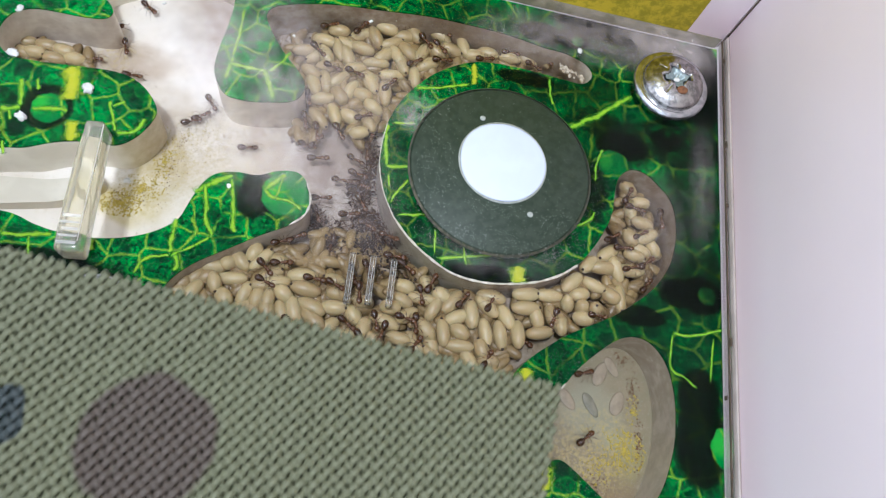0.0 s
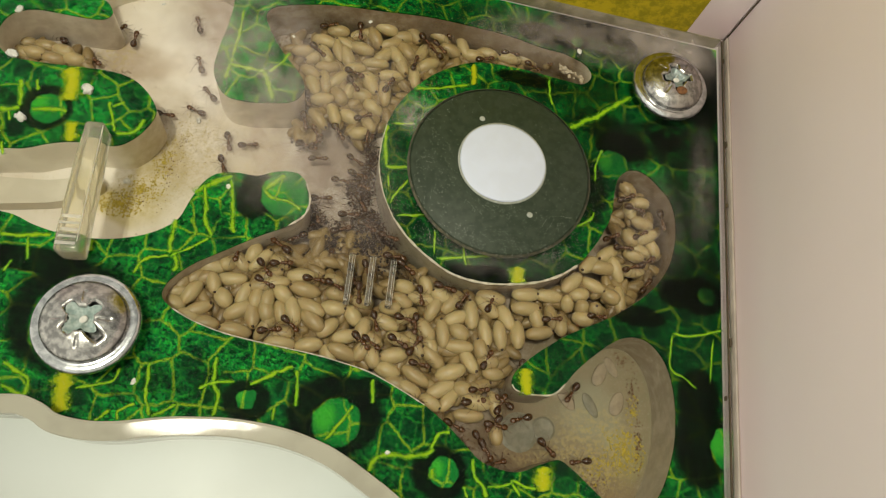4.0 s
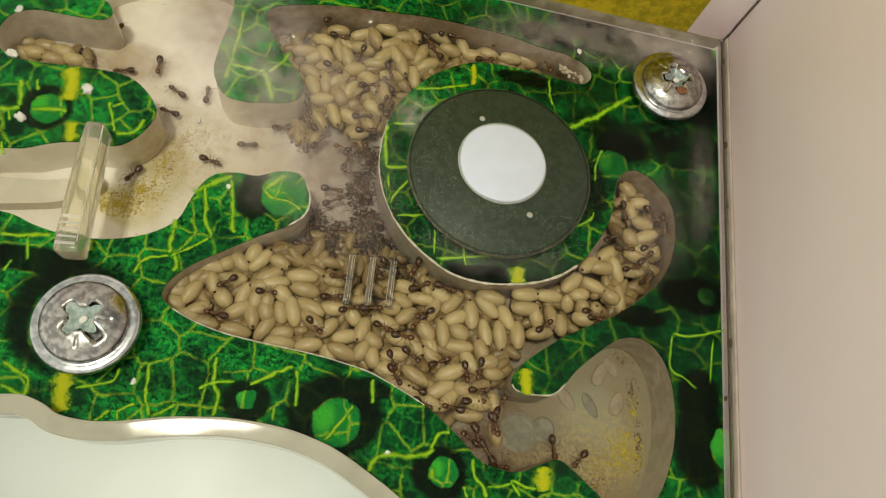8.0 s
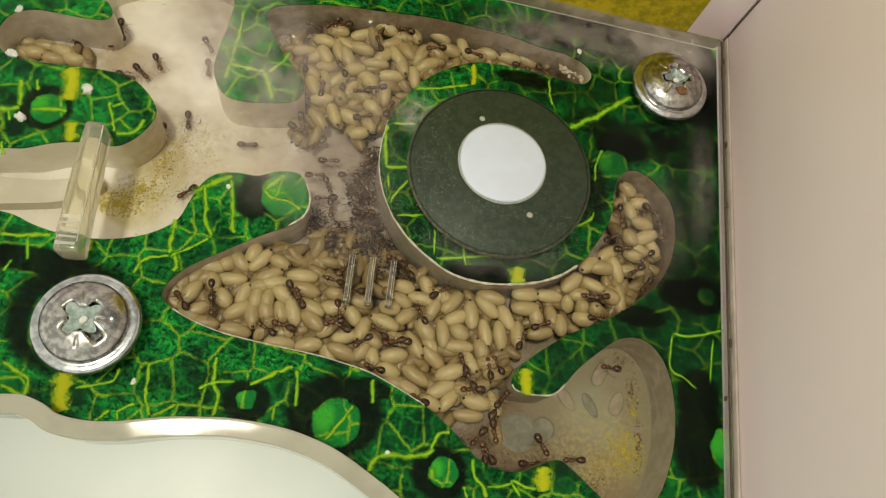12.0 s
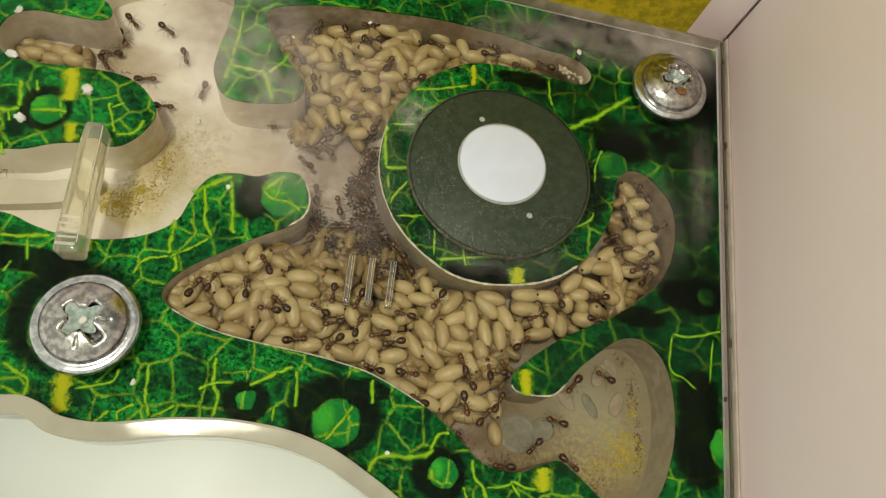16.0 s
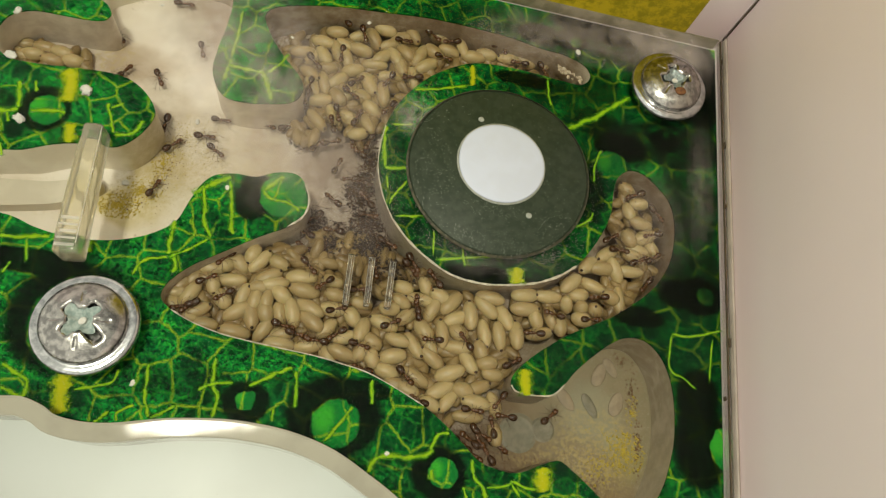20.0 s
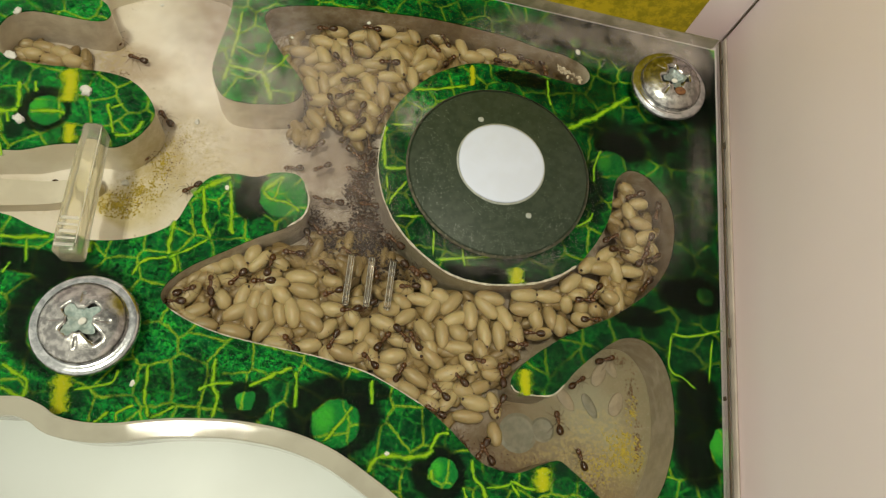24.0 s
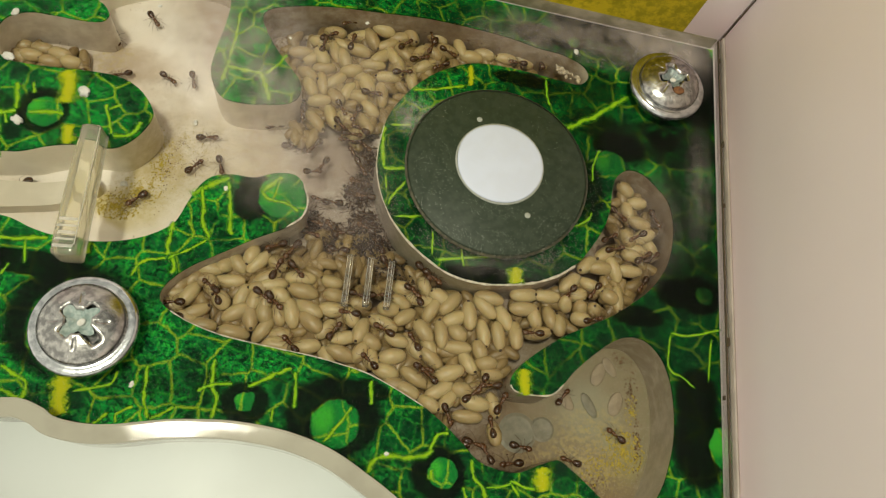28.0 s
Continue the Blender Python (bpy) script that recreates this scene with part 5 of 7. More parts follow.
# ---------------------------------------------------------------- ants
def leg_mesh(side, row):
    """One leg from its hip: out and up to the knee, down to the foot."""
    reach = (0.75, 0.05, -0.85)[row]
    length = (0.92, 0.9, 1.08)[row]
    pts = [(0, 0, 0), (reach * 0.25, side * length * 0.36, 0.30), (reach * 0.62, side * length * 0.66, 0.02), (reach * 1.0, side * length * 0.95, -0.42), (reach * 1.12, side * length * 1.08, -0.45)]
    return tube(pts, [0.036, 0.032, 0.024, 0.014, 0.009], 5)


ant_first = thing("ant", "small dark brown worker ant walking among the cocoons", "ant", "ants in the nest", (0, 0, 40))
ANT_PARTS = [("gaster", blob((0.60, 0.41, 0.36), (-0.90, 0, 0.06), 14, 10, 0.20), GASTER, "dark glossy gaster"),
             ("waist", blob((0.13, 0.10, 0.17), (-0.26, 0, 0.0), 8, 6), CHITIN, ""),
             ("thorax", join(blob((0.31, 0.23, 0.21), (0.28, 0, 0.05), 12, 8), blob((0.27, 0.18, 0.17), (-0.02, 0, 0.03), 10, 8)), CHITIN, "brown thorax"),
             ("head", blob((0.35, 0.33, 0.22), (0.82, 0, 0.02), 14, 10, 0.16), CHITIN, "brown head")]
for part_name, part_bm, part_mat, part_label in ANT_PARTS:
    part(part_name, part_bm, part_mat, ant_first, part_label)
for side in (1, -1):
    head_part = [o for o in ant_first.children if o.name.startswith("head")][0]
    part("antenna", tube([(0.98, side * 0.10, 0.08), (1.16, side * 0.38, 0.22), (1.52, side * 0.44, -0.02), (1.74, side * 0.40, -0.10)], [0.024, 0.020, 0.024, 0.020], 5), LIMB, head_part)
    part("jaw", blob((0.12, 0.04, 0.04), (1.12, side * 0.07, -0.02), 6, 5), LIMB, head_part)
    for row in range(3):
        leg = part("leg", leg_mesh(side, row), LIMB, ant_first)
        leg.location = Vector(((0.42, 0.16, -0.08)[row], side * 0.13, -0.03)) * MM


# ---------------------------------------------------------------- camouflage cloth drawn off the nest
def weave(width, depth, pitch=0.82, bias=55.0):
    """A plain weave of separate threads, over and under, cut on the bias to a sheet that runs from the origin to -x and -y."""
    verts, faces = [], []
    c, sn = math.cos(radians(bias)), math.sin(radians(bias))
    r = random.Random(21)
    reach = int(math.hypot(width, depth) / pitch) + 2
    sides, step = 6, pitch / 5
    for across in (0, 1):
        for k in range(-reach, reach + 1):
            shift = r.uniform(-0.05, 0.05)
            run = []
            lo, hi = -int(reach * pitch / step), int(reach * pitch / step)
            for i in range(lo, hi + 2):
                u, v = i * step, k * pitch + shift
                a, b = (u, v) if not across else (v, u)
                x, y = a * c - b * sn - width / 2, a * sn + b * c - depth / 2
                if i <= hi and -width <= x <= 0 and -depth <= y <= 0:
                    lift = -0.10 * across + (0.16 if not across else -0.16) * math.cos(math.pi * u / pitch + math.pi * k)
                    run.append((x, y, lift + 0.8 * noise.noise((x * 0.05, y * 0.05, 1)) + 0.05 * noise.noise((x, y, 4))))
                    continue
                if len(run) > 3:
                    base = len(verts)
                    dx, dy = (c, sn) if not across else (-sn, c)
                    thick = (0.34 if not across else 0.31) * r.uniform(0.9, 1.1)
                    for px, py, pz in run:
                        for q in range(sides):
                            t = 2 * math.pi * q / sides
                            o, h = thick * math.cos(t), 0.20 * math.sin(t) + r.uniform(-0.03, 0.03)
                            verts.append(((px - dy * o) * MM, (py + dx * o) * MM, (pz + h) * MM))
                    for m in range(len(run) - 1):
                        for q in range(sides):
                            e, f = base + m * sides + q, base + m * sides + (q + 1) % sides
                            faces.append((e, e + sides, f + sides, f))
                run = []
    mesh = bpy.data.meshes.new("weave")
    mesh.from_pydata(verts, [], faces)
    mesh.polygons.foreach_set("use_smooth", [True] * len(faces))
    mesh.materials.append(CLOTH)
    return mesh


cloth = thing("camouflage_cloth", "coarse woven green cloth with dark brown blotches, drawn off the nest", "cloth")
threads = new("weave", weave(64, 34))
threads.parent = cloth
# Added dark sheet: gives the shade seen in the gaps between threads.
lining = box_mesh((63, 33, 0.3), (-32, -17, -0.95))
part("lining", lining, GAP_BACKING, cloth, "dark sheet added under the weave to darken its gaps")


# ---------------------------------------------------------------- what moves
def turn_of(a, b):
    return (b - a + 180) % 360 - 180


def trail(rests, seed):
    """Rows of an ant that lingers at its rests and walks from one to the next; and the spells in which it walks."""
    r = random.Random(seed)
    rows, spells = [], []
    t, x, y, z, h = rests[0]
    rows.append((0.0, x, y, z, h))
    clock = 0.0
    for t1, x1, y1, z1, h1 in rests[1:]:
        dist = math.hypot(x1 - x, y1 - y)
        if dist < 0.8:
            if abs(turn_of(h, h1)) > 90:
                h1 += 180
            n = max(1, int((t1 - clock) / 1.3))
            for k in range(1, n + 1):
                f = k / n
                rows.append((clock + (t1 - clock) * f, x + (x1 - x) * f + r.uniform(-0.12, 0.12) * (k < n), y + (y1 - y) * f + r.uniform(-0.12, 0.12) * (k < n), z + (z1 - z) * f, h + turn_of(h, h1) * f + r.uniform(-9, 9) * (k < n)))
        else:
            span = t1 - clock
            need = min(max(dist / r.uniform(3.0, 6.5), 0.5), span - 0.34)
            start = clock + r.uniform(0.17, max(0.171, span - need - 0.15))
            way = math.degrees(math.atan2(y1 - y, x1 - x))
            if abs(turn_of(way, h1)) > 90:
                h1 += 180
            d = turn_of(h, way)
            if start - 0.25 > clock + 0.05:
                rows.append((start - 0.25, x, y, z, h + r.uniform(-5, 5)))
            rows.append((start - 0.1, x, y, z, h + d * 0.5))
            steps = max(2, int(need / 0.45))
            side = r.uniform(-0.10, 0.10) * dist
            for k in range(steps):
                f = k / steps
                sway = side * math.sin(math.pi * f)
                rows.append((start + need * f + 0.05, x + (x1 - x) * f - math.sin(radians(way)) * sway, y + (y1 - y) * f + math.cos(radians(way)) * sway, z + (z1 - z) * f, h + d + r.uniform(-10, 10)))
            here = h + d
            rows.append((start + need + 0.07, x1, y1, z1, here + turn_of(here, h1) * 0.6))
            if start + need + 0.15 < t1:
                rows.append((t1, x1, y1, z1, here + turn_of(here, h1)))
            h1 = here + turn_of(here, h1)
            spells.append((start, start + need))
        clock, x, y, z, h = t1, x1, y1, z1, rows[-1][4]
    return [(a, pose(b * MM, c * MM, d * MM, 0, 0, e)) for a, b, c, d, e in rows], spells


def stride(ant, spells):
    """Swings the legs, three and three, while the ant walks."""
    for k, leg in enumerate([o for o in ant.children if o.name.startswith("leg")]):
        at = leg.location / MM
        phase = 1 if k in (0, 2, 4) else -1
        rows = [(0.0, pose(at.x * MM, at.y * MM, at.z * MM))]
        for a, b in spells:
            n = max(2, int((b - a) / 0.14))
            rows.append((a, pose(at.x * MM, at.y * MM, at.z * MM)))
            rows += [(a + (b - a) * (i + 0.5) / n, pose(at.x * MM, at.y * MM, at.z * MM, 0, 0, 17 * phase * (-1) ** i)) for i in range(n)]
            rows.append((b + 0.05, pose(at.x * MM, at.y * MM, at.z * MM)))
        rows.append((28.0, pose(at.x * MM, at.y * MM, at.z * MM)))
        walk(leg, rows)


ANTS = [ant_first] + [copy_thing(ant_first, pose(0, 0, 0)) for _ in range(110)]


def ant_walks(k, rests):
    ant = ANTS[k]
    rows, spells = trail(rests, 100 + k)
    size = 0.92 + 0.16 * random.Random(k).random()
    walk(ant, rows)
    ant.scale = (size, size, size)
    if spells:
        stride(ant, spells)


def motions():
    walk(cloth, [
        (0, pose(0.0125, -0.0151, 0.0080, 0, 0, -4.2)),
        (0.1, pose(0.0083, -0.0215, 0.0080, 0, 0, -6.0)),
        (0.2, pose(-0.0076, -0.0341, 0.0080, 0, 0, -19.5)),
        (0.3, pose(-0.0256, -0.0484, 0.0080, 0, 0, -19.3)),
        (0.4, pose(-0.0440, -0.0612, 0.0080, 0, 0, -20.8)),
        (0.5, pose(-0.0440, -0.0612, 0.0080, 0, 0, -20.8)),
        (28, pose(-0.0440, -0.0612, 0.0080, 0, 0, -20.8)),
    ])
    ant_walks(0, [(0, -45.0, 23.2, -5.2, 64), (1, -46.8, 31.5, -5.2, 107), (2, -46.8, 31.5, -5.2, 107), (3, -51.1, 20.6, -5.2, 2), (6, -52.1, 21.1, -5.2, 84), (7, -48.5, 22.1, -5.2, 41), (8, -47.4, 21.9, -5.2, -165), (9, -47.6, 20.8, -5.2, -49), (10, -44.4, 20.7, -5.2, 82), (11, -44.7, 20.8, -5.2, 40), (12, -49.4, 20.6, -5.2, -40), (14.5, -48.7, 22.7, -5.2, -10), (15, -47.9, 21.6, -5.2, 41), (16, -49.6, 17.1, -5.2, 41), (17, -49.0, 17.3, -5.2, 40), (18, -51.3, 22.4, -5.2, 84), (19, -45.5, 24.0, -5.2, -49), (20, -55.9, 20.4, -5.2, 54), (21, -54.9, 17.9, -5.2, -48), (24, -54.3, -0.6, -5.2, -167), (25, -37.0, 34.6, -5.2, 105), (26, -45.3, 32.4, -5.2, 106), (27, -45.3, 32.4, -5.2, 106), (28, -47.6, 16.9, -5.2, 2)])
    ant_walks(1, [(0, -53.6, 19.3, -5.2, 85), (1, -51.9, 19.2, -5.2, 84), (2, -46.8, 20.6, -5.2, 83), (3, -48.0, 20.6, -5.2, -15), (6, -45.3, 32.4, -5.2, 106), (7, -45.3, 32.4, -5.2, 106), (8, -45.3, 32.4, -5.2, 106), (9, -45.3, 32.4, -5.2, 106), (10, -45.3, 32.4, -5.2, 106), (11, -44.5, 23.7, -5.2, -10), (12, -44.5, 21.5, -5.2, 52), (14.5, -46.0, 21.9, -5.2, -49), (15, -39.2, 34.5, -5.2, 105), (16, -35.9, 21.6, -5.2, -63), (17, -35.2, 23.6, -5.2, 80), (18, -35.6, 25.7, -5.2, -9), (19, -33.0, 14.1, -5.2, -10), (20, -29.1, 13.8, -5.2, 2), (21, -45.3, 32.4, -5.2, 106), (24, -45.3, 32.4, -5.2, 106), (25, -45.3, 32.4, -5.2, 106), (26, -43.4, 22.4, -5.2, 41), (27, -44.5, 22.8, -5.2, -10), (28, -42.3, 17.5, -5.2, 27)])
    ant_walks(2, [(0, -49.3, 18.0, -5.2, -10), (1, -46.8, 18.3, -5.2, -10), (2, -46.6, 18.3, -5.2, 40), (3, -46.3, 18.4, -5.2, -31), (6, -48.2, 18.7, -5.2, 41), (7, -48.5, 18.2, -5.2, 41), (8, -47.0, 18.4, -5.2, -40), (9, -47.6, 18.8, -5.2, 83), (10, -48.2, 19.7, -5.2, -10), (11, -51.0, 19.1, -5.2, 84), (12, -52.1, 17.3, -5.2, 53), (14.5, -45.3, 32.4, -5.2, 106), (15, -45.3, 32.4, -5.2, 106), (16, -43.9, 22.4, -5.2, -54), (17, -43.5, 22.0, -5.2, -10), (18, -38.8, 21.2, -5.2, -10), (19, -39.3, 17.3, -5.2, 81), (20, -35.5, 11.6, -5.2, 89), (21, -36.4, 12.9, -5.2, 80), (24, -35.7, 12.6, -5.2, -40), (25, -34.8, 16.7, -5.2, -50), (26, -33.8, 5.5, -5.2, 36), (27, -33.2, 6.0, -5.2, 36), (28, -35.9, 1.4, -5.2, 48)])
    ant_walks(3, [(0, -46.3, 18.4, -5.2, 8), (1, -45.3, 22.9, -5.2, 83), (2, -45.6, 22.8, -5.2, 41), (3, -44.5, 22.7, -5.2, 9), (6, -44.6, 23.5, -5.2, 41), (7, -42.6, 20.6, -5.2, 40), (8, -42.5, 17.7, -5.2, 15), (9, -40.5, 17.2, -5.2, -10), (10, -42.7, 19.1, -5.2, -10), (11, -43.6, 18.9, -5.2, -10), (12, -41.8, 17.0, -5.2, -10), (14.5, -44.2, 19.7, -5.2, -49), (15, -46.1, 19.7, -5.2, 40), (16, -44.9, 18.3, -5.2, -49), (17, -45.2, 19.1, -5.2, 83), (18, -41.3, 34.1, -5.2, 106), (19, -37.3, 25.6, -5.2, -9), (20, -34.0, 23.2, -5.2, -67), (21, -43.3, 33.3, -5.2, 106), (24, -43.3, 33.3, -5.2, 106), (25, -43.3, 33.3, -5.2, 106), (26, -43.3, 33.3, -5.2, 106), (27, -43.3, 33.3, -5.2, 106), (28, -46.8, 31.5, -5.2, 107)])
    ant_walks(4, [(0, -43.2, 21.0, -5.2, -66), (1, -44.2, 21.3, -5.2, -10), (2, -43.7, 21.4, -5.2, -49), (3, -42.7, 18.9, -5.2, -49), (6, -43.3, 33.3, -5.2, 106), (7, -41.8, 15.9, -5.2, -10), (8, -44.7, 23.4, -5.2, 83), (9, -44.1, 23.2, -5.2, -10), (10, -44.4, 22.8, -5.2, -10), (11, -51.1, 22.2, -5.2, -49), (12, -53.6, 18.8, -5.2, 15), (14.5, -46.8, 31.5, -5.2, 107), (15, -46.8, 31.5, -5.2, 107), (16, -46.8, 31.5, -5.2, 107), (17, -46.8, 31.5, -5.2, 107), (18, -46.8, 31.5, -5.2, 107), (19, -46.8, 31.5, -5.2, 107), (20, -51.6, 17.0, -5.2, -10), (21, -50.4, 18.5, -5.2, -48), (24, -39.2, 34.5, -5.2, 105), (25, -39.2, 34.5, -5.2, 105), (26, -39.2, 34.5, -5.2, 105), (27, -36.6, 25.7, -5.2, -50), (28, -33.7, 18.7, -5.2, -67)])
    ant_walks(5, [(0, -45.3, 32.4, -5.2, 106), (1, -45.3, 32.4, -5.2, 106), (2, -45.3, 32.4, -5.2, 106), (3, -34.3, 23.8, -5.2, -32), (6, -39.2, 34.5, -5.2, 105), (7, -39.9, 26.4, -5.2, 41), (8, -38.6, 19.4, -5.2, 98), (9, -38.0, 18.8, -5.2, 81), (10, -38.1, 22.4, -5.2, -10), (11, -41.4, 21.5, -5.2, -50), (12, -40.3, 18.0, -5.2, -36), (14.5, -43.3, 21.0, -5.2, -10), (15, -42.8, 20.6, -5.2, -49), (16, -39.5, 17.3, -5.2, 14), (17, -37.6, 22.0, -5.2, -10), (18, -35.3, 22.1, -5.2, 80), (19, -32.7, 8.8, -5.2, 79), (20, -30.4, 11.1, -5.2, 2), (21, -33.3, 12.9, -5.2, 79), (24, -44.4, 0.5, -5.2, -55), (25, -37.7, 3.3, -5.2, 37), (26, -39.4, 3.2, -5.2, -48), (27, -35.4, 9.9, -5.2, -10), (28, -29.9, 11.2, -5.2, 13)])
    ant_walks(6, [(0, -54.6, 18.8, -5.2, -40), (1, -55.9, 18.9, -5.2, 42), (2, -55.3, 19.6, -5.2, -48), (3, -51.8, 18.7, -5.2, 41), (6, -46.8, 31.5, -5.2, 107), (7, -46.8, 31.5, -5.2, 107), (8, -46.8, 31.5, -5.2, 107), (9, -46.8, 31.5, -5.2, 107), (10, -46.8, 31.5, -5.2, 107), (11, -46.8, 31.5, -5.2, 107), (12, -44.5, 23.7, -5.2, -73), (14.5, -44.7, 23.5, -5.2, 83), (15, -44.1, 23.2, -5.2, 41), (16, -44.7, 19.9, -5.2, 9), (17, -45.3, 32.4, -5.2, 106), (18, -45.3, 32.4, -5.2, 106), (19, -45.3, 32.4, -5.2, 106), (20, -44.3, 22.7, -5.2, -41), (21, -44.0, 22.7, -5.2, -10), (24, -44.5, 22.4, -5.2, -53), (25, -44.4, 22.7, -5.2, 41), (26, -41.0, 18.3, -5.2, 81), (27, -52.8, 20.6, -5.2, -48), (28, -50.0, 21.3, -5.2, 9)])
    ant_walks(7, [(0, -31.7, 13.6, -5.2, 38), (1, -31.8, 11.5, -5.2, -50), (2, -31.7, 9.7, -5.2, -50), (3, -32.7, 14.2, -5.2, -21), (6, -35.0, 15.4, -5.2, 38), (7, -28.8, 17.0, -5.2, 38), (8, -31.9, 16.9, -5.2, 96), (9, -32.8, 17.8, -5.2, 38), (10, -37.0, 34.6, -5.2, 105), (11, -39.6, 24.7, -5.2, -50), (12, -33.1, 12.5, -5.2, -75), (14.5, -29.0, 15.4, -5.2, 78), (15, -30.9, 12.8, -5.2, -10), (16, -44.5, -0.0, -5.2, -20), (17, -34.4, 2.4, -5.2, -10), (18, -33.5, 2.5, -5.2, 36), (19, -38.0, 1.2, -5.2, 36), (20, -34.4, 3.2, -5.2, 69), (21, -29.1, 5.8, -5.2, -49), (24, -30.3, 4.0, -5.2, 41), (25, -36.4, 1.2, -5.2, -48), (26, -47.6, -1.8, -5.2, 37), (27, -46.8, 31.5, -5.2, 107), (28, -44.3, 22.5, -5.2, -58)])
    ant_walks(8, [(0, -41.1, 17.2, -5.2, 2), (1, -38.5, 16.3, -5.2, -10), (2, -37.4, 15.6, -5.2, 80), (3, -35.9, 12.8, -5.2, 2), (6, -36.7, 12.8, -5.2, 38), (7, -33.6, 11.1, -5.2, -10), (8, -35.7, 13.3, -5.2, -10), (9, -37.4, 16.0, -5.2, -49), (10, -39.0, 19.2, -5.2, 81), (11, -40.0, 19.8, -5.2, 40), (12, -35.7, 10.2, -5.2, -91), (14.5, -43.3, 33.3, -5.2, 106), (15, -43.3, 33.3, -5.2, 106), (16, -43.5, 25.2, -5.2, -41), (17, -44.2, 26.4, -5.2, -50), (18, -43.1, 25.5, -5.2, -10), (19, -41.0, 17.1, -5.2, 39), (20, -42.1, 18.0, -5.2, 62), (21, -48.0, 18.0, -5.2, -10), (24, -37.0, 34.6, -5.2, 105), (25, -32.5, 22.9, -5.2, -10), (26, -33.8, 18.7, -5.2, -50), (27, -38.3, 22.7, -5.2, -50), (28, -36.6, 18.3, -5.2, -26)])
    ant_walks(9, [(0, -32.6, 12.6, -5.2, 26), (1, -34.3, 4.3, -5.2, 79), (2, -33.1, 6.2, -5.2, 36), (3, -27.6, 7.5, -5.2, -59), (6, -25.7, 8.4, -5.2, 77), (7, -33.3, 5.9, -5.2, 36), (8, -37.3, 4.1, -5.2, 59), (9, -37.9, 4.2, -5.2, -10), (10, -41.3, 34.1, -5.2, 106), (11, -41.3, 34.1, -5.2, 106), (12, -33.5, 23.9, -5.2, -51), (14.5, -41.3, 34.1, -5.2, 106), (15, -41.3, 34.1, -5.2, 106), (16, -39.1, 25.1, -5.2, -31), (17, -42.4, 27.8, -5.2, 82), (18, -41.1, 27.1, -5.2, 41), (19, -39.4, 26.7, -5.2, 41), (20, -37.9, 17.8, -5.2, -58), (21, -38.4, 16.0, -5.2, 39), (24, -41.3, 20.1, -5.2, -10), (25, -35.6, 17.7, -5.2, 39), (26, -34.8, 7.2, -5.2, -10), (27, -33.6, 7.9, -5.2, -49), (28, -30.5, 7.1, -5.2, 53)])
    ant_walks(10, [(0, -46.8, 31.5, -5.2, 107), (1, -43.3, 33.3, -5.2, 106), (2, -32.4, 8.2, -5.2, 37), (3, -27.7, 10.7, -5.2, 13), (6, -29.6, 9.6, -5.2, 78), (7, -30.2, 10.8, -5.2, 37), (8, -29.1, 7.8, -5.2, -10), (9, -36.6, 9.6, -5.2, -10), (10, -35.7, 11.6, -5.2, -10), (11, -32.4, 19.7, -5.2, 79), (12, -30.8, 3.1, -5.2, -133), (14.5, -31.3, 7.7, -5.2, -49), (15, -34.1, 0.8, -5.2, -10), (16, -50.3, 2.4, -5.2, 38), (17, -48.9, -1.9, -5.2, -10), (18, -34.2, 5.0, -5.2, -10), (19, -34.6, 7.0, -5.2, 79), (20, -33.8, 9.2, -5.2, 48), (21, -46.8, 31.5, -5.2, 107), (24, -46.8, 31.5, -5.2, 107), (25, -46.8, 31.5, -5.2, 107), (26, -46.8, 31.5, -5.2, 107), (27, -41.8, 15.9, -5.2, -10), (28, -48.6, 0.6, -5.2, 38)])
    ant_walks(11, [(0, -31.0, 15.5, -5.2, -50), (1, -26.1, 10.6, -5.2, 36), (2, -30.6, 11.7, -5.2, -10), (3, -31.7, 17.0, -5.2, -41), (6, -32.8, 19.7, -5.2, -50), (7, -32.0, 10.4, -5.2, 37), (8, -35.6, 16.4, -5.2, -26), (9, -34.4, 17.0, -5.2, 38), (10, -39.2, 34.5, -5.2, 105), (11, -45.3, 32.4, -5.2, 106), (12, -38.8, 19.8, -5.2, -58), (14.5, -42.6, 26.7, -5.2, -50), (15, -41.8, 25.6, -5.2, 82), (16, -36.4, 14.0, -5.2, 8), (17, -43.3, 33.3, -5.2, 106), (18, -43.3, 33.3, -5.2, 106), (19, -43.3, 33.3, -5.2, 106), (20, -37.9, 29.8, -5.2, 3), (21, -41.3, 34.1, -5.2, 106), (24, -41.3, 34.1, -5.2, 106), (25, -41.3, 34.1, -5.2, 106), (26, -41.3, 34.1, -5.2, 106), (27, -41.3, 34.1, -5.2, 106), (28, -40.7, 26.5, -5.2, -46)])
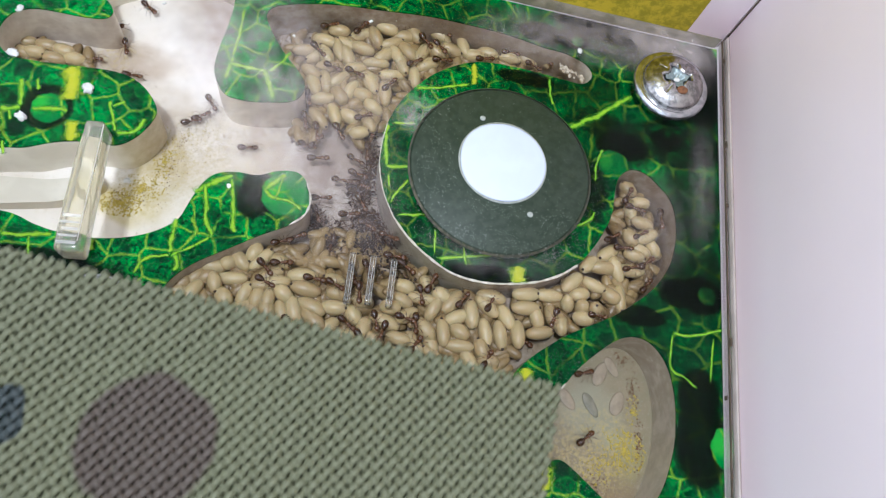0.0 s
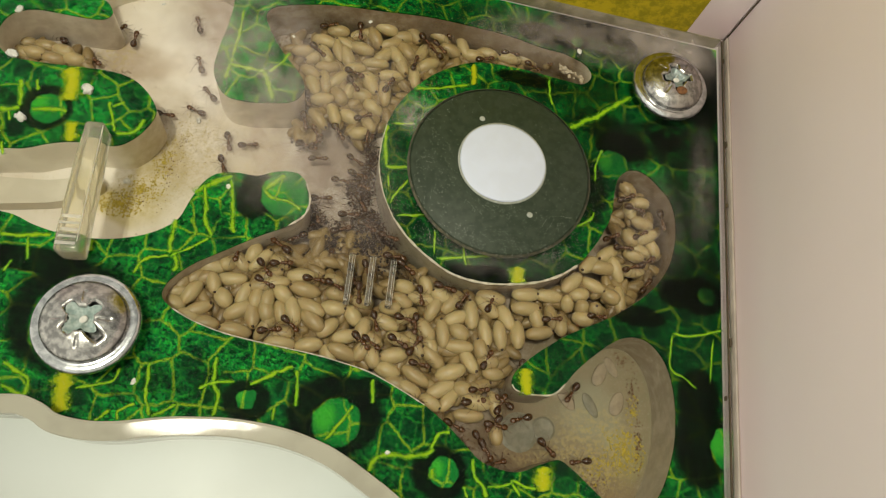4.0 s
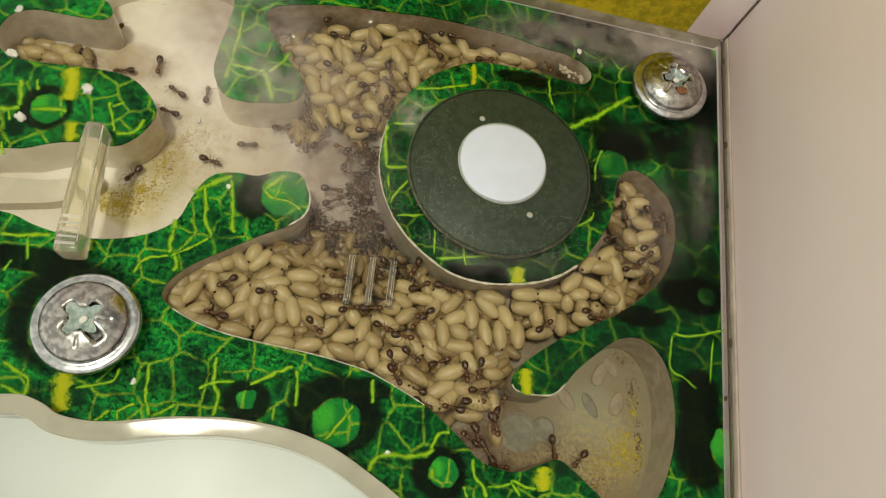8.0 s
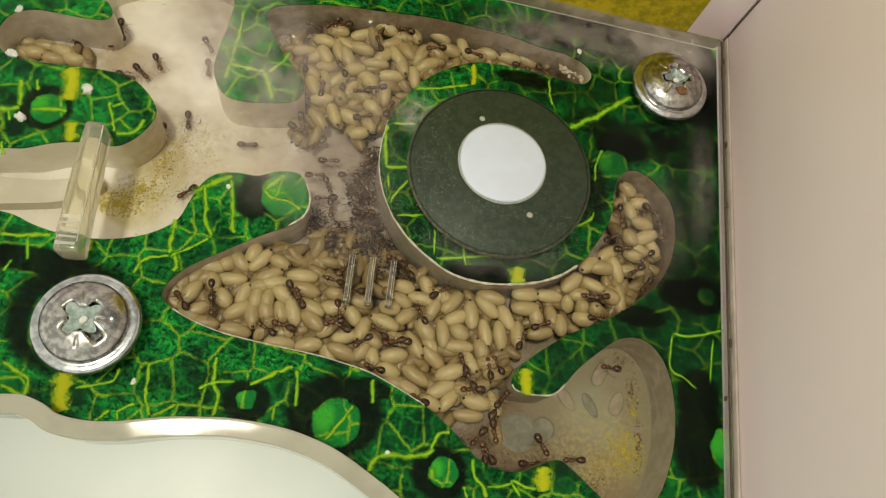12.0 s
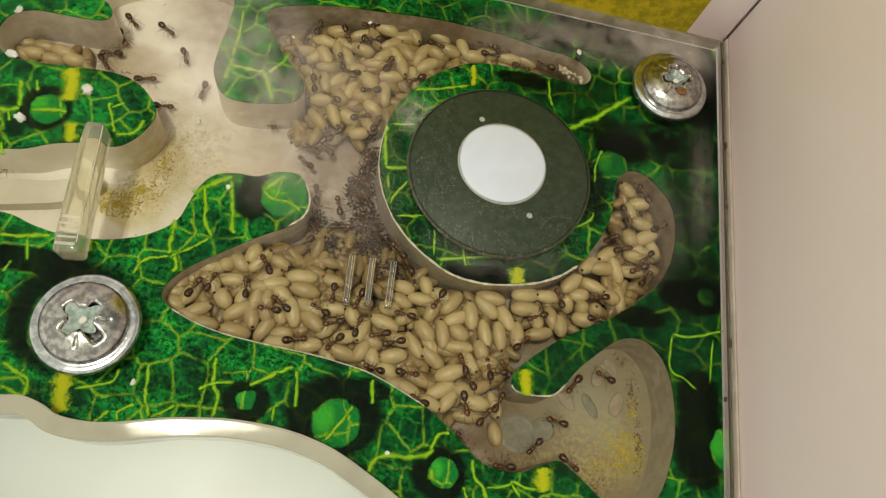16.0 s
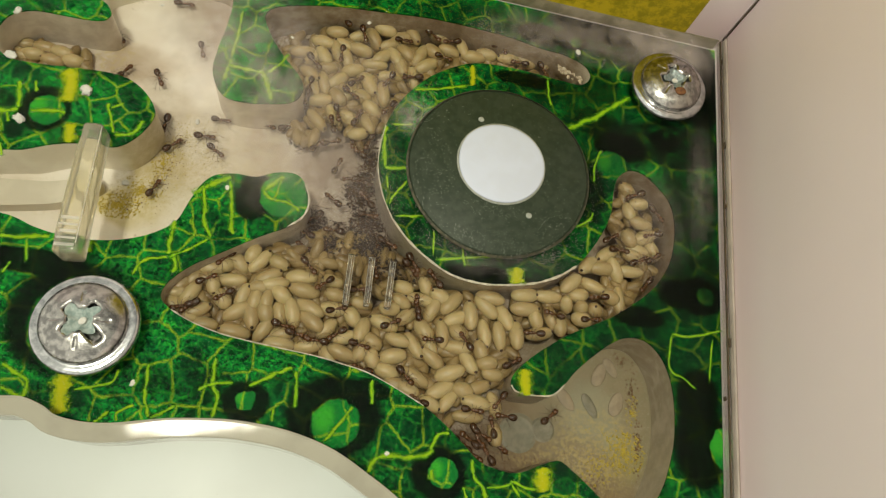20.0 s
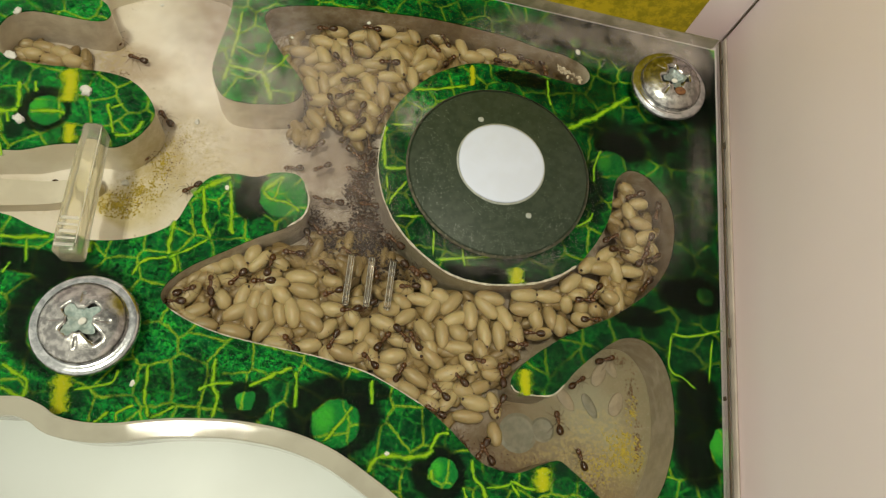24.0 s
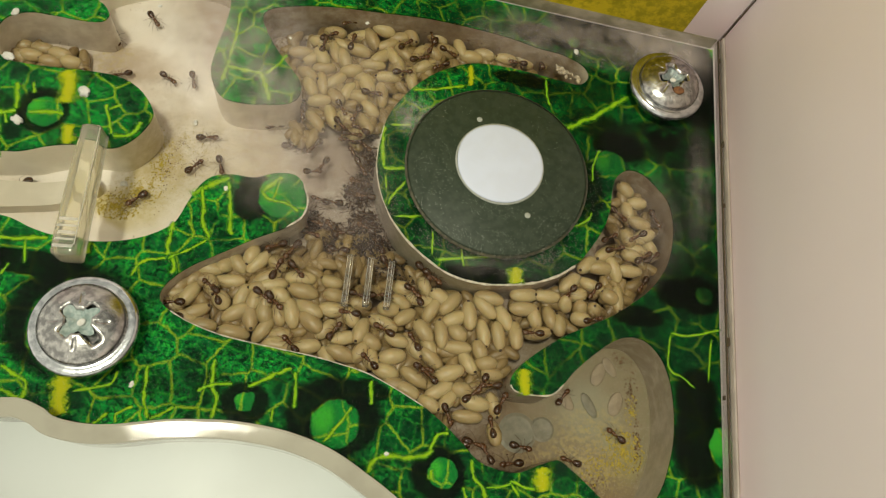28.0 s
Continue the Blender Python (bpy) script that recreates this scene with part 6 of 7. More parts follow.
    ant_walks(12, [(0, -42.1, 27.6, -5.2, -32), (1, -41.3, 34.1, -5.2, 106), (2, -30.0, 15.9, -5.2, -50), (3, -30.3, 15.7, -5.2, -36), (6, -41.3, 34.1, -5.2, 106), (7, -43.3, 33.3, -5.2, 106), (8, -43.3, 33.3, -5.2, 106), (9, -43.3, 33.3, -5.2, 106), (10, -43.3, 33.3, -5.2, 106), (11, -43.3, 33.3, -5.2, 106), (12, -32.7, 20.5, -5.2, -76), (14.5, -32.4, 19.1, -5.2, 79), (15, -37.2, 20.5, -5.2, -10), (16, -32.5, 17.2, -5.2, 88), (17, -32.3, 18.0, -5.2, -50), (18, -32.3, 6.4, -5.2, -10), (19, -31.5, 6.6, -5.2, -49), (20, -28.7, 9.4, -5.2, -31), (21, -26.0, 10.1, -5.2, 36), (24, -36.1, 7.5, -5.2, 75), (25, -34.8, 8.6, -5.2, 79), (26, -33.1, 3.3, -5.2, -49), (27, -26.3, 8.9, -5.2, 77), (28, -27.6, 7.7, -5.2, -67)])
    ant_walks(13, [(0, 12.8, -15.3, -5.2, -63), (1, 13.4, -15.2, -5.2, -53), (2, 8.4, -18.4, -1.9, -73), (3, 8.4, -18.4, -1.9, -73), (6, 6.0, -20.2, -1.9, -30), (7, 6.0, -20.2, -1.9, -30), (8, 6.0, -20.2, -1.9, -30), (9, 6.0, -20.2, -1.9, -30), (10, 6.0, -20.2, -1.9, -30), (11, 6.0, -20.2, -1.9, -30), (12, 10.8, -8.3, -1.9, 71), (14.5, 8.4, -18.4, -1.9, -73), (15, 8.4, -18.4, -1.9, -73), (16, 10.9, -8.6, -1.9, 48), (17, 8.4, -18.4, -1.9, -73), (18, 8.4, -18.4, -1.9, -73), (19, 8.4, -18.4, -1.9, -73), (20, 10.1, -11.1, -1.9, 33), (21, 8.4, -18.4, -1.9, -73), (24, 10.6, -8.9, -1.9, 10), (25, 8.4, -18.4, -1.9, -73), (26, 10.6, -17.7, -5.2, 27), (27, 16.2, -14.7, -5.2, 64), (28, 17.4, -13.3, -5.2, 55)])
    ant_walks(14, [(0, 8.4, -18.4, -1.9, -73), (1, 6.0, -20.2, -1.9, -30), (2, 6.0, -20.2, -1.9, -30), (3, 10.9, -9.0, -1.9, 66), (6, 8.4, -18.4, -1.9, -73), (7, 8.4, -18.4, -1.9, -73), (8, 8.4, -18.4, -1.9, -73), (9, 8.4, -18.4, -1.9, -73), (10, 8.4, -18.4, -1.9, -73), (11, 8.4, -18.4, -1.9, -73), (12, 8.4, -18.4, -1.9, -73), (14.5, 6.8, -19.7, -1.9, -62), (15, 6.8, -19.7, -1.9, -62), (16, 9.2, -11.9, -1.9, -53), (17, 6.8, -19.7, -1.9, -62), (18, 6.8, -19.7, -1.9, -62), (19, 6.8, -19.7, -1.9, -62), (20, 6.8, -19.7, -1.9, -62), (21, 6.8, -19.7, -1.9, -62), (24, 9.8, -11.1, -1.9, 38), (25, 6.8, -19.7, -1.9, -62), (26, 6.8, -19.7, -1.9, -62), (27, 6.8, -19.7, -1.9, -62), (28, 8.4, -18.4, -1.9, -73)])
    ant_walks(15, [(0, 8.1, -21.3, -1.9, -51), (1, 8.1, -21.3, -1.9, -51), (2, 8.1, -21.3, -1.9, -51), (3, 19.7, -10.2, -5.2, 19), (6, 15.2, -15.7, -5.2, -10), (7, 15.5, -16.4, -5.2, 64), (8, 16.5, -19.5, -5.2, -75), (9, 15.8, -20.4, -5.2, 64), (10, 13.9, -20.9, -5.2, -11), (11, 14.9, -20.1, -5.2, -11), (12, 15.2, -19.4, -5.2, -52), (14.5, 14.9, -16.0, -5.2, -10), (15, 20.7, -9.3, -5.2, -10), (16, 18.4, -11.8, -5.2, 55), (17, 20.1, -11.9, -5.2, -10), (18, 6.0, -20.2, -1.9, -30), (19, 6.0, -20.2, -1.9, -30), (20, 6.0, -20.2, -1.9, -30), (21, 6.0, -20.2, -1.9, -30), (24, 8.9, -12.6, -1.9, -74), (25, 6.0, -20.2, -1.9, -30), (26, 8.4, -18.4, -1.9, -73), (27, 8.4, -18.4, -1.9, -73), (28, 9.3, -15.7, -1.9, 66)])
    ant_walks(16, [(0, 19.7, -10.2, -5.2, 19), (1, 15.7, -14.9, -5.2, 28), (2, 14.1, -15.8, -5.2, 28), (3, 11.7, -17.2, -1.9, -85), (6, 8.4, -18.4, -1.9, -73), (7, 8.4, -18.4, -1.9, -73), (8, 8.4, -18.4, -1.9, -73), (9, 8.4, -18.4, -1.9, -73), (10, 19.6, -16.7, -5.2, -53), (11, 27.5, -15.9, -5.2, 26), (12, 22.8, -9.0, -5.2, -0), (14.5, 25.5, -14.4, -5.2, -10), (15, 25.2, -12.2, -5.2, -10), (16, 22.2, -10.1, -5.2, -21), (17, 27.4, -8.2, -5.2, -55), (18, 21.9, -8.1, -5.2, 28), (19, 29.0, -14.9, -5.2, -10), (20, 8.4, -18.4, -1.9, -73), (21, 20.9, -20.6, -5.2, -53), (24, 19.9, -20.0, -5.2, -64), (25, 19.9, -19.8, -5.2, 26), (26, 19.2, -20.9, -5.2, 26), (27, 18.9, -20.9, -5.2, 26), (28, 18.6, -20.5, -5.2, -11)])
    ant_walks(17, [(0, 20.3, -17.7, -5.2, 44), (1, 20.6, -18.4, -5.2, -10), (2, 20.8, -18.4, -5.2, -53), (3, 20.2, -18.7, -5.2, -1), (6, 19.6, -20.5, -5.2, -11), (7, 19.6, -20.5, -5.2, -11), (8, 19.6, -20.3, -5.2, 53), (9, 19.3, -20.4, -5.2, -11), (10, 19.4, -20.7, -5.2, -11), (11, 19.3, -20.6, -5.2, -11), (12, 18.9, -20.4, -5.2, 8), (14.5, 18.2, -16.9, -5.2, -10), (15, 17.9, -16.8, -5.2, -10), (16, 16.6, -16.3, -5.2, -10), (17, 17.1, -16.9, -5.2, 27), (18, 15.6, -15.7, -5.2, -10), (19, 15.0, -16.7, -5.2, -53), (20, 15.9, -15.8, -5.2, 46), (21, 17.5, -14.9, -5.2, -53), (24, 22.4, -8.0, -5.2, 24), (25, 27.7, -10.4, -5.2, -10), (26, 28.4, -13.2, -5.2, 27), (27, 26.5, -17.7, -5.2, -54), (28, 23.9, -16.8, -5.2, -31)])
    ant_walks(18, [(0, 9.3, -15.7, -1.9, 66), (1, 6.8, -19.7, -1.9, -62), (2, 6.8, -19.7, -1.9, -62), (3, 9.3, -15.7, -1.9, 66), (6, 6.8, -19.7, -1.9, -62), (7, 6.8, -19.7, -1.9, -62), (8, 6.8, -19.7, -1.9, -62), (9, 6.8, -19.7, -1.9, -62), (10, 6.8, -19.7, -1.9, -62), (11, 6.8, -19.7, -1.9, -62), (12, 9.2, -15.4, -1.9, 56), (14.5, 11.3, -16.8, -1.9, -52), (15, 11.3, -17.0, -1.9, -10), (16, 14.2, -19.6, -5.2, 50), (17, 14.5, -19.5, -5.2, -52), (18, 14.2, -17.9, -5.2, 27), (19, 10.9, -17.0, -1.9, -10), (20, 9.7, -17.2, -1.9, -1), (21, 10.8, -17.2, -1.9, 28), (24, 19.0, -11.3, -5.2, 41), (25, 21.4, -8.7, -5.2, -10), (26, 26.4, -17.7, -5.2, -54), (27, 27.2, -22.4, -5.2, 61), (28, 8.1, -21.3, -1.9, -51)])
    ant_walks(19, [(0, 11.9, -7.7, -5.2, -26), (1, 8.4, -18.4, -1.9, -73), (2, 8.1, -21.3, -1.9, -51), (3, 8.1, -21.3, -1.9, -51), (6, 8.1, -21.3, -1.9, -51), (7, 8.1, -21.3, -1.9, -51), (8, 8.1, -21.3, -1.9, -51), (9, 8.1, -21.3, -1.9, -51), (10, 11.0, -21.3, -5.2, -11), (11, 10.8, -22.2, -5.2, 65), (12, 14.0, -21.5, -5.2, 8), (14.5, 11.3, -21.3, -5.2, -52), (15, 12.2, -21.5, -5.2, -11), (16, 10.8, -22.2, -5.2, 4), (17, 10.9, -22.2, -5.2, -11), (18, 11.8, -21.4, -5.2, 27), (19, 11.9, -22.0, -5.2, 64), (20, 8.1, -21.3, -1.9, -51), (21, 8.1, -21.3, -1.9, -51), (24, 8.1, -21.3, -1.9, -51), (25, 8.1, -21.3, -1.9, -51), (26, 8.1, -21.3, -1.9, -51), (27, 8.1, -21.3, -1.9, -51), (28, 12.9, -19.8, -5.2, -6)])
    ant_walks(20, [(0, 15.3, -16.5, -5.2, -53), (1, 15.4, -16.9, -5.2, -53), (2, 15.8, -16.4, -5.2, 64), (3, 15.8, -19.6, -5.2, -41), (6, 8.1, -21.3, -1.9, -51), (7, 8.1, -21.3, -1.9, -51), (8, 8.1, -21.3, -1.9, -51), (9, 8.1, -21.3, -1.9, -51), (10, 8.1, -21.3, -1.9, -51), (11, 8.1, -21.3, -1.9, -51), (12, 8.1, -21.3, -1.9, -51), (14.5, 8.1, -21.3, -1.9, -51), (15, 8.1, -21.3, -1.9, -51), (16, 18.6, -20.8, -5.2, -31), (17, 8.1, -21.3, -1.9, -51), (18, 8.1, -21.3, -1.9, -51), (19, 8.1, -21.3, -1.9, -51), (20, 8.1, -21.3, -1.9, -51), (21, 8.1, -21.3, -1.9, -51), (24, 16.9, -16.3, -5.2, -75), (25, 17.9, -16.9, -5.2, 64), (26, 15.6, -20.9, -5.2, 26), (27, 11.8, -21.7, -5.2, 27), (28, 11.7, -21.8, -5.2, 13)])
    ant_walks(21, [(0, -25.2, 10.5, -5.2, 13), (3, -25.3, 11.0, -5.2, 13), (8, -25.3, 11.0, -5.2, 13), (12, -25.3, 11.0, -5.2, 13), (16, -23.6, 14.3, -5.2, -10), (20, -23.6, 14.3, -5.2, -10), (24, -21.7, 15.5, -5.2, 8), (28, -22.6, 14.6, -5.2, 25)])
    ant_walks(22, [(0, -24.4, 14.6, -5.2, 2), (3, -18.1, 11.8, -4.0, -10), (8, -21.9, 14.3, -5.2, 14), (12, -19.4, 13.1, -2.8, -21), (16, -21.8, 15.6, -5.2, 25), (20, -20.9, 15.0, -5.2, 36), (24, -20.0, 14.0, -5.2, -51), (28, -19.6, 12.4, -5.2, 13)])
    ant_walks(23, [(0, -19.4, 25.1, -2.8, -38), (3, -19.4, 25.1, -2.8, -38), (8, -17.0, 23.0, -2.8, -21), (12, -20.7, 22.9, -2.8, -78), (16, -21.7, 24.0, -2.8, -52), (20, -19.4, 23.5, -2.8, -43), (24, -23.7, 31.2, -5.2, 16), (28, -23.7, 31.2, -5.2, 16)])
    ant_walks(24, [(0, -20.2, 31.3, -2.8, 10), (3, -20.2, 31.3, -2.8, 10), (8, -18.6, 30.8, -2.8, 44), (12, -18.5, 29.9, -2.8, 49), (16, -16.6, 31.9, -2.8, 16), (20, -17.2, 31.0, -2.8, -33), (24, -19.0, 29.0, -2.8, 9), (28, -18.1, 28.2, -2.8, 38)])
    ant_walks(25, [(0, -18.7, 29.4, -2.8, 27), (3, -18.7, 29.4, -2.8, 27), (8, -17.1, 28.0, -2.8, -3), (12, -20.9, 28.8, -2.8, -21), (16, -20.1, 29.0, -2.8, 85), (20, -16.3, 25.5, -2.8, -88), (24, -16.3, 24.5, -2.8, -43), (28, -18.6, 26.7, -2.8, -95)])
    ant_walks(26, [(0, -14.7, 30.2, -2.8, 58), (3, -14.7, 30.2, -2.8, 58), (8, -14.1, 26.0, -2.8, 75), (12, -17.3, 29.8, -2.8, 27), (16, -16.3, 28.6, -2.8, -62), (20, -14.0, 29.3, -2.8, -67), (24, -15.2, 26.6, -2.8, -71), (28, -15.1, 28.1, -2.8, 84)])
    ant_walks(27, [(0, -9.6, 22.4, -2.8, 56), (3, -9.6, 22.4, -2.8, 56), (8, -9.9, 22.4, -2.8, -53), (12, -11.3, 21.4, -2.8, -160), (16, -12.0, 21.0, -2.8, 14), (20, -9.1, 18.9, -2.8, 56), (24, -9.6, 17.9, -2.8, 65), (28, -7.8, 25.0, -2.8, 15)])
    ant_walks(28, [(0, -6.9, 26.6, -2.8, 37), (3, -6.9, 26.6, -2.8, 37), (8, -10.0, 24.4, -2.8, -63), (12, -12.1, 28.4, -2.8, -63), (16, -14.3, 27.8, -2.8, 76), (20, -8.6, 29.8, -2.8, 3), (24, -13.3, 30.6, -2.8, 3), (28, -16.0, 30.9, -2.8, 27)])
    ant_walks(29, [(0, -14.6, 13.8, -2.8, -52), (3, -14.6, 13.8, -2.8, -52), (8, -12.1, 16.9, -2.8, 14), (12, -12.0, 16.9, -2.8, 25), (16, -12.3, 16.9, -2.8, 25), (20, -12.7, 16.8, -2.8, 74), (24, -12.5, 15.6, -2.8, 56), (28, -12.0, 15.3, -2.8, -21)])
    ant_walks(30, [(0, -17.2, 12.7, -4.0, 61), (3, -17.2, 12.7, -4.0, 61), (8, -16.9, 12.8, -4.0, 56), (12, -15.0, 10.4, -4.0, 13), (16, -16.0, 12.1, -4.0, -32), (20, -12.4, 13.4, -4.0, -62), (24, -12.1, 12.2, -4.0, -32), (28, -13.2, 14.0, -4.0, 2)])
    ant_walks(31, [(0, -13.1, 8.0, -4.0, 1), (3, -13.1, 8.0, -4.0, 1), (8, -14.0, 12.5, -4.0, -10), (12, -14.6, 6.9, -4.0, -61), (16, -17.7, 11.6, -4.0, -21), (20, -16.8, 12.4, -4.0, 51), (24, -19.3, 9.2, -5.2, 13), (28, -16.4, 8.8, -4.0, 13)])
    ant_walks(32, [(0, -11.9, 11.1, -4.0, -21), (3, -11.9, 11.1, -4.0, -21), (8, -12.9, 12.7, -4.0, 56), (12, -10.8, 8.5, -4.0, -32), (16, -11.2, 8.8, -4.0, 24), (20, -12.2, 8.6, -4.0, 13), (24, -15.0, 5.2, -4.0, -10), (28, -15.0, 5.2, -4.0, -10)])
    ant_walks(33, [(0, -11.2, 9.2, -4.0, -10), (3, -11.2, 9.2, -4.0, -10), (8, -11.5, 12.8, -4.0, 65), (12, -11.0, 10.0, -4.0, 35), (16, -10.8, 10.9, -4.0, 82), (20, -11.9, 12.7, -4.0, -32), (24, -10.5, 11.0, -4.0, -71), (28, -10.8, 10.5, -4.0, -52)])
    ant_walks(34, [(0, -10.6, 7.8, -4.0, -10), (3, -10.6, 7.8, -4.0, -10), (8, -13.0, 10.8, -4.0, 74), (12, -12.3, 9.0, -4.0, 13), (16, -15.0, 13.7, -2.8, 56), (20, -15.6, 15.2, -2.8, -70), (24, -13.3, 14.4, -4.0, 46), (28, -12.6, 14.3, -2.8, 2)])
    ant_walks(35, [(0, -11.3, 3.8, -4.0, 12), (3, -11.3, 3.8, -4.0, 12), (8, -12.3, 9.4, -4.0, -10), (12, -9.4, 6.9, -4.0, -52), (16, -10.8, 8.5, -4.0, -21), (20, -10.8, 8.5, -4.0, -10), (24, -11.7, 9.9, -4.0, -10), (28, -12.1, 12.2, -4.0, -52)])
    ant_walks(36, [(0, -17.1, 23.0, -2.8, -15), (3, -17.1, 23.0, -2.8, -15), (8, -12.9, 20.1, -2.8, 57), (12, -15.4, 19.5, -2.8, -88), (16, -16.6, 18.8, -2.8, -15), (20, -15.2, 16.6, -2.8, -70), (24, -15.5, 16.5, -2.8, -52), (28, -14.2, 15.2, -2.8, -42)])
    ant_walks(37, [(0, -14.2, 22.9, -2.8, -15), (3, -14.2, 22.9, -2.8, -15), (8, -12.1, 21.6, -2.8, 14), (12, -16.1, 23.3, -2.8, -53), (16, -16.3, 24.5, -2.8, -71), (20, -14.0, 19.9, -2.8, -32), (24, -14.7, 19.7, -2.8, 37), (28, -11.2, 20.8, -2.8, 2)])
    ant_walks(38, [(0, -10.7, 14.2, -4.0, 83), (3, -10.7, 14.2, -4.0, 83), (8, -9.1, 18.9, -2.8, 74), (12, -9.1, 18.9, -2.8, 74), (16, -10.2, 25.7, -2.8, 74), (20, -9.8, 23.1, -2.8, 65), (24, -12.5, 17.7, -2.8, 74), (28, -12.8, 17.2, -2.8, 74)])
    ant_walks(39, [(0, -19.3, 17.7, -2.8, -70), (3, -19.3, 17.7, -2.8, -70), (8, -19.0, 16.5, -2.8, -61), (12, -17.9, 19.7, -2.8, -87), (16, -19.5, 21.9, -2.8, -70), (20, -19.4, 19.8, -2.8, 85), (24, -16.1, 18.0, -2.8, -61), (28, -14.6, 17.6, -2.8, -52)])
    ant_walks(40, [(0, -17.3, 13.2, -2.8, -70), (3, -17.3, 13.2, -2.8, -70), (8, -18.3, 14.6, -2.8, -52), (12, -17.1, 12.3, -4.0, 51), (16, -16.8, 12.4, -4.0, 56), (20, -15.2, 13.2, -4.0, 25), (24, -17.1, 12.1, -4.0, 46), (28, -17.1, 12.1, -4.0, 56)])
    ant_walks(41, [(0, -19.0, 14.4, -2.8, -70), (3, -19.0, 14.4, -2.8, -70), (8, -20.2, 15.2, -5.2, 47), (12, -19.3, 14.3, -2.8, -69), (16, -19.1, 20.3, -2.8, -70), (20, -19.4, 18.1, -2.8, 85), (24, -19.5, 18.5, -2.8, -42), (28, -19.3, 16.0, -2.8, -74)])
    ant_walks(42, [(0, -10.8, 12.5, -4.0, -80), (3, -10.8, 12.5, -4.0, -80), (8, -11.3, 15.0, -2.8, 13), (12, -10.6, 11.4, -4.0, 55), (16, -10.3, 16.5, -2.8, 74), (20, -10.7, 14.2, -4.0, 74), (24, -10.7, 14.2, -4.0, -71), (28, -11.0, 13.7, -4.0, -32)])
    ant_walks(43, [(0, -12.0, 16.9, -2.8, 31), (3, -12.0, 16.9, -2.8, 31), (8, -9.9, 19.6, -2.8, 74), (12, -13.0, 20.5, -2.8, 14), (16, -14.9, 23.1, -2.8, 3), (20, -13.7, 22.1, -2.8, 47), (24, -14.4, 21.9, -2.8, 14), (28, -8.1, 29.5, -2.8, 48)])
    ant_walks(44, [(0, -9.3, 32.2, -2.8, 3), (3, -9.3, 32.2, -2.8, 3), (8, -7.8, 32.1, -2.8, -9), (12, -11.8, 30.8, -2.8, 58), (16, -13.7, 31.1, -2.8, 16), (20, -9.8, 32.5, -2.8, -33), (24, -9.3, 32.0, -2.8, 3), (28, -4.9, 31.6, -2.8, -73)])
    ant_walks(45, [(0, -3.5, 32.6, -2.8, -55), (3, -3.5, 32.6, -2.8, -55), (8, -4.7, 32.8, -2.8, -55), (12, -4.4, 33.4, -2.8, -9), (16, -4.4, 30.2, -2.8, -9), (20, -3.0, 28.5, -2.8, -9), (24, -2.2, 28.3, -2.8, 56), (28, -3.2, 27.1, -2.8, 37)])
    ant_walks(46, [(0, -3.3, 27.8, -2.8, 9), (3, -3.3, 27.8, -2.8, 9), (8, -4.6, 29.0, -2.8, -39), (12, -4.6, 29.5, -2.8, 15), (16, -6.5, 24.0, -2.8, 36), (20, -6.9, 24.3, -2.8, 14), (24, -10.2, 25.9, -2.8, 9), (28, -5.9, 27.7, -2.8, 26)])
    ant_walks(47, [(0, -3.9, 29.7, -2.8, -39), (3, -3.9, 29.7, -2.8, -39), (8, -1.9, 32.1, -2.8, 3), (12, -0.8, 32.9, -2.8, -9), (16, -0.4, 33.0, -2.8, 3), (20, -2.5, 31.3, -2.8, 15), (24, -3.3, 31.3, -2.8, -55), (28, -2.3, 29.6, -2.8, -21)])
    ant_walks(48, [(0, -0.4, 33.0, -2.8, -9), (3, -0.4, 33.0, -2.8, -9), (8, 0.0, 32.7, -2.8, -9), (12, 0.8, 30.0, -2.8, -9), (16, 3.1, 30.6, -2.8, 3), (20, 2.5, 32.4, -2.8, -9), (24, 4.1, 32.1, -2.8, -21), (28, 4.0, 32.5, -2.8, -21)])
    ant_walks(49, [(0, 2.0, 32.7, -2.8, -15), (3, 2.0, 32.7, -2.8, -15), (8, 2.5, 32.4, -2.8, -21), (12, 2.4, 32.8, -2.8, -15), (16, 2.1, 32.2, -2.8, -9), (20, -0.3, 32.5, -2.8, 3), (24, 0.0, 32.7, -2.8, -9), (28, -2.0, 33.1, -2.8, 3)])
    ant_walks(50, [(0, 5.8, 31.3, -2.8, 3), (3, 5.8, 31.3, -2.8, 3), (8, 5.7, 32.3, -2.8, -9), (12, 7.5, 29.6, -2.8, -9), (16, 7.5, 29.6, -2.8, -9), (20, 7.1, 30.3, -2.8, 3), (24, 8.2, 31.0, -2.8, -9), (28, 7.1, 30.3, -2.8, 3)])
    ant_walks(51, [(0, 9.1, 30.0, -2.8, -21), (3, 9.1, 30.0, -2.8, -21), (8, 7.7, 32.3, -2.8, 15), (12, 7.3, 32.2, -2.8, -9), (16, 6.8, 33.2, -2.8, -21), (20, 6.8, 33.0, -2.8, -56), (24, 6.1, 32.4, -2.8, -21), (28, 6.5, 32.5, -2.8, -9)])
    ant_walks(52, [(0, 10.6, 31.6, -2.8, -34), (3, 10.6, 31.6, -2.8, -34), (8, 11.0, 30.8, -2.8, -57), (12, 10.7, 29.5, -2.8, -34), (16, 10.6, 31.0, -2.8, -21), (20, 10.7, 29.8, -2.8, -57), (24, 10.7, 30.3, -2.8, -67), (28, 10.2, 31.5, -2.8, -67)])
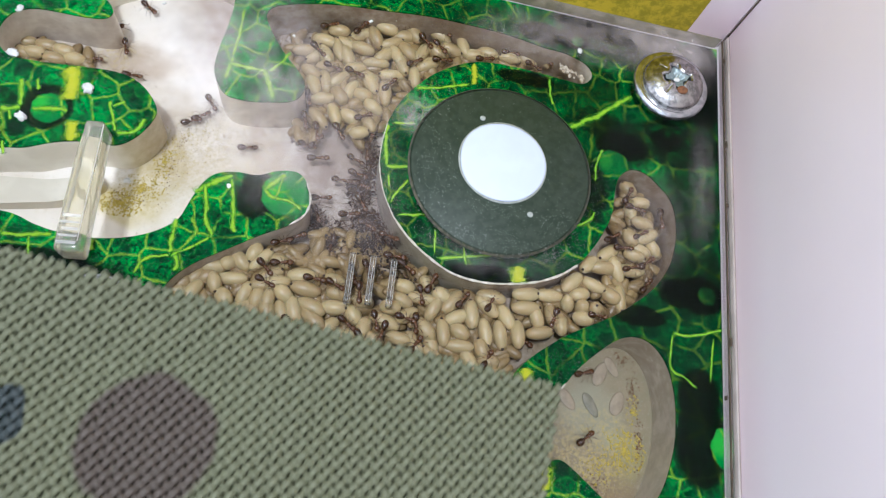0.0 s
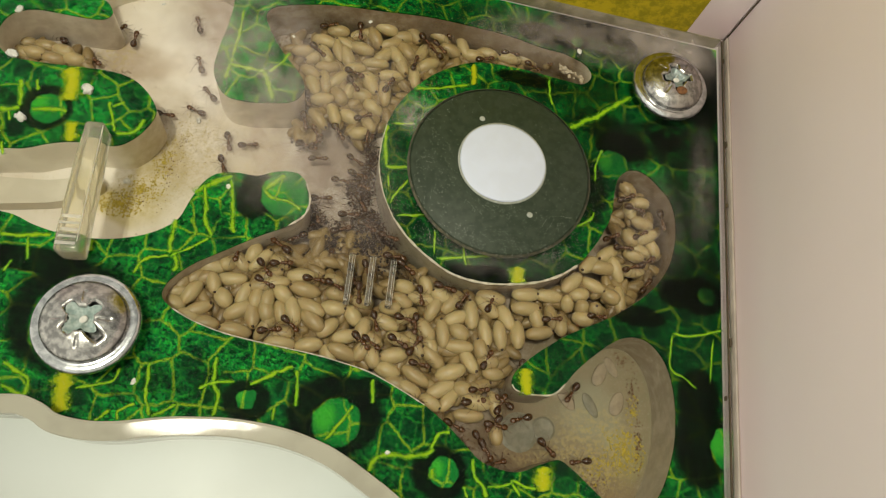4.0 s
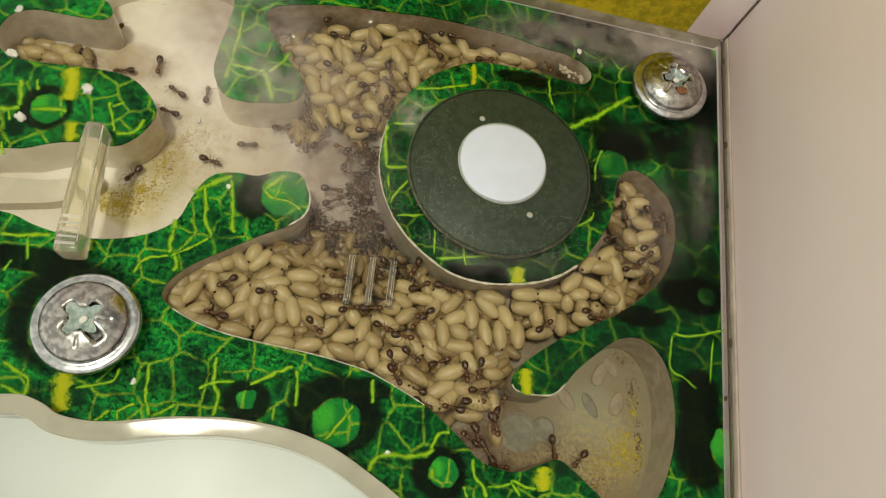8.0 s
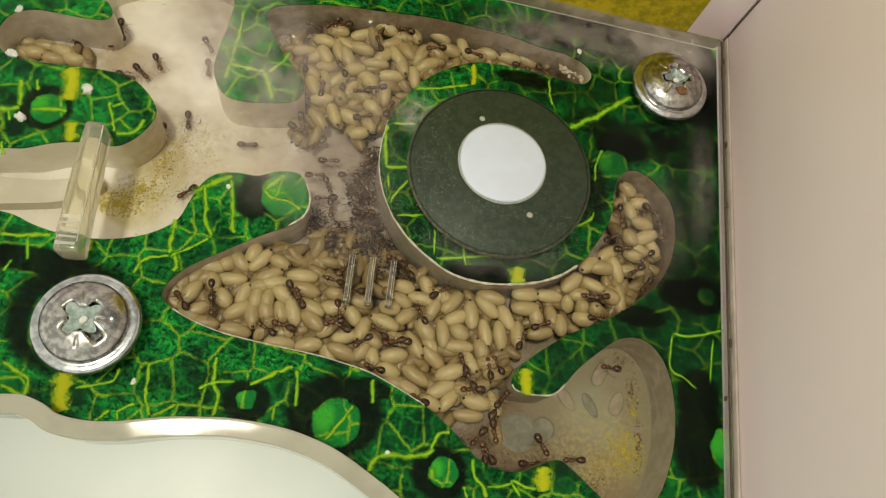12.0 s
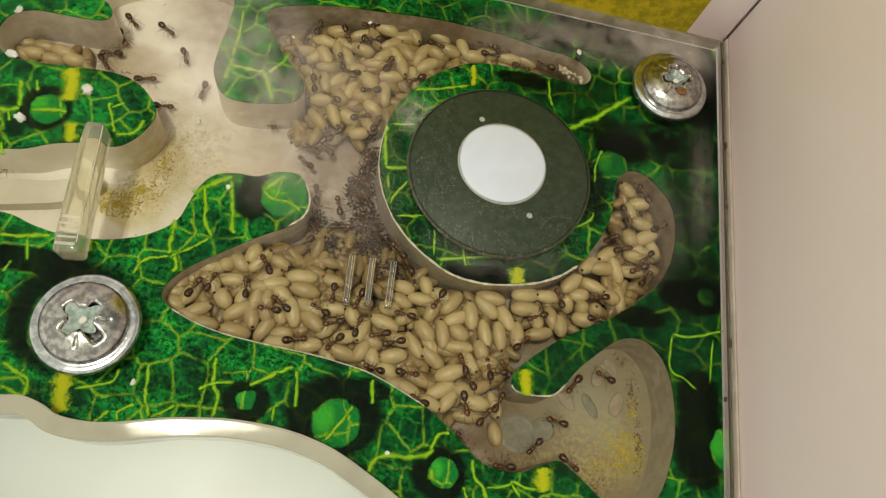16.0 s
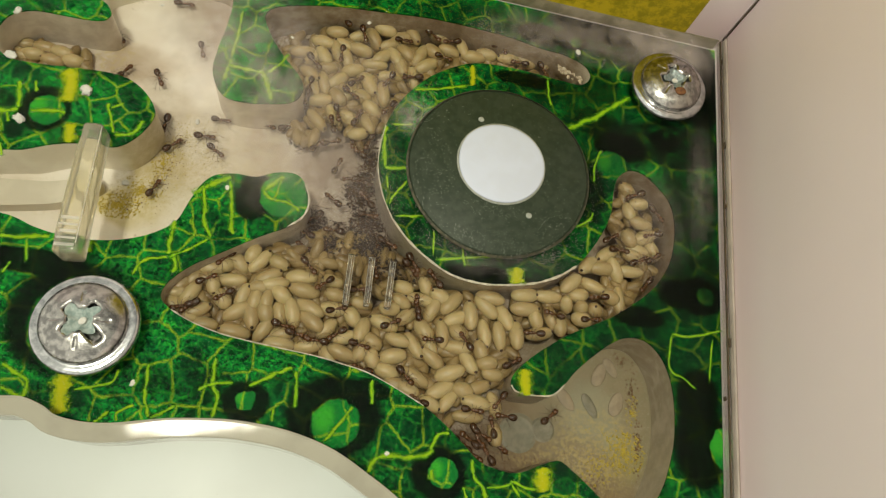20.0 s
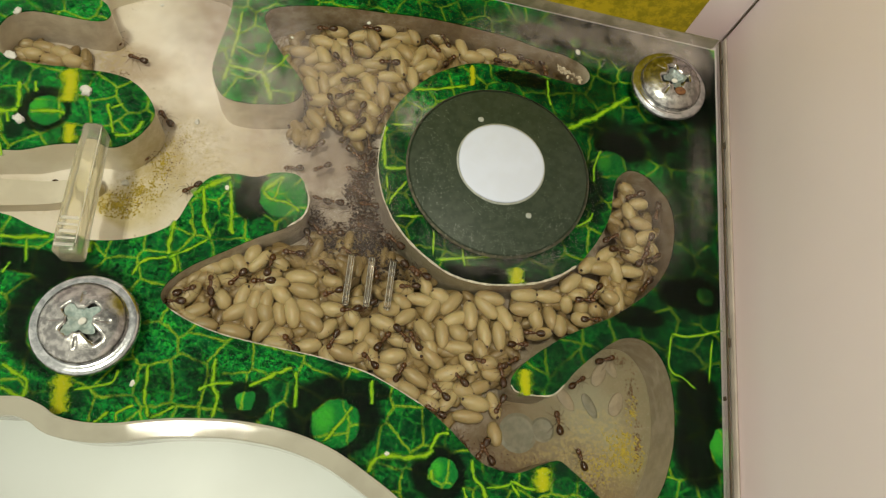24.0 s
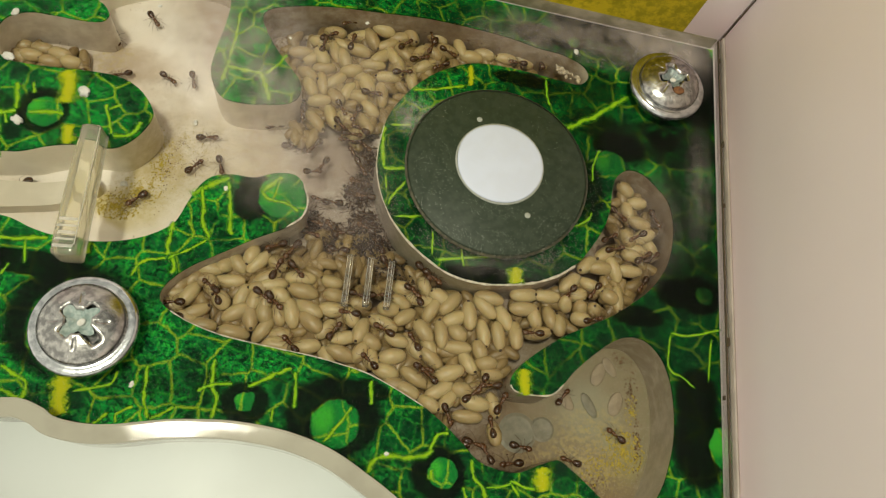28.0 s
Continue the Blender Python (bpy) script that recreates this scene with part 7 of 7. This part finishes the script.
    ant_walks(53, [(0, 2.4, 29.5, -2.8, 15), (3, 2.4, 29.5, -2.8, 15), (8, 2.4, 29.5, -2.8, 15), (12, 4.9, 32.0, -2.8, -21), (16, 4.5, 31.7, -2.8, -9), (20, 4.9, 32.0, -2.8, -75), (24, 5.1, 29.9, -2.8, 3), (28, 0.9, 32.4, -2.8, 3)])
    ant_walks(54, [(0, -5.9, 30.1, -2.8, -44), (3, -5.9, 30.1, -2.8, -44), (8, -5.5, 30.2, -2.8, -44), (12, -9.2, 31.4, -2.8, -9), (16, -13.0, 28.8, -2.8, 15), (20, -4.9, 31.6, -2.8, -33), (24, -4.7, 29.9, -2.8, -33), (28, -4.7, 29.9, -2.8, 73)])
    ant_walks(55, [(0, -18.1, 11.8, -4.0, -10), (3, -16.4, 10.4, -4.0, 13), (8, -18.5, 12.0, -4.0, -69), (12, -16.3, 8.1, -4.0, 13), (16, -18.0, 9.7, -4.0, -31), (20, -13.9, 10.2, -4.0, 74), (24, -15.8, 9.4, -4.0, 35), (28, -15.6, 9.8, -4.0, 65)])
    ant_walks(56, [(0, -13.4, -2.7, -4.0, 22), (3, -13.4, -2.7, -4.0, 22), (8, -12.5, -0.9, -4.0, -79), (12, -10.6, -3.8, -1.9, 53), (16, -7.3, -1.3, -4.0, -71), (20, -7.1, -3.1, -1.9, -71), (24, -7.1, -3.1, -1.9, -71), (28, -5.6, -2.5, -1.9, -52)])
    ant_walks(57, [(0, -18.1, -2.0, -1.9, 23), (3, -22.6, -4.3, -1.9, 28), (8, -23.0, -7.8, -1.9, 39), (12, -24.2, -9.1, -1.9, -76), (16, -24.5, -7.9, -1.9, -104), (20, -24.9, -7.6, -1.9, 33), (24, -24.4, -8.2, -1.9, -76), (28, -24.4, -8.2, -1.9, -30)])
    ant_walks(58, [(0, -16.4, -12.5, -1.9, 73), (3, -17.1, -12.2, -1.9, 15), (8, -23.3, -11.5, -1.9, -5), (12, -27.1, -10.6, -1.9, -44), (16, -26.1, -8.8, -1.9, -114), (20, -26.9, -11.2, -1.9, 22), (24, -27.9, -10.8, -1.9, 11), (28, -27.9, -10.8, -1.9, 11)])
    ant_walks(59, [(0, -18.8, -7.1, -1.9, -20), (3, -18.8, -7.1, -1.9, -20), (8, -18.3, -8.1, -1.9, 5), (12, -23.8, -10.7, -1.9, -76), (16, -20.8, -7.8, -1.9, -77), (20, -22.9, -9.2, -1.9, 38), (24, -24.1, -9.4, -1.9, -67), (28, -23.6, -9.0, -1.9, -58)])
    ant_walks(60, [(0, -15.1, -11.3, -1.9, -35), (3, -15.1, -11.3, -1.9, -35), (8, -12.5, -11.0, -1.9, -40), (12, -17.7, -12.1, -1.9, -25), (16, -17.9, -9.9, -1.9, -0), (20, -26.1, -11.1, -1.9, 44), (24, -26.8, -9.3, -1.9, 33), (28, -27.6, -12.0, -1.9, -10)])
    ant_walks(61, [(0, -17.5, -4.5, -1.9, 11), (3, -17.5, -4.5, -1.9, 11), (8, -16.0, -3.1, -4.0, -15), (12, -15.6, -7.5, -1.9, -50), (16, -19.3, -4.8, -1.9, -54), (20, -23.7, -5.0, -1.9, 50), (24, -21.9, -7.0, -1.9, 55), (28, -18.5, -8.4, -1.9, -30)])
    ant_walks(62, [(0, -16.9, -0.4, -4.0, 33), (3, -18.3, -2.4, -1.9, -26), (8, -15.8, 0.9, -4.0, -78), (12, -13.4, -2.9, -4.0, -41), (16, -13.1, -2.8, -4.0, -88), (20, -13.4, -1.1, -4.0, -97), (24, -14.5, -2.1, -4.0, 33), (28, -16.7, -2.6, -1.9, 59)])
    ant_walks(63, [(0, -19.2, -5.5, -1.9, -40), (3, -19.2, -5.5, -1.9, -40), (8, -15.8, -0.9, -4.0, 12), (12, -16.0, -3.1, -4.0, -50), (16, -15.3, -2.9, -4.0, 74), (20, -14.4, -4.2, -1.9, -41), (24, -15.0, -2.9, -4.0, 43), (28, -15.6, -4.8, -1.9, -40)])
    ant_walks(64, [(0, -12.8, -0.6, -4.0, -97), (3, -12.8, -0.6, -4.0, -97), (8, -11.9, 1.7, -4.0, 1), (12, -12.2, 1.3, -4.0, 33), (16, -12.0, 2.1, -4.0, 12), (20, -12.9, 1.5, -4.0, 1), (24, -12.8, 1.2, -4.0, 6), (28, -13.0, 1.9, -4.0, -51)])
    ant_walks(65, [(0, -15.0, -2.9, -4.0, -60), (3, -15.0, -2.9, -4.0, -60), (8, -13.2, 1.1, -4.0, -10), (12, -13.4, -1.1, -4.0, 49), (16, -15.8, -0.9, -4.0, 54), (20, -15.7, -1.2, -4.0, -21), (24, -16.6, -2.9, -1.9, 1), (28, -18.6, -2.4, -1.9, 28)])
    ant_walks(66, [(0, -9.5, -4.6, -1.9, -70), (3, -9.5, -4.6, -1.9, -70), (8, -11.1, -4.9, -1.9, 0), (12, -11.6, -5.4, -1.9, -10), (16, -11.3, -7.0, -1.9, 92), (20, -12.5, -5.9, -1.9, 43), (24, -12.6, -3.8, -1.9, -31), (28, -13.2, -0.4, -4.0, -21)])
    ant_walks(67, [(0, -11.2, -6.0, -1.9, -21), (3, -11.2, -6.0, -1.9, -21), (8, -9.1, -8.3, -1.9, 21), (12, -10.3, -8.8, -1.9, -70), (16, -12.5, -8.9, -1.9, -20), (20, -10.4, -8.5, -1.9, 21), (24, -11.4, -6.7, -1.9, 27), (28, -8.2, -6.4, -1.9, -10)])
    ant_walks(68, [(0, -13.5, -5.7, -1.9, 0), (3, -13.5, -5.7, -1.9, 0), (8, -11.2, -7.3, -1.9, 11), (12, -14.9, -8.0, -1.9, -59), (16, -16.8, -9.0, -1.9, -30), (20, -15.7, -11.4, -1.9, -10), (24, -19.2, -6.8, -1.9, 11), (28, -17.2, -8.8, -1.9, -40)])
    ant_walks(69, [(0, -8.5, -6.5, -1.9, -80), (3, -8.5, -6.5, -1.9, -80), (8, -6.7, -7.8, -1.9, 10), (12, -9.2, -6.3, -1.9, 11), (16, -8.4, -7.1, -1.9, 71), (20, -8.3, -5.8, -1.9, 11), (24, -10.4, -0.9, -4.0, -21), (28, -11.8, -0.8, -4.0, 11)])
    ant_walks(70, [(0, -10.2, 5.5, -4.0, -52), (3, -10.2, 5.5, -4.0, -52), (8, -10.5, 7.0, -4.0, -31), (12, -9.7, 4.5, -4.0, 12), (16, -9.7, 6.4, -4.0, -52), (20, -9.7, 6.4, -4.0, -42), (24, -10.5, 7.0, -4.0, -31), (28, -10.8, 8.5, -4.0, -10)])
    ant_walks(71, [(0, -9.0, 2.7, -4.0, -21), (3, -9.0, 2.7, -4.0, -21), (8, -9.0, 2.7, -4.0, -52), (12, -10.8, -0.6, -4.0, 33), (16, -10.5, -0.5, -4.0, 43), (20, -7.7, 1.1, -4.0, -52), (24, -9.3, 0.4, -4.0, -70), (28, -11.5, 1.5, -4.0, 12)])
    ant_walks(72, [(0, -15.2, 2.9, -4.0, -60), (3, -16.9, -0.4, -4.0, 33), (8, -15.2, 2.6, -4.0, -69), (12, -15.9, 1.3, -4.0, -69), (16, -15.3, 1.4, -4.0, -51), (20, -16.1, 0.5, -4.0, -10), (24, -15.3, -0.1, -4.0, -60), (28, -15.1, 0.7, -4.0, -10)])
    ant_walks(73, [(0, -6.2, 1.0, -1.9, -10), (3, -6.2, 1.0, -1.9, -10), (8, -8.5, 3.6, -4.0, -10), (12, -9.0, 2.7, -4.0, -10), (16, -9.0, 2.7, -4.0, -10), (20, -9.0, 4.3, -4.0, 1), (24, -9.2, 5.7, -4.0, 1), (28, -9.8, 6.8, -4.0, 1)])
    ant_walks(74, [(0, -16.4, 10.4, -4.0, 13), (3, -15.0, 5.2, -4.0, 12), (8, -13.9, 6.6, -4.0, 1), (12, -14.7, 5.3, -4.0, 12), (16, -15.8, 5.8, -4.0, -78), (20, -15.5, 2.5, -4.0, 44), (24, -14.9, 1.5, -4.0, -41), (28, -15.1, 2.2, -4.0, -10)])
    ant_walks(75, [(0, -15.0, 5.2, -4.0, 12), (3, -15.2, 2.9, -4.0, -60), (8, -13.6, 5.2, -4.0, 34), (12, -13.7, 4.0, -4.0, -79), (16, -12.9, 4.9, -4.0, -70), (20, -13.7, 5.5, -4.0, -31), (24, -13.6, 5.2, -4.0, 1), (28, -13.6, 5.2, -4.0, 1)])
    ant_walks(76, [(0, -8.0, -3.6, -1.9, -61), (3, -8.0, -3.6, -1.9, -61), (8, -5.6, -2.5, -1.9, -31), (12, -6.6, 0.6, -4.0, -31), (16, -7.5, 1.6, -4.0, 12), (20, -6.1, 0.3, -1.9, -21), (24, -9.0, 2.7, -4.0, -10), (28, -9.0, 2.7, -4.0, -21)])
    ant_walks(77, [(0, -5.1, -1.3, -1.9, 1), (3, -5.1, -1.3, -1.9, 1), (8, -2.7, -2.2, -1.9, 70), (12, -5.1, -1.7, -1.9, -21), (16, -5.0, -0.2, -1.9, -42), (20, -2.8, -1.6, -1.9, -52), (24, -5.5, 0.8, -1.9, -31), (28, -7.3, 0.8, -4.0, -42)])
    ant_walks(78, [(0, -3.6, -2.4, -1.9, -31), (3, -3.6, -2.4, -1.9, -31), (8, -1.7, -4.2, -1.9, 31), (12, -3.6, -2.4, -1.9, -52), (16, -3.7, -1.7, -1.9, -52), (20, -3.0, -2.3, -1.9, -42), (24, -3.0, -2.3, -1.9, -31), (28, -1.3, -2.3, -1.9, -42)])
    ant_walks(79, [(0, -6.1, -9.4, -1.9, -70), (3, -6.1, -9.4, -1.9, -70), (8, -5.0, -9.8, -1.9, -15), (12, -10.7, -10.2, -1.9, 21), (16, -10.7, -10.2, -1.9, 21), (20, -10.1, -11.4, -1.9, 41), (24, -10.3, -12.1, -1.9, 72), (28, -10.2, -10.8, -1.9, 62)])
    ant_walks(80, [(0, -1.6, -8.9, -1.9, -81), (3, -1.6, -8.9, -1.9, -81), (8, -1.4, -8.5, -1.9, 55), (12, -5.6, -10.3, -1.9, -31), (16, -5.5, -10.6, -1.9, 20), (20, -4.2, -9.0, -1.9, 31), (24, -7.3, -7.6, -1.9, 41), (28, -6.0, -6.0, -1.9, 11)])
    ant_walks(81, [(0, -2.7, -8.4, -1.9, -10), (3, -2.7, -8.4, -1.9, -10), (8, -2.7, -10.4, -1.9, -0), (12, -10.0, -10.4, -1.9, -20), (16, -10.2, -12.4, -1.9, 51), (20, -12.1, -12.4, -1.9, -0), (24, -14.7, -13.1, -1.9, -40), (28, -14.7, -13.1, -1.9, -40)])
    ant_walks(82, [(0, -1.5, -5.5, -1.9, -72), (3, -1.5, -5.5, -1.9, -72), (8, -0.9, -7.4, -1.9, 31), (12, -1.2, -7.5, -1.9, -52), (16, -3.1, -7.8, -1.9, -5), (20, -1.7, -6.2, -1.9, -77), (24, -3.0, -4.4, -1.9, 11), (28, -2.2, -4.9, -1.9, -31)])
    ant_walks(83, [(0, -5.2, -10.5, -1.9, -100), (3, -5.2, -10.5, -1.9, -100), (8, -1.4, -12.4, -1.9, -31), (12, -3.8, -11.2, -1.9, 20), (16, -3.8, -11.2, -1.9, 20), (20, -1.6, -6.9, -1.9, -72), (24, -2.8, -10.1, -1.9, -41), (28, -1.9, -5.2, -1.9, -52)])
    ant_walks(84, [(0, -1.3, -11.1, -1.9, 59), (3, -1.3, -11.1, -1.9, 59), (8, 1.8, -12.5, -1.9, 29), (12, -3.2, -11.1, -1.9, 10), (16, -1.5, -14.3, -1.9, -0), (20, -1.7, -14.7, -1.9, -41), (24, -4.8, -11.1, -1.9, 60), (28, -5.0, -9.8, -1.9, -21)])
    ant_walks(85, [(0, -9.1, -10.2, -1.9, -31), (3, -9.1, -10.2, -1.9, -31), (8, -3.5, -13.4, -1.9, -61), (12, -7.2, -11.8, -1.9, 41), (16, -7.9, -10.0, -1.9, -99), (20, -7.2, -12.1, -1.9, -10), (24, -9.1, -8.3, -1.9, 16), (28, -9.1, -8.6, -1.9, 0)])
    ant_walks(86, [(0, -7.2, -11.8, -1.9, -50), (3, -7.2, -11.8, -1.9, -50), (8, -2.9, -14.9, -1.9, -51), (12, -16.0, -11.5, -1.9, -10), (16, -14.2, -12.7, -1.9, 15), (20, -14.0, -12.1, -1.9, -10), (24, -18.7, -4.7, -1.9, -96), (28, -17.8, -4.9, -1.9, 74)])
    ant_walks(87, [(0, 3.4, -4.9, -1.9, 59), (3, 3.4, -4.9, -1.9, 59), (8, 4.8, -13.3, -1.9, -73), (12, 4.3, -12.1, -1.9, -62), (16, 4.3, -12.1, -1.9, -62), (20, 0.5, -10.1, -1.9, 5), (24, -1.4, -10.5, -1.9, -51), (28, -1.4, -10.5, -1.9, -51)])
    ant_walks(88, [(0, 7.0, -11.3, -1.9, 67), (3, 7.0, -11.3, -1.9, 67), (8, 6.3, -12.7, -1.9, -93), (12, 7.3, -12.2, -1.9, -73), (16, 7.3, -12.2, -1.9, -73), (20, 4.3, -9.5, -1.9, -47), (24, 5.9, -11.5, -1.9, -5), (28, 6.8, -14.2, -1.9, 67)])
    ant_walks(89, [(0, 6.6, -14.9, -1.9, 9), (3, 6.6, -14.9, -1.9, 9), (8, 6.6, -14.9, -1.9, 9), (12, 8.2, -11.7, -1.9, -52), (16, 8.3, -12.7, -1.9, 19), (20, 8.9, -15.7, -1.9, 56), (24, 9.0, -16.1, -1.9, 66), (28, 7.8, -14.1, -1.9, 9)])
    ant_walks(90, [(0, -2.2, -13.5, -1.9, 10), (3, -0.4, -17.2, -1.9, -20), (8, -0.6, -16.0, -1.9, -10), (12, -5.5, -14.4, -1.9, -10), (16, -5.5, -14.4, -1.9, -10), (20, -6.7, -14.6, -1.9, -10), (24, -6.0, -13.5, -1.9, -35), (28, -6.0, -13.5, -1.9, -35)])
    ant_walks(91, [(0, -0.4, -13.2, -1.9, -5), (3, -0.4, -13.2, -1.9, -5), (8, 0.6, -17.4, -1.9, -20), (12, -0.1, -16.9, -1.9, -20), (16, -0.1, -16.9, -1.9, -20), (20, -0.1, -16.9, -1.9, -20), (24, -2.4, -14.2, -1.9, 69), (28, 0.3, -13.4, -1.9, -10)])
    ant_walks(92, [(0, 4.3, -19.2, -1.9, -20), (3, 4.3, -19.2, -1.9, -20), (8, 3.7, -17.3, -1.9, -6), (12, 5.2, -13.8, -1.9, -52), (16, 5.2, -13.8, -1.9, -52), (20, 6.2, -17.1, -1.9, -1), (24, 2.2, -15.6, -1.9, -36), (28, 0.7, -14.0, -1.9, -36)])
    ant_walks(93, [(0, -0.4, -17.2, -1.9, -20), (3, 6.2, -16.2, -1.9, 9), (8, 6.2, -16.2, -1.9, 9), (12, 5.6, -15.0, -1.9, 9), (16, 5.2, -16.7, -1.9, -72), (20, 4.8, -20.6, -1.9, -30), (24, 4.8, -20.6, -1.9, -30), (28, 6.9, -20.6, -1.9, -11)])
    ant_walks(94, [(0, 9.1, -16.0, -1.9, 66), (3, 9.1, -16.0, -1.9, 66), (8, 9.1, -16.0, -1.9, 66), (12, 8.7, -16.4, -1.9, 66), (16, 8.9, -15.7, -1.9, 66), (20, 10.2, -20.2, -5.2, -25), (24, 7.6, -21.1, -1.9, 66), (28, 4.8, -20.6, -1.9, -11)])
    ant_walks(95, [(0, 8.9, -18.5, -1.9, 9), (3, 8.9, -18.5, -1.9, 9), (8, 8.8, -18.5, -1.9, -73), (12, 8.7, -19.2, -1.9, -73), (16, 3.7, -19.9, -1.9, -30), (20, 3.7, -19.9, -1.9, -30), (24, 4.0, -13.7, -1.9, -36), (28, 6.0, -15.3, -1.9, 43)])
    ant_walks(96, [(0, 7.3, -20.6, -1.9, -51), (3, 7.3, -20.6, -1.9, -51), (8, 6.9, -20.0, -1.9, -73), (12, 6.9, -20.0, -1.9, 56), (16, 7.5, -17.5, -1.9, 56), (20, 6.8, -21.8, -1.9, -30), (24, 1.9, -17.8, -1.9, -20), (28, 3.5, -18.1, -1.9, -62)])
    ant_walks(97, [(0, 9.3, -22.3, -1.9, 18), (3, 9.3, -22.3, -1.9, 18), (8, 10.5, -22.3, -5.2, -1), (12, 7.7, -21.4, -1.9, -73), (16, 5.1, -20.6, -1.9, -62), (20, 7.5, -19.6, -1.9, -25), (24, 5.1, -21.2, -1.9, -30), (28, 5.1, -21.2, -1.9, -30)])
    ant_walks(98, [(0, 6.7, -4.6, -1.9, 68), (3, 6.7, -4.6, -1.9, 68), (8, 13.4, -6.2, -1.9, 43), (12, 13.0, -6.2, -1.9, 29), (16, 12.3, -5.3, -1.9, 25), (20, 12.1, -7.3, -1.9, 5), (24, 12.1, -7.3, -1.9, 5), (28, 12.1, -7.3, -1.9, 5)])
    ant_walks(99, [(0, 14.3, -5.3, -1.9, -105), (3, 14.3, -5.3, -1.9, -105), (8, 19.1, -3.4, -1.9, 10), (12, 18.6, -1.7, -1.9, 1), (16, 14.8, -2.4, -1.9, -65), (20, 14.3, -4.6, -1.9, -10), (24, 18.3, -2.1, -1.9, 11), (28, 16.2, -1.8, -1.9, 57)])
    ant_walks(100, [(0, 21.1, 6.6, -1.9, 35), (3, 21.1, 6.6, -1.9, 35), (8, 21.1, 6.6, -1.9, 35), (12, 21.1, 6.6, -1.9, 35), (16, 21.1, 6.6, -1.9, 35), (20, 21.1, 6.6, -1.9, 35), (24, 21.1, 6.6, -1.9, 35), (28, 21.1, 6.6, -1.9, 35)])
    ant_walks(101, [(0, 22.7, 5.4, -1.9, 6), (3, 22.7, 5.4, -1.9, 6), (8, 22.9, 5.4, -1.9, 6), (12, 22.7, 5.4, -1.9, 16), (16, 22.7, 5.4, -1.9, 21), (20, 22.3, 5.1, -1.9, 1), (24, 22.3, 5.1, -1.9, 1), (28, 21.9, 5.2, -1.9, 21)])
    ant_walks(102, [(0, 24.8, 7.7, -1.9, 35), (3, 24.8, 7.7, -1.9, 35), (8, 26.0, 6.4, -1.9, 30), (12, 25.6, 4.8, -1.9, 47), (16, 25.6, 4.8, -1.9, 47), (20, 26.7, 5.0, -1.9, 39), (24, 26.7, 5.0, -1.9, 39), (28, 26.7, 5.0, -1.9, 39)])
    ant_walks(103, [(0, 24.0, 11.1, -1.9, -10), (3, 24.0, 11.1, -1.9, -10), (8, 26.3, 10.8, -1.9, -39), (12, 26.2, 11.2, -1.9, -33), (16, 25.0, 13.8, -1.9, -57), (20, 23.9, 13.1, -1.9, 27), (24, 23.9, 13.1, -1.9, 27), (28, 22.1, 9.9, -1.9, -33)])
    ant_walks(104, [(0, 27.4, 10.2, -1.9, -79), (3, 27.4, 10.2, -1.9, -79), (8, 27.8, 9.7, -1.9, -79), (12, 27.4, 8.7, -1.9, -79), (16, 27.4, 9.5, -1.9, 39), (20, 26.3, 8.0, -1.9, 21), (24, 26.0, 6.8, -1.9, -107), (28, 24.5, 7.3, -1.9, 35)])
    ant_walks(105, [(0, 25.7, 4.1, -1.9, 43), (3, 25.7, 4.1, -1.9, 43), (8, 25.6, 4.8, -1.9, 47), (12, 24.2, 2.7, -1.9, 39), (16, 24.6, 3.1, -1.9, 30), (20, 24.9, 4.3, -1.9, 30), (24, 25.3, 4.7, -1.9, 56), (28, 25.6, 4.8, -1.9, 39)])
    ant_walks(106, [(0, 22.9, 12.9, -1.9, 66), (3, 22.8, 12.5, -1.9, 31), (8, 22.5, 10.4, -1.9, -78), (12, 22.1, 9.9, -1.9, -78), (16, 22.9, 10.1, -1.9, -57), (20, 27.0, 11.0, -1.9, -45), (24, 27.0, 11.4, -1.9, -98), (28, 27.0, 10.2, -1.9, -57)])
    ant_walks(107, [(0, 23.8, 3.0, -1.9, 21), (3, 23.8, 3.0, -1.9, 21), (8, 23.8, 3.0, -1.9, 21), (12, 19.7, -1.5, -1.9, 11), (16, 19.7, -1.5, -1.9, 11), (20, 19.7, -1.5, -1.9, 11), (24, 19.3, -0.9, -1.9, 56), (28, 19.3, -0.9, -1.9, 56)])
    ant_walks(108, [(0, 25.7, 1.1, -1.9, 55), (3, 25.7, 1.1, -1.9, 55), (8, 25.7, 2.2, -1.9, 55), (12, 25.7, 1.1, -1.9, 55), (16, 25.7, 2.2, -1.9, 55), (20, 25.7, 1.1, -1.9, 55), (24, 25.7, 1.1, -1.9, 55), (28, 25.4, 1.0, -1.9, 64)])
    ant_walks(109, [(0, 19.8, -4.0, -1.9, 0), (3, 19.8, -4.0, -1.9, 0), (8, 19.8, -4.3, -1.9, 0), (12, 19.8, -4.3, -1.9, 0), (16, 19.8, -4.3, -1.9, 0), (20, 19.1, -4.4, -1.9, 10), (24, 19.1, -4.4, -1.9, 10), (28, 19.5, -4.4, -1.9, 20)])
    ant_walks(110, [(0, -0.5, -3.6, -1.9, 70), (3, -0.5, -3.6, -1.9, 70), (8, 1.3, -3.9, -1.9, -10), (12, 0.7, -4.4, -1.9, 41), (16, 0.5, -5.5, -1.9, 64), (20, -0.2, -2.8, -1.9, -47), (24, -2.0, -2.5, -1.9, -21), (28, -0.2, -2.8, -1.9, -31)])


motions()
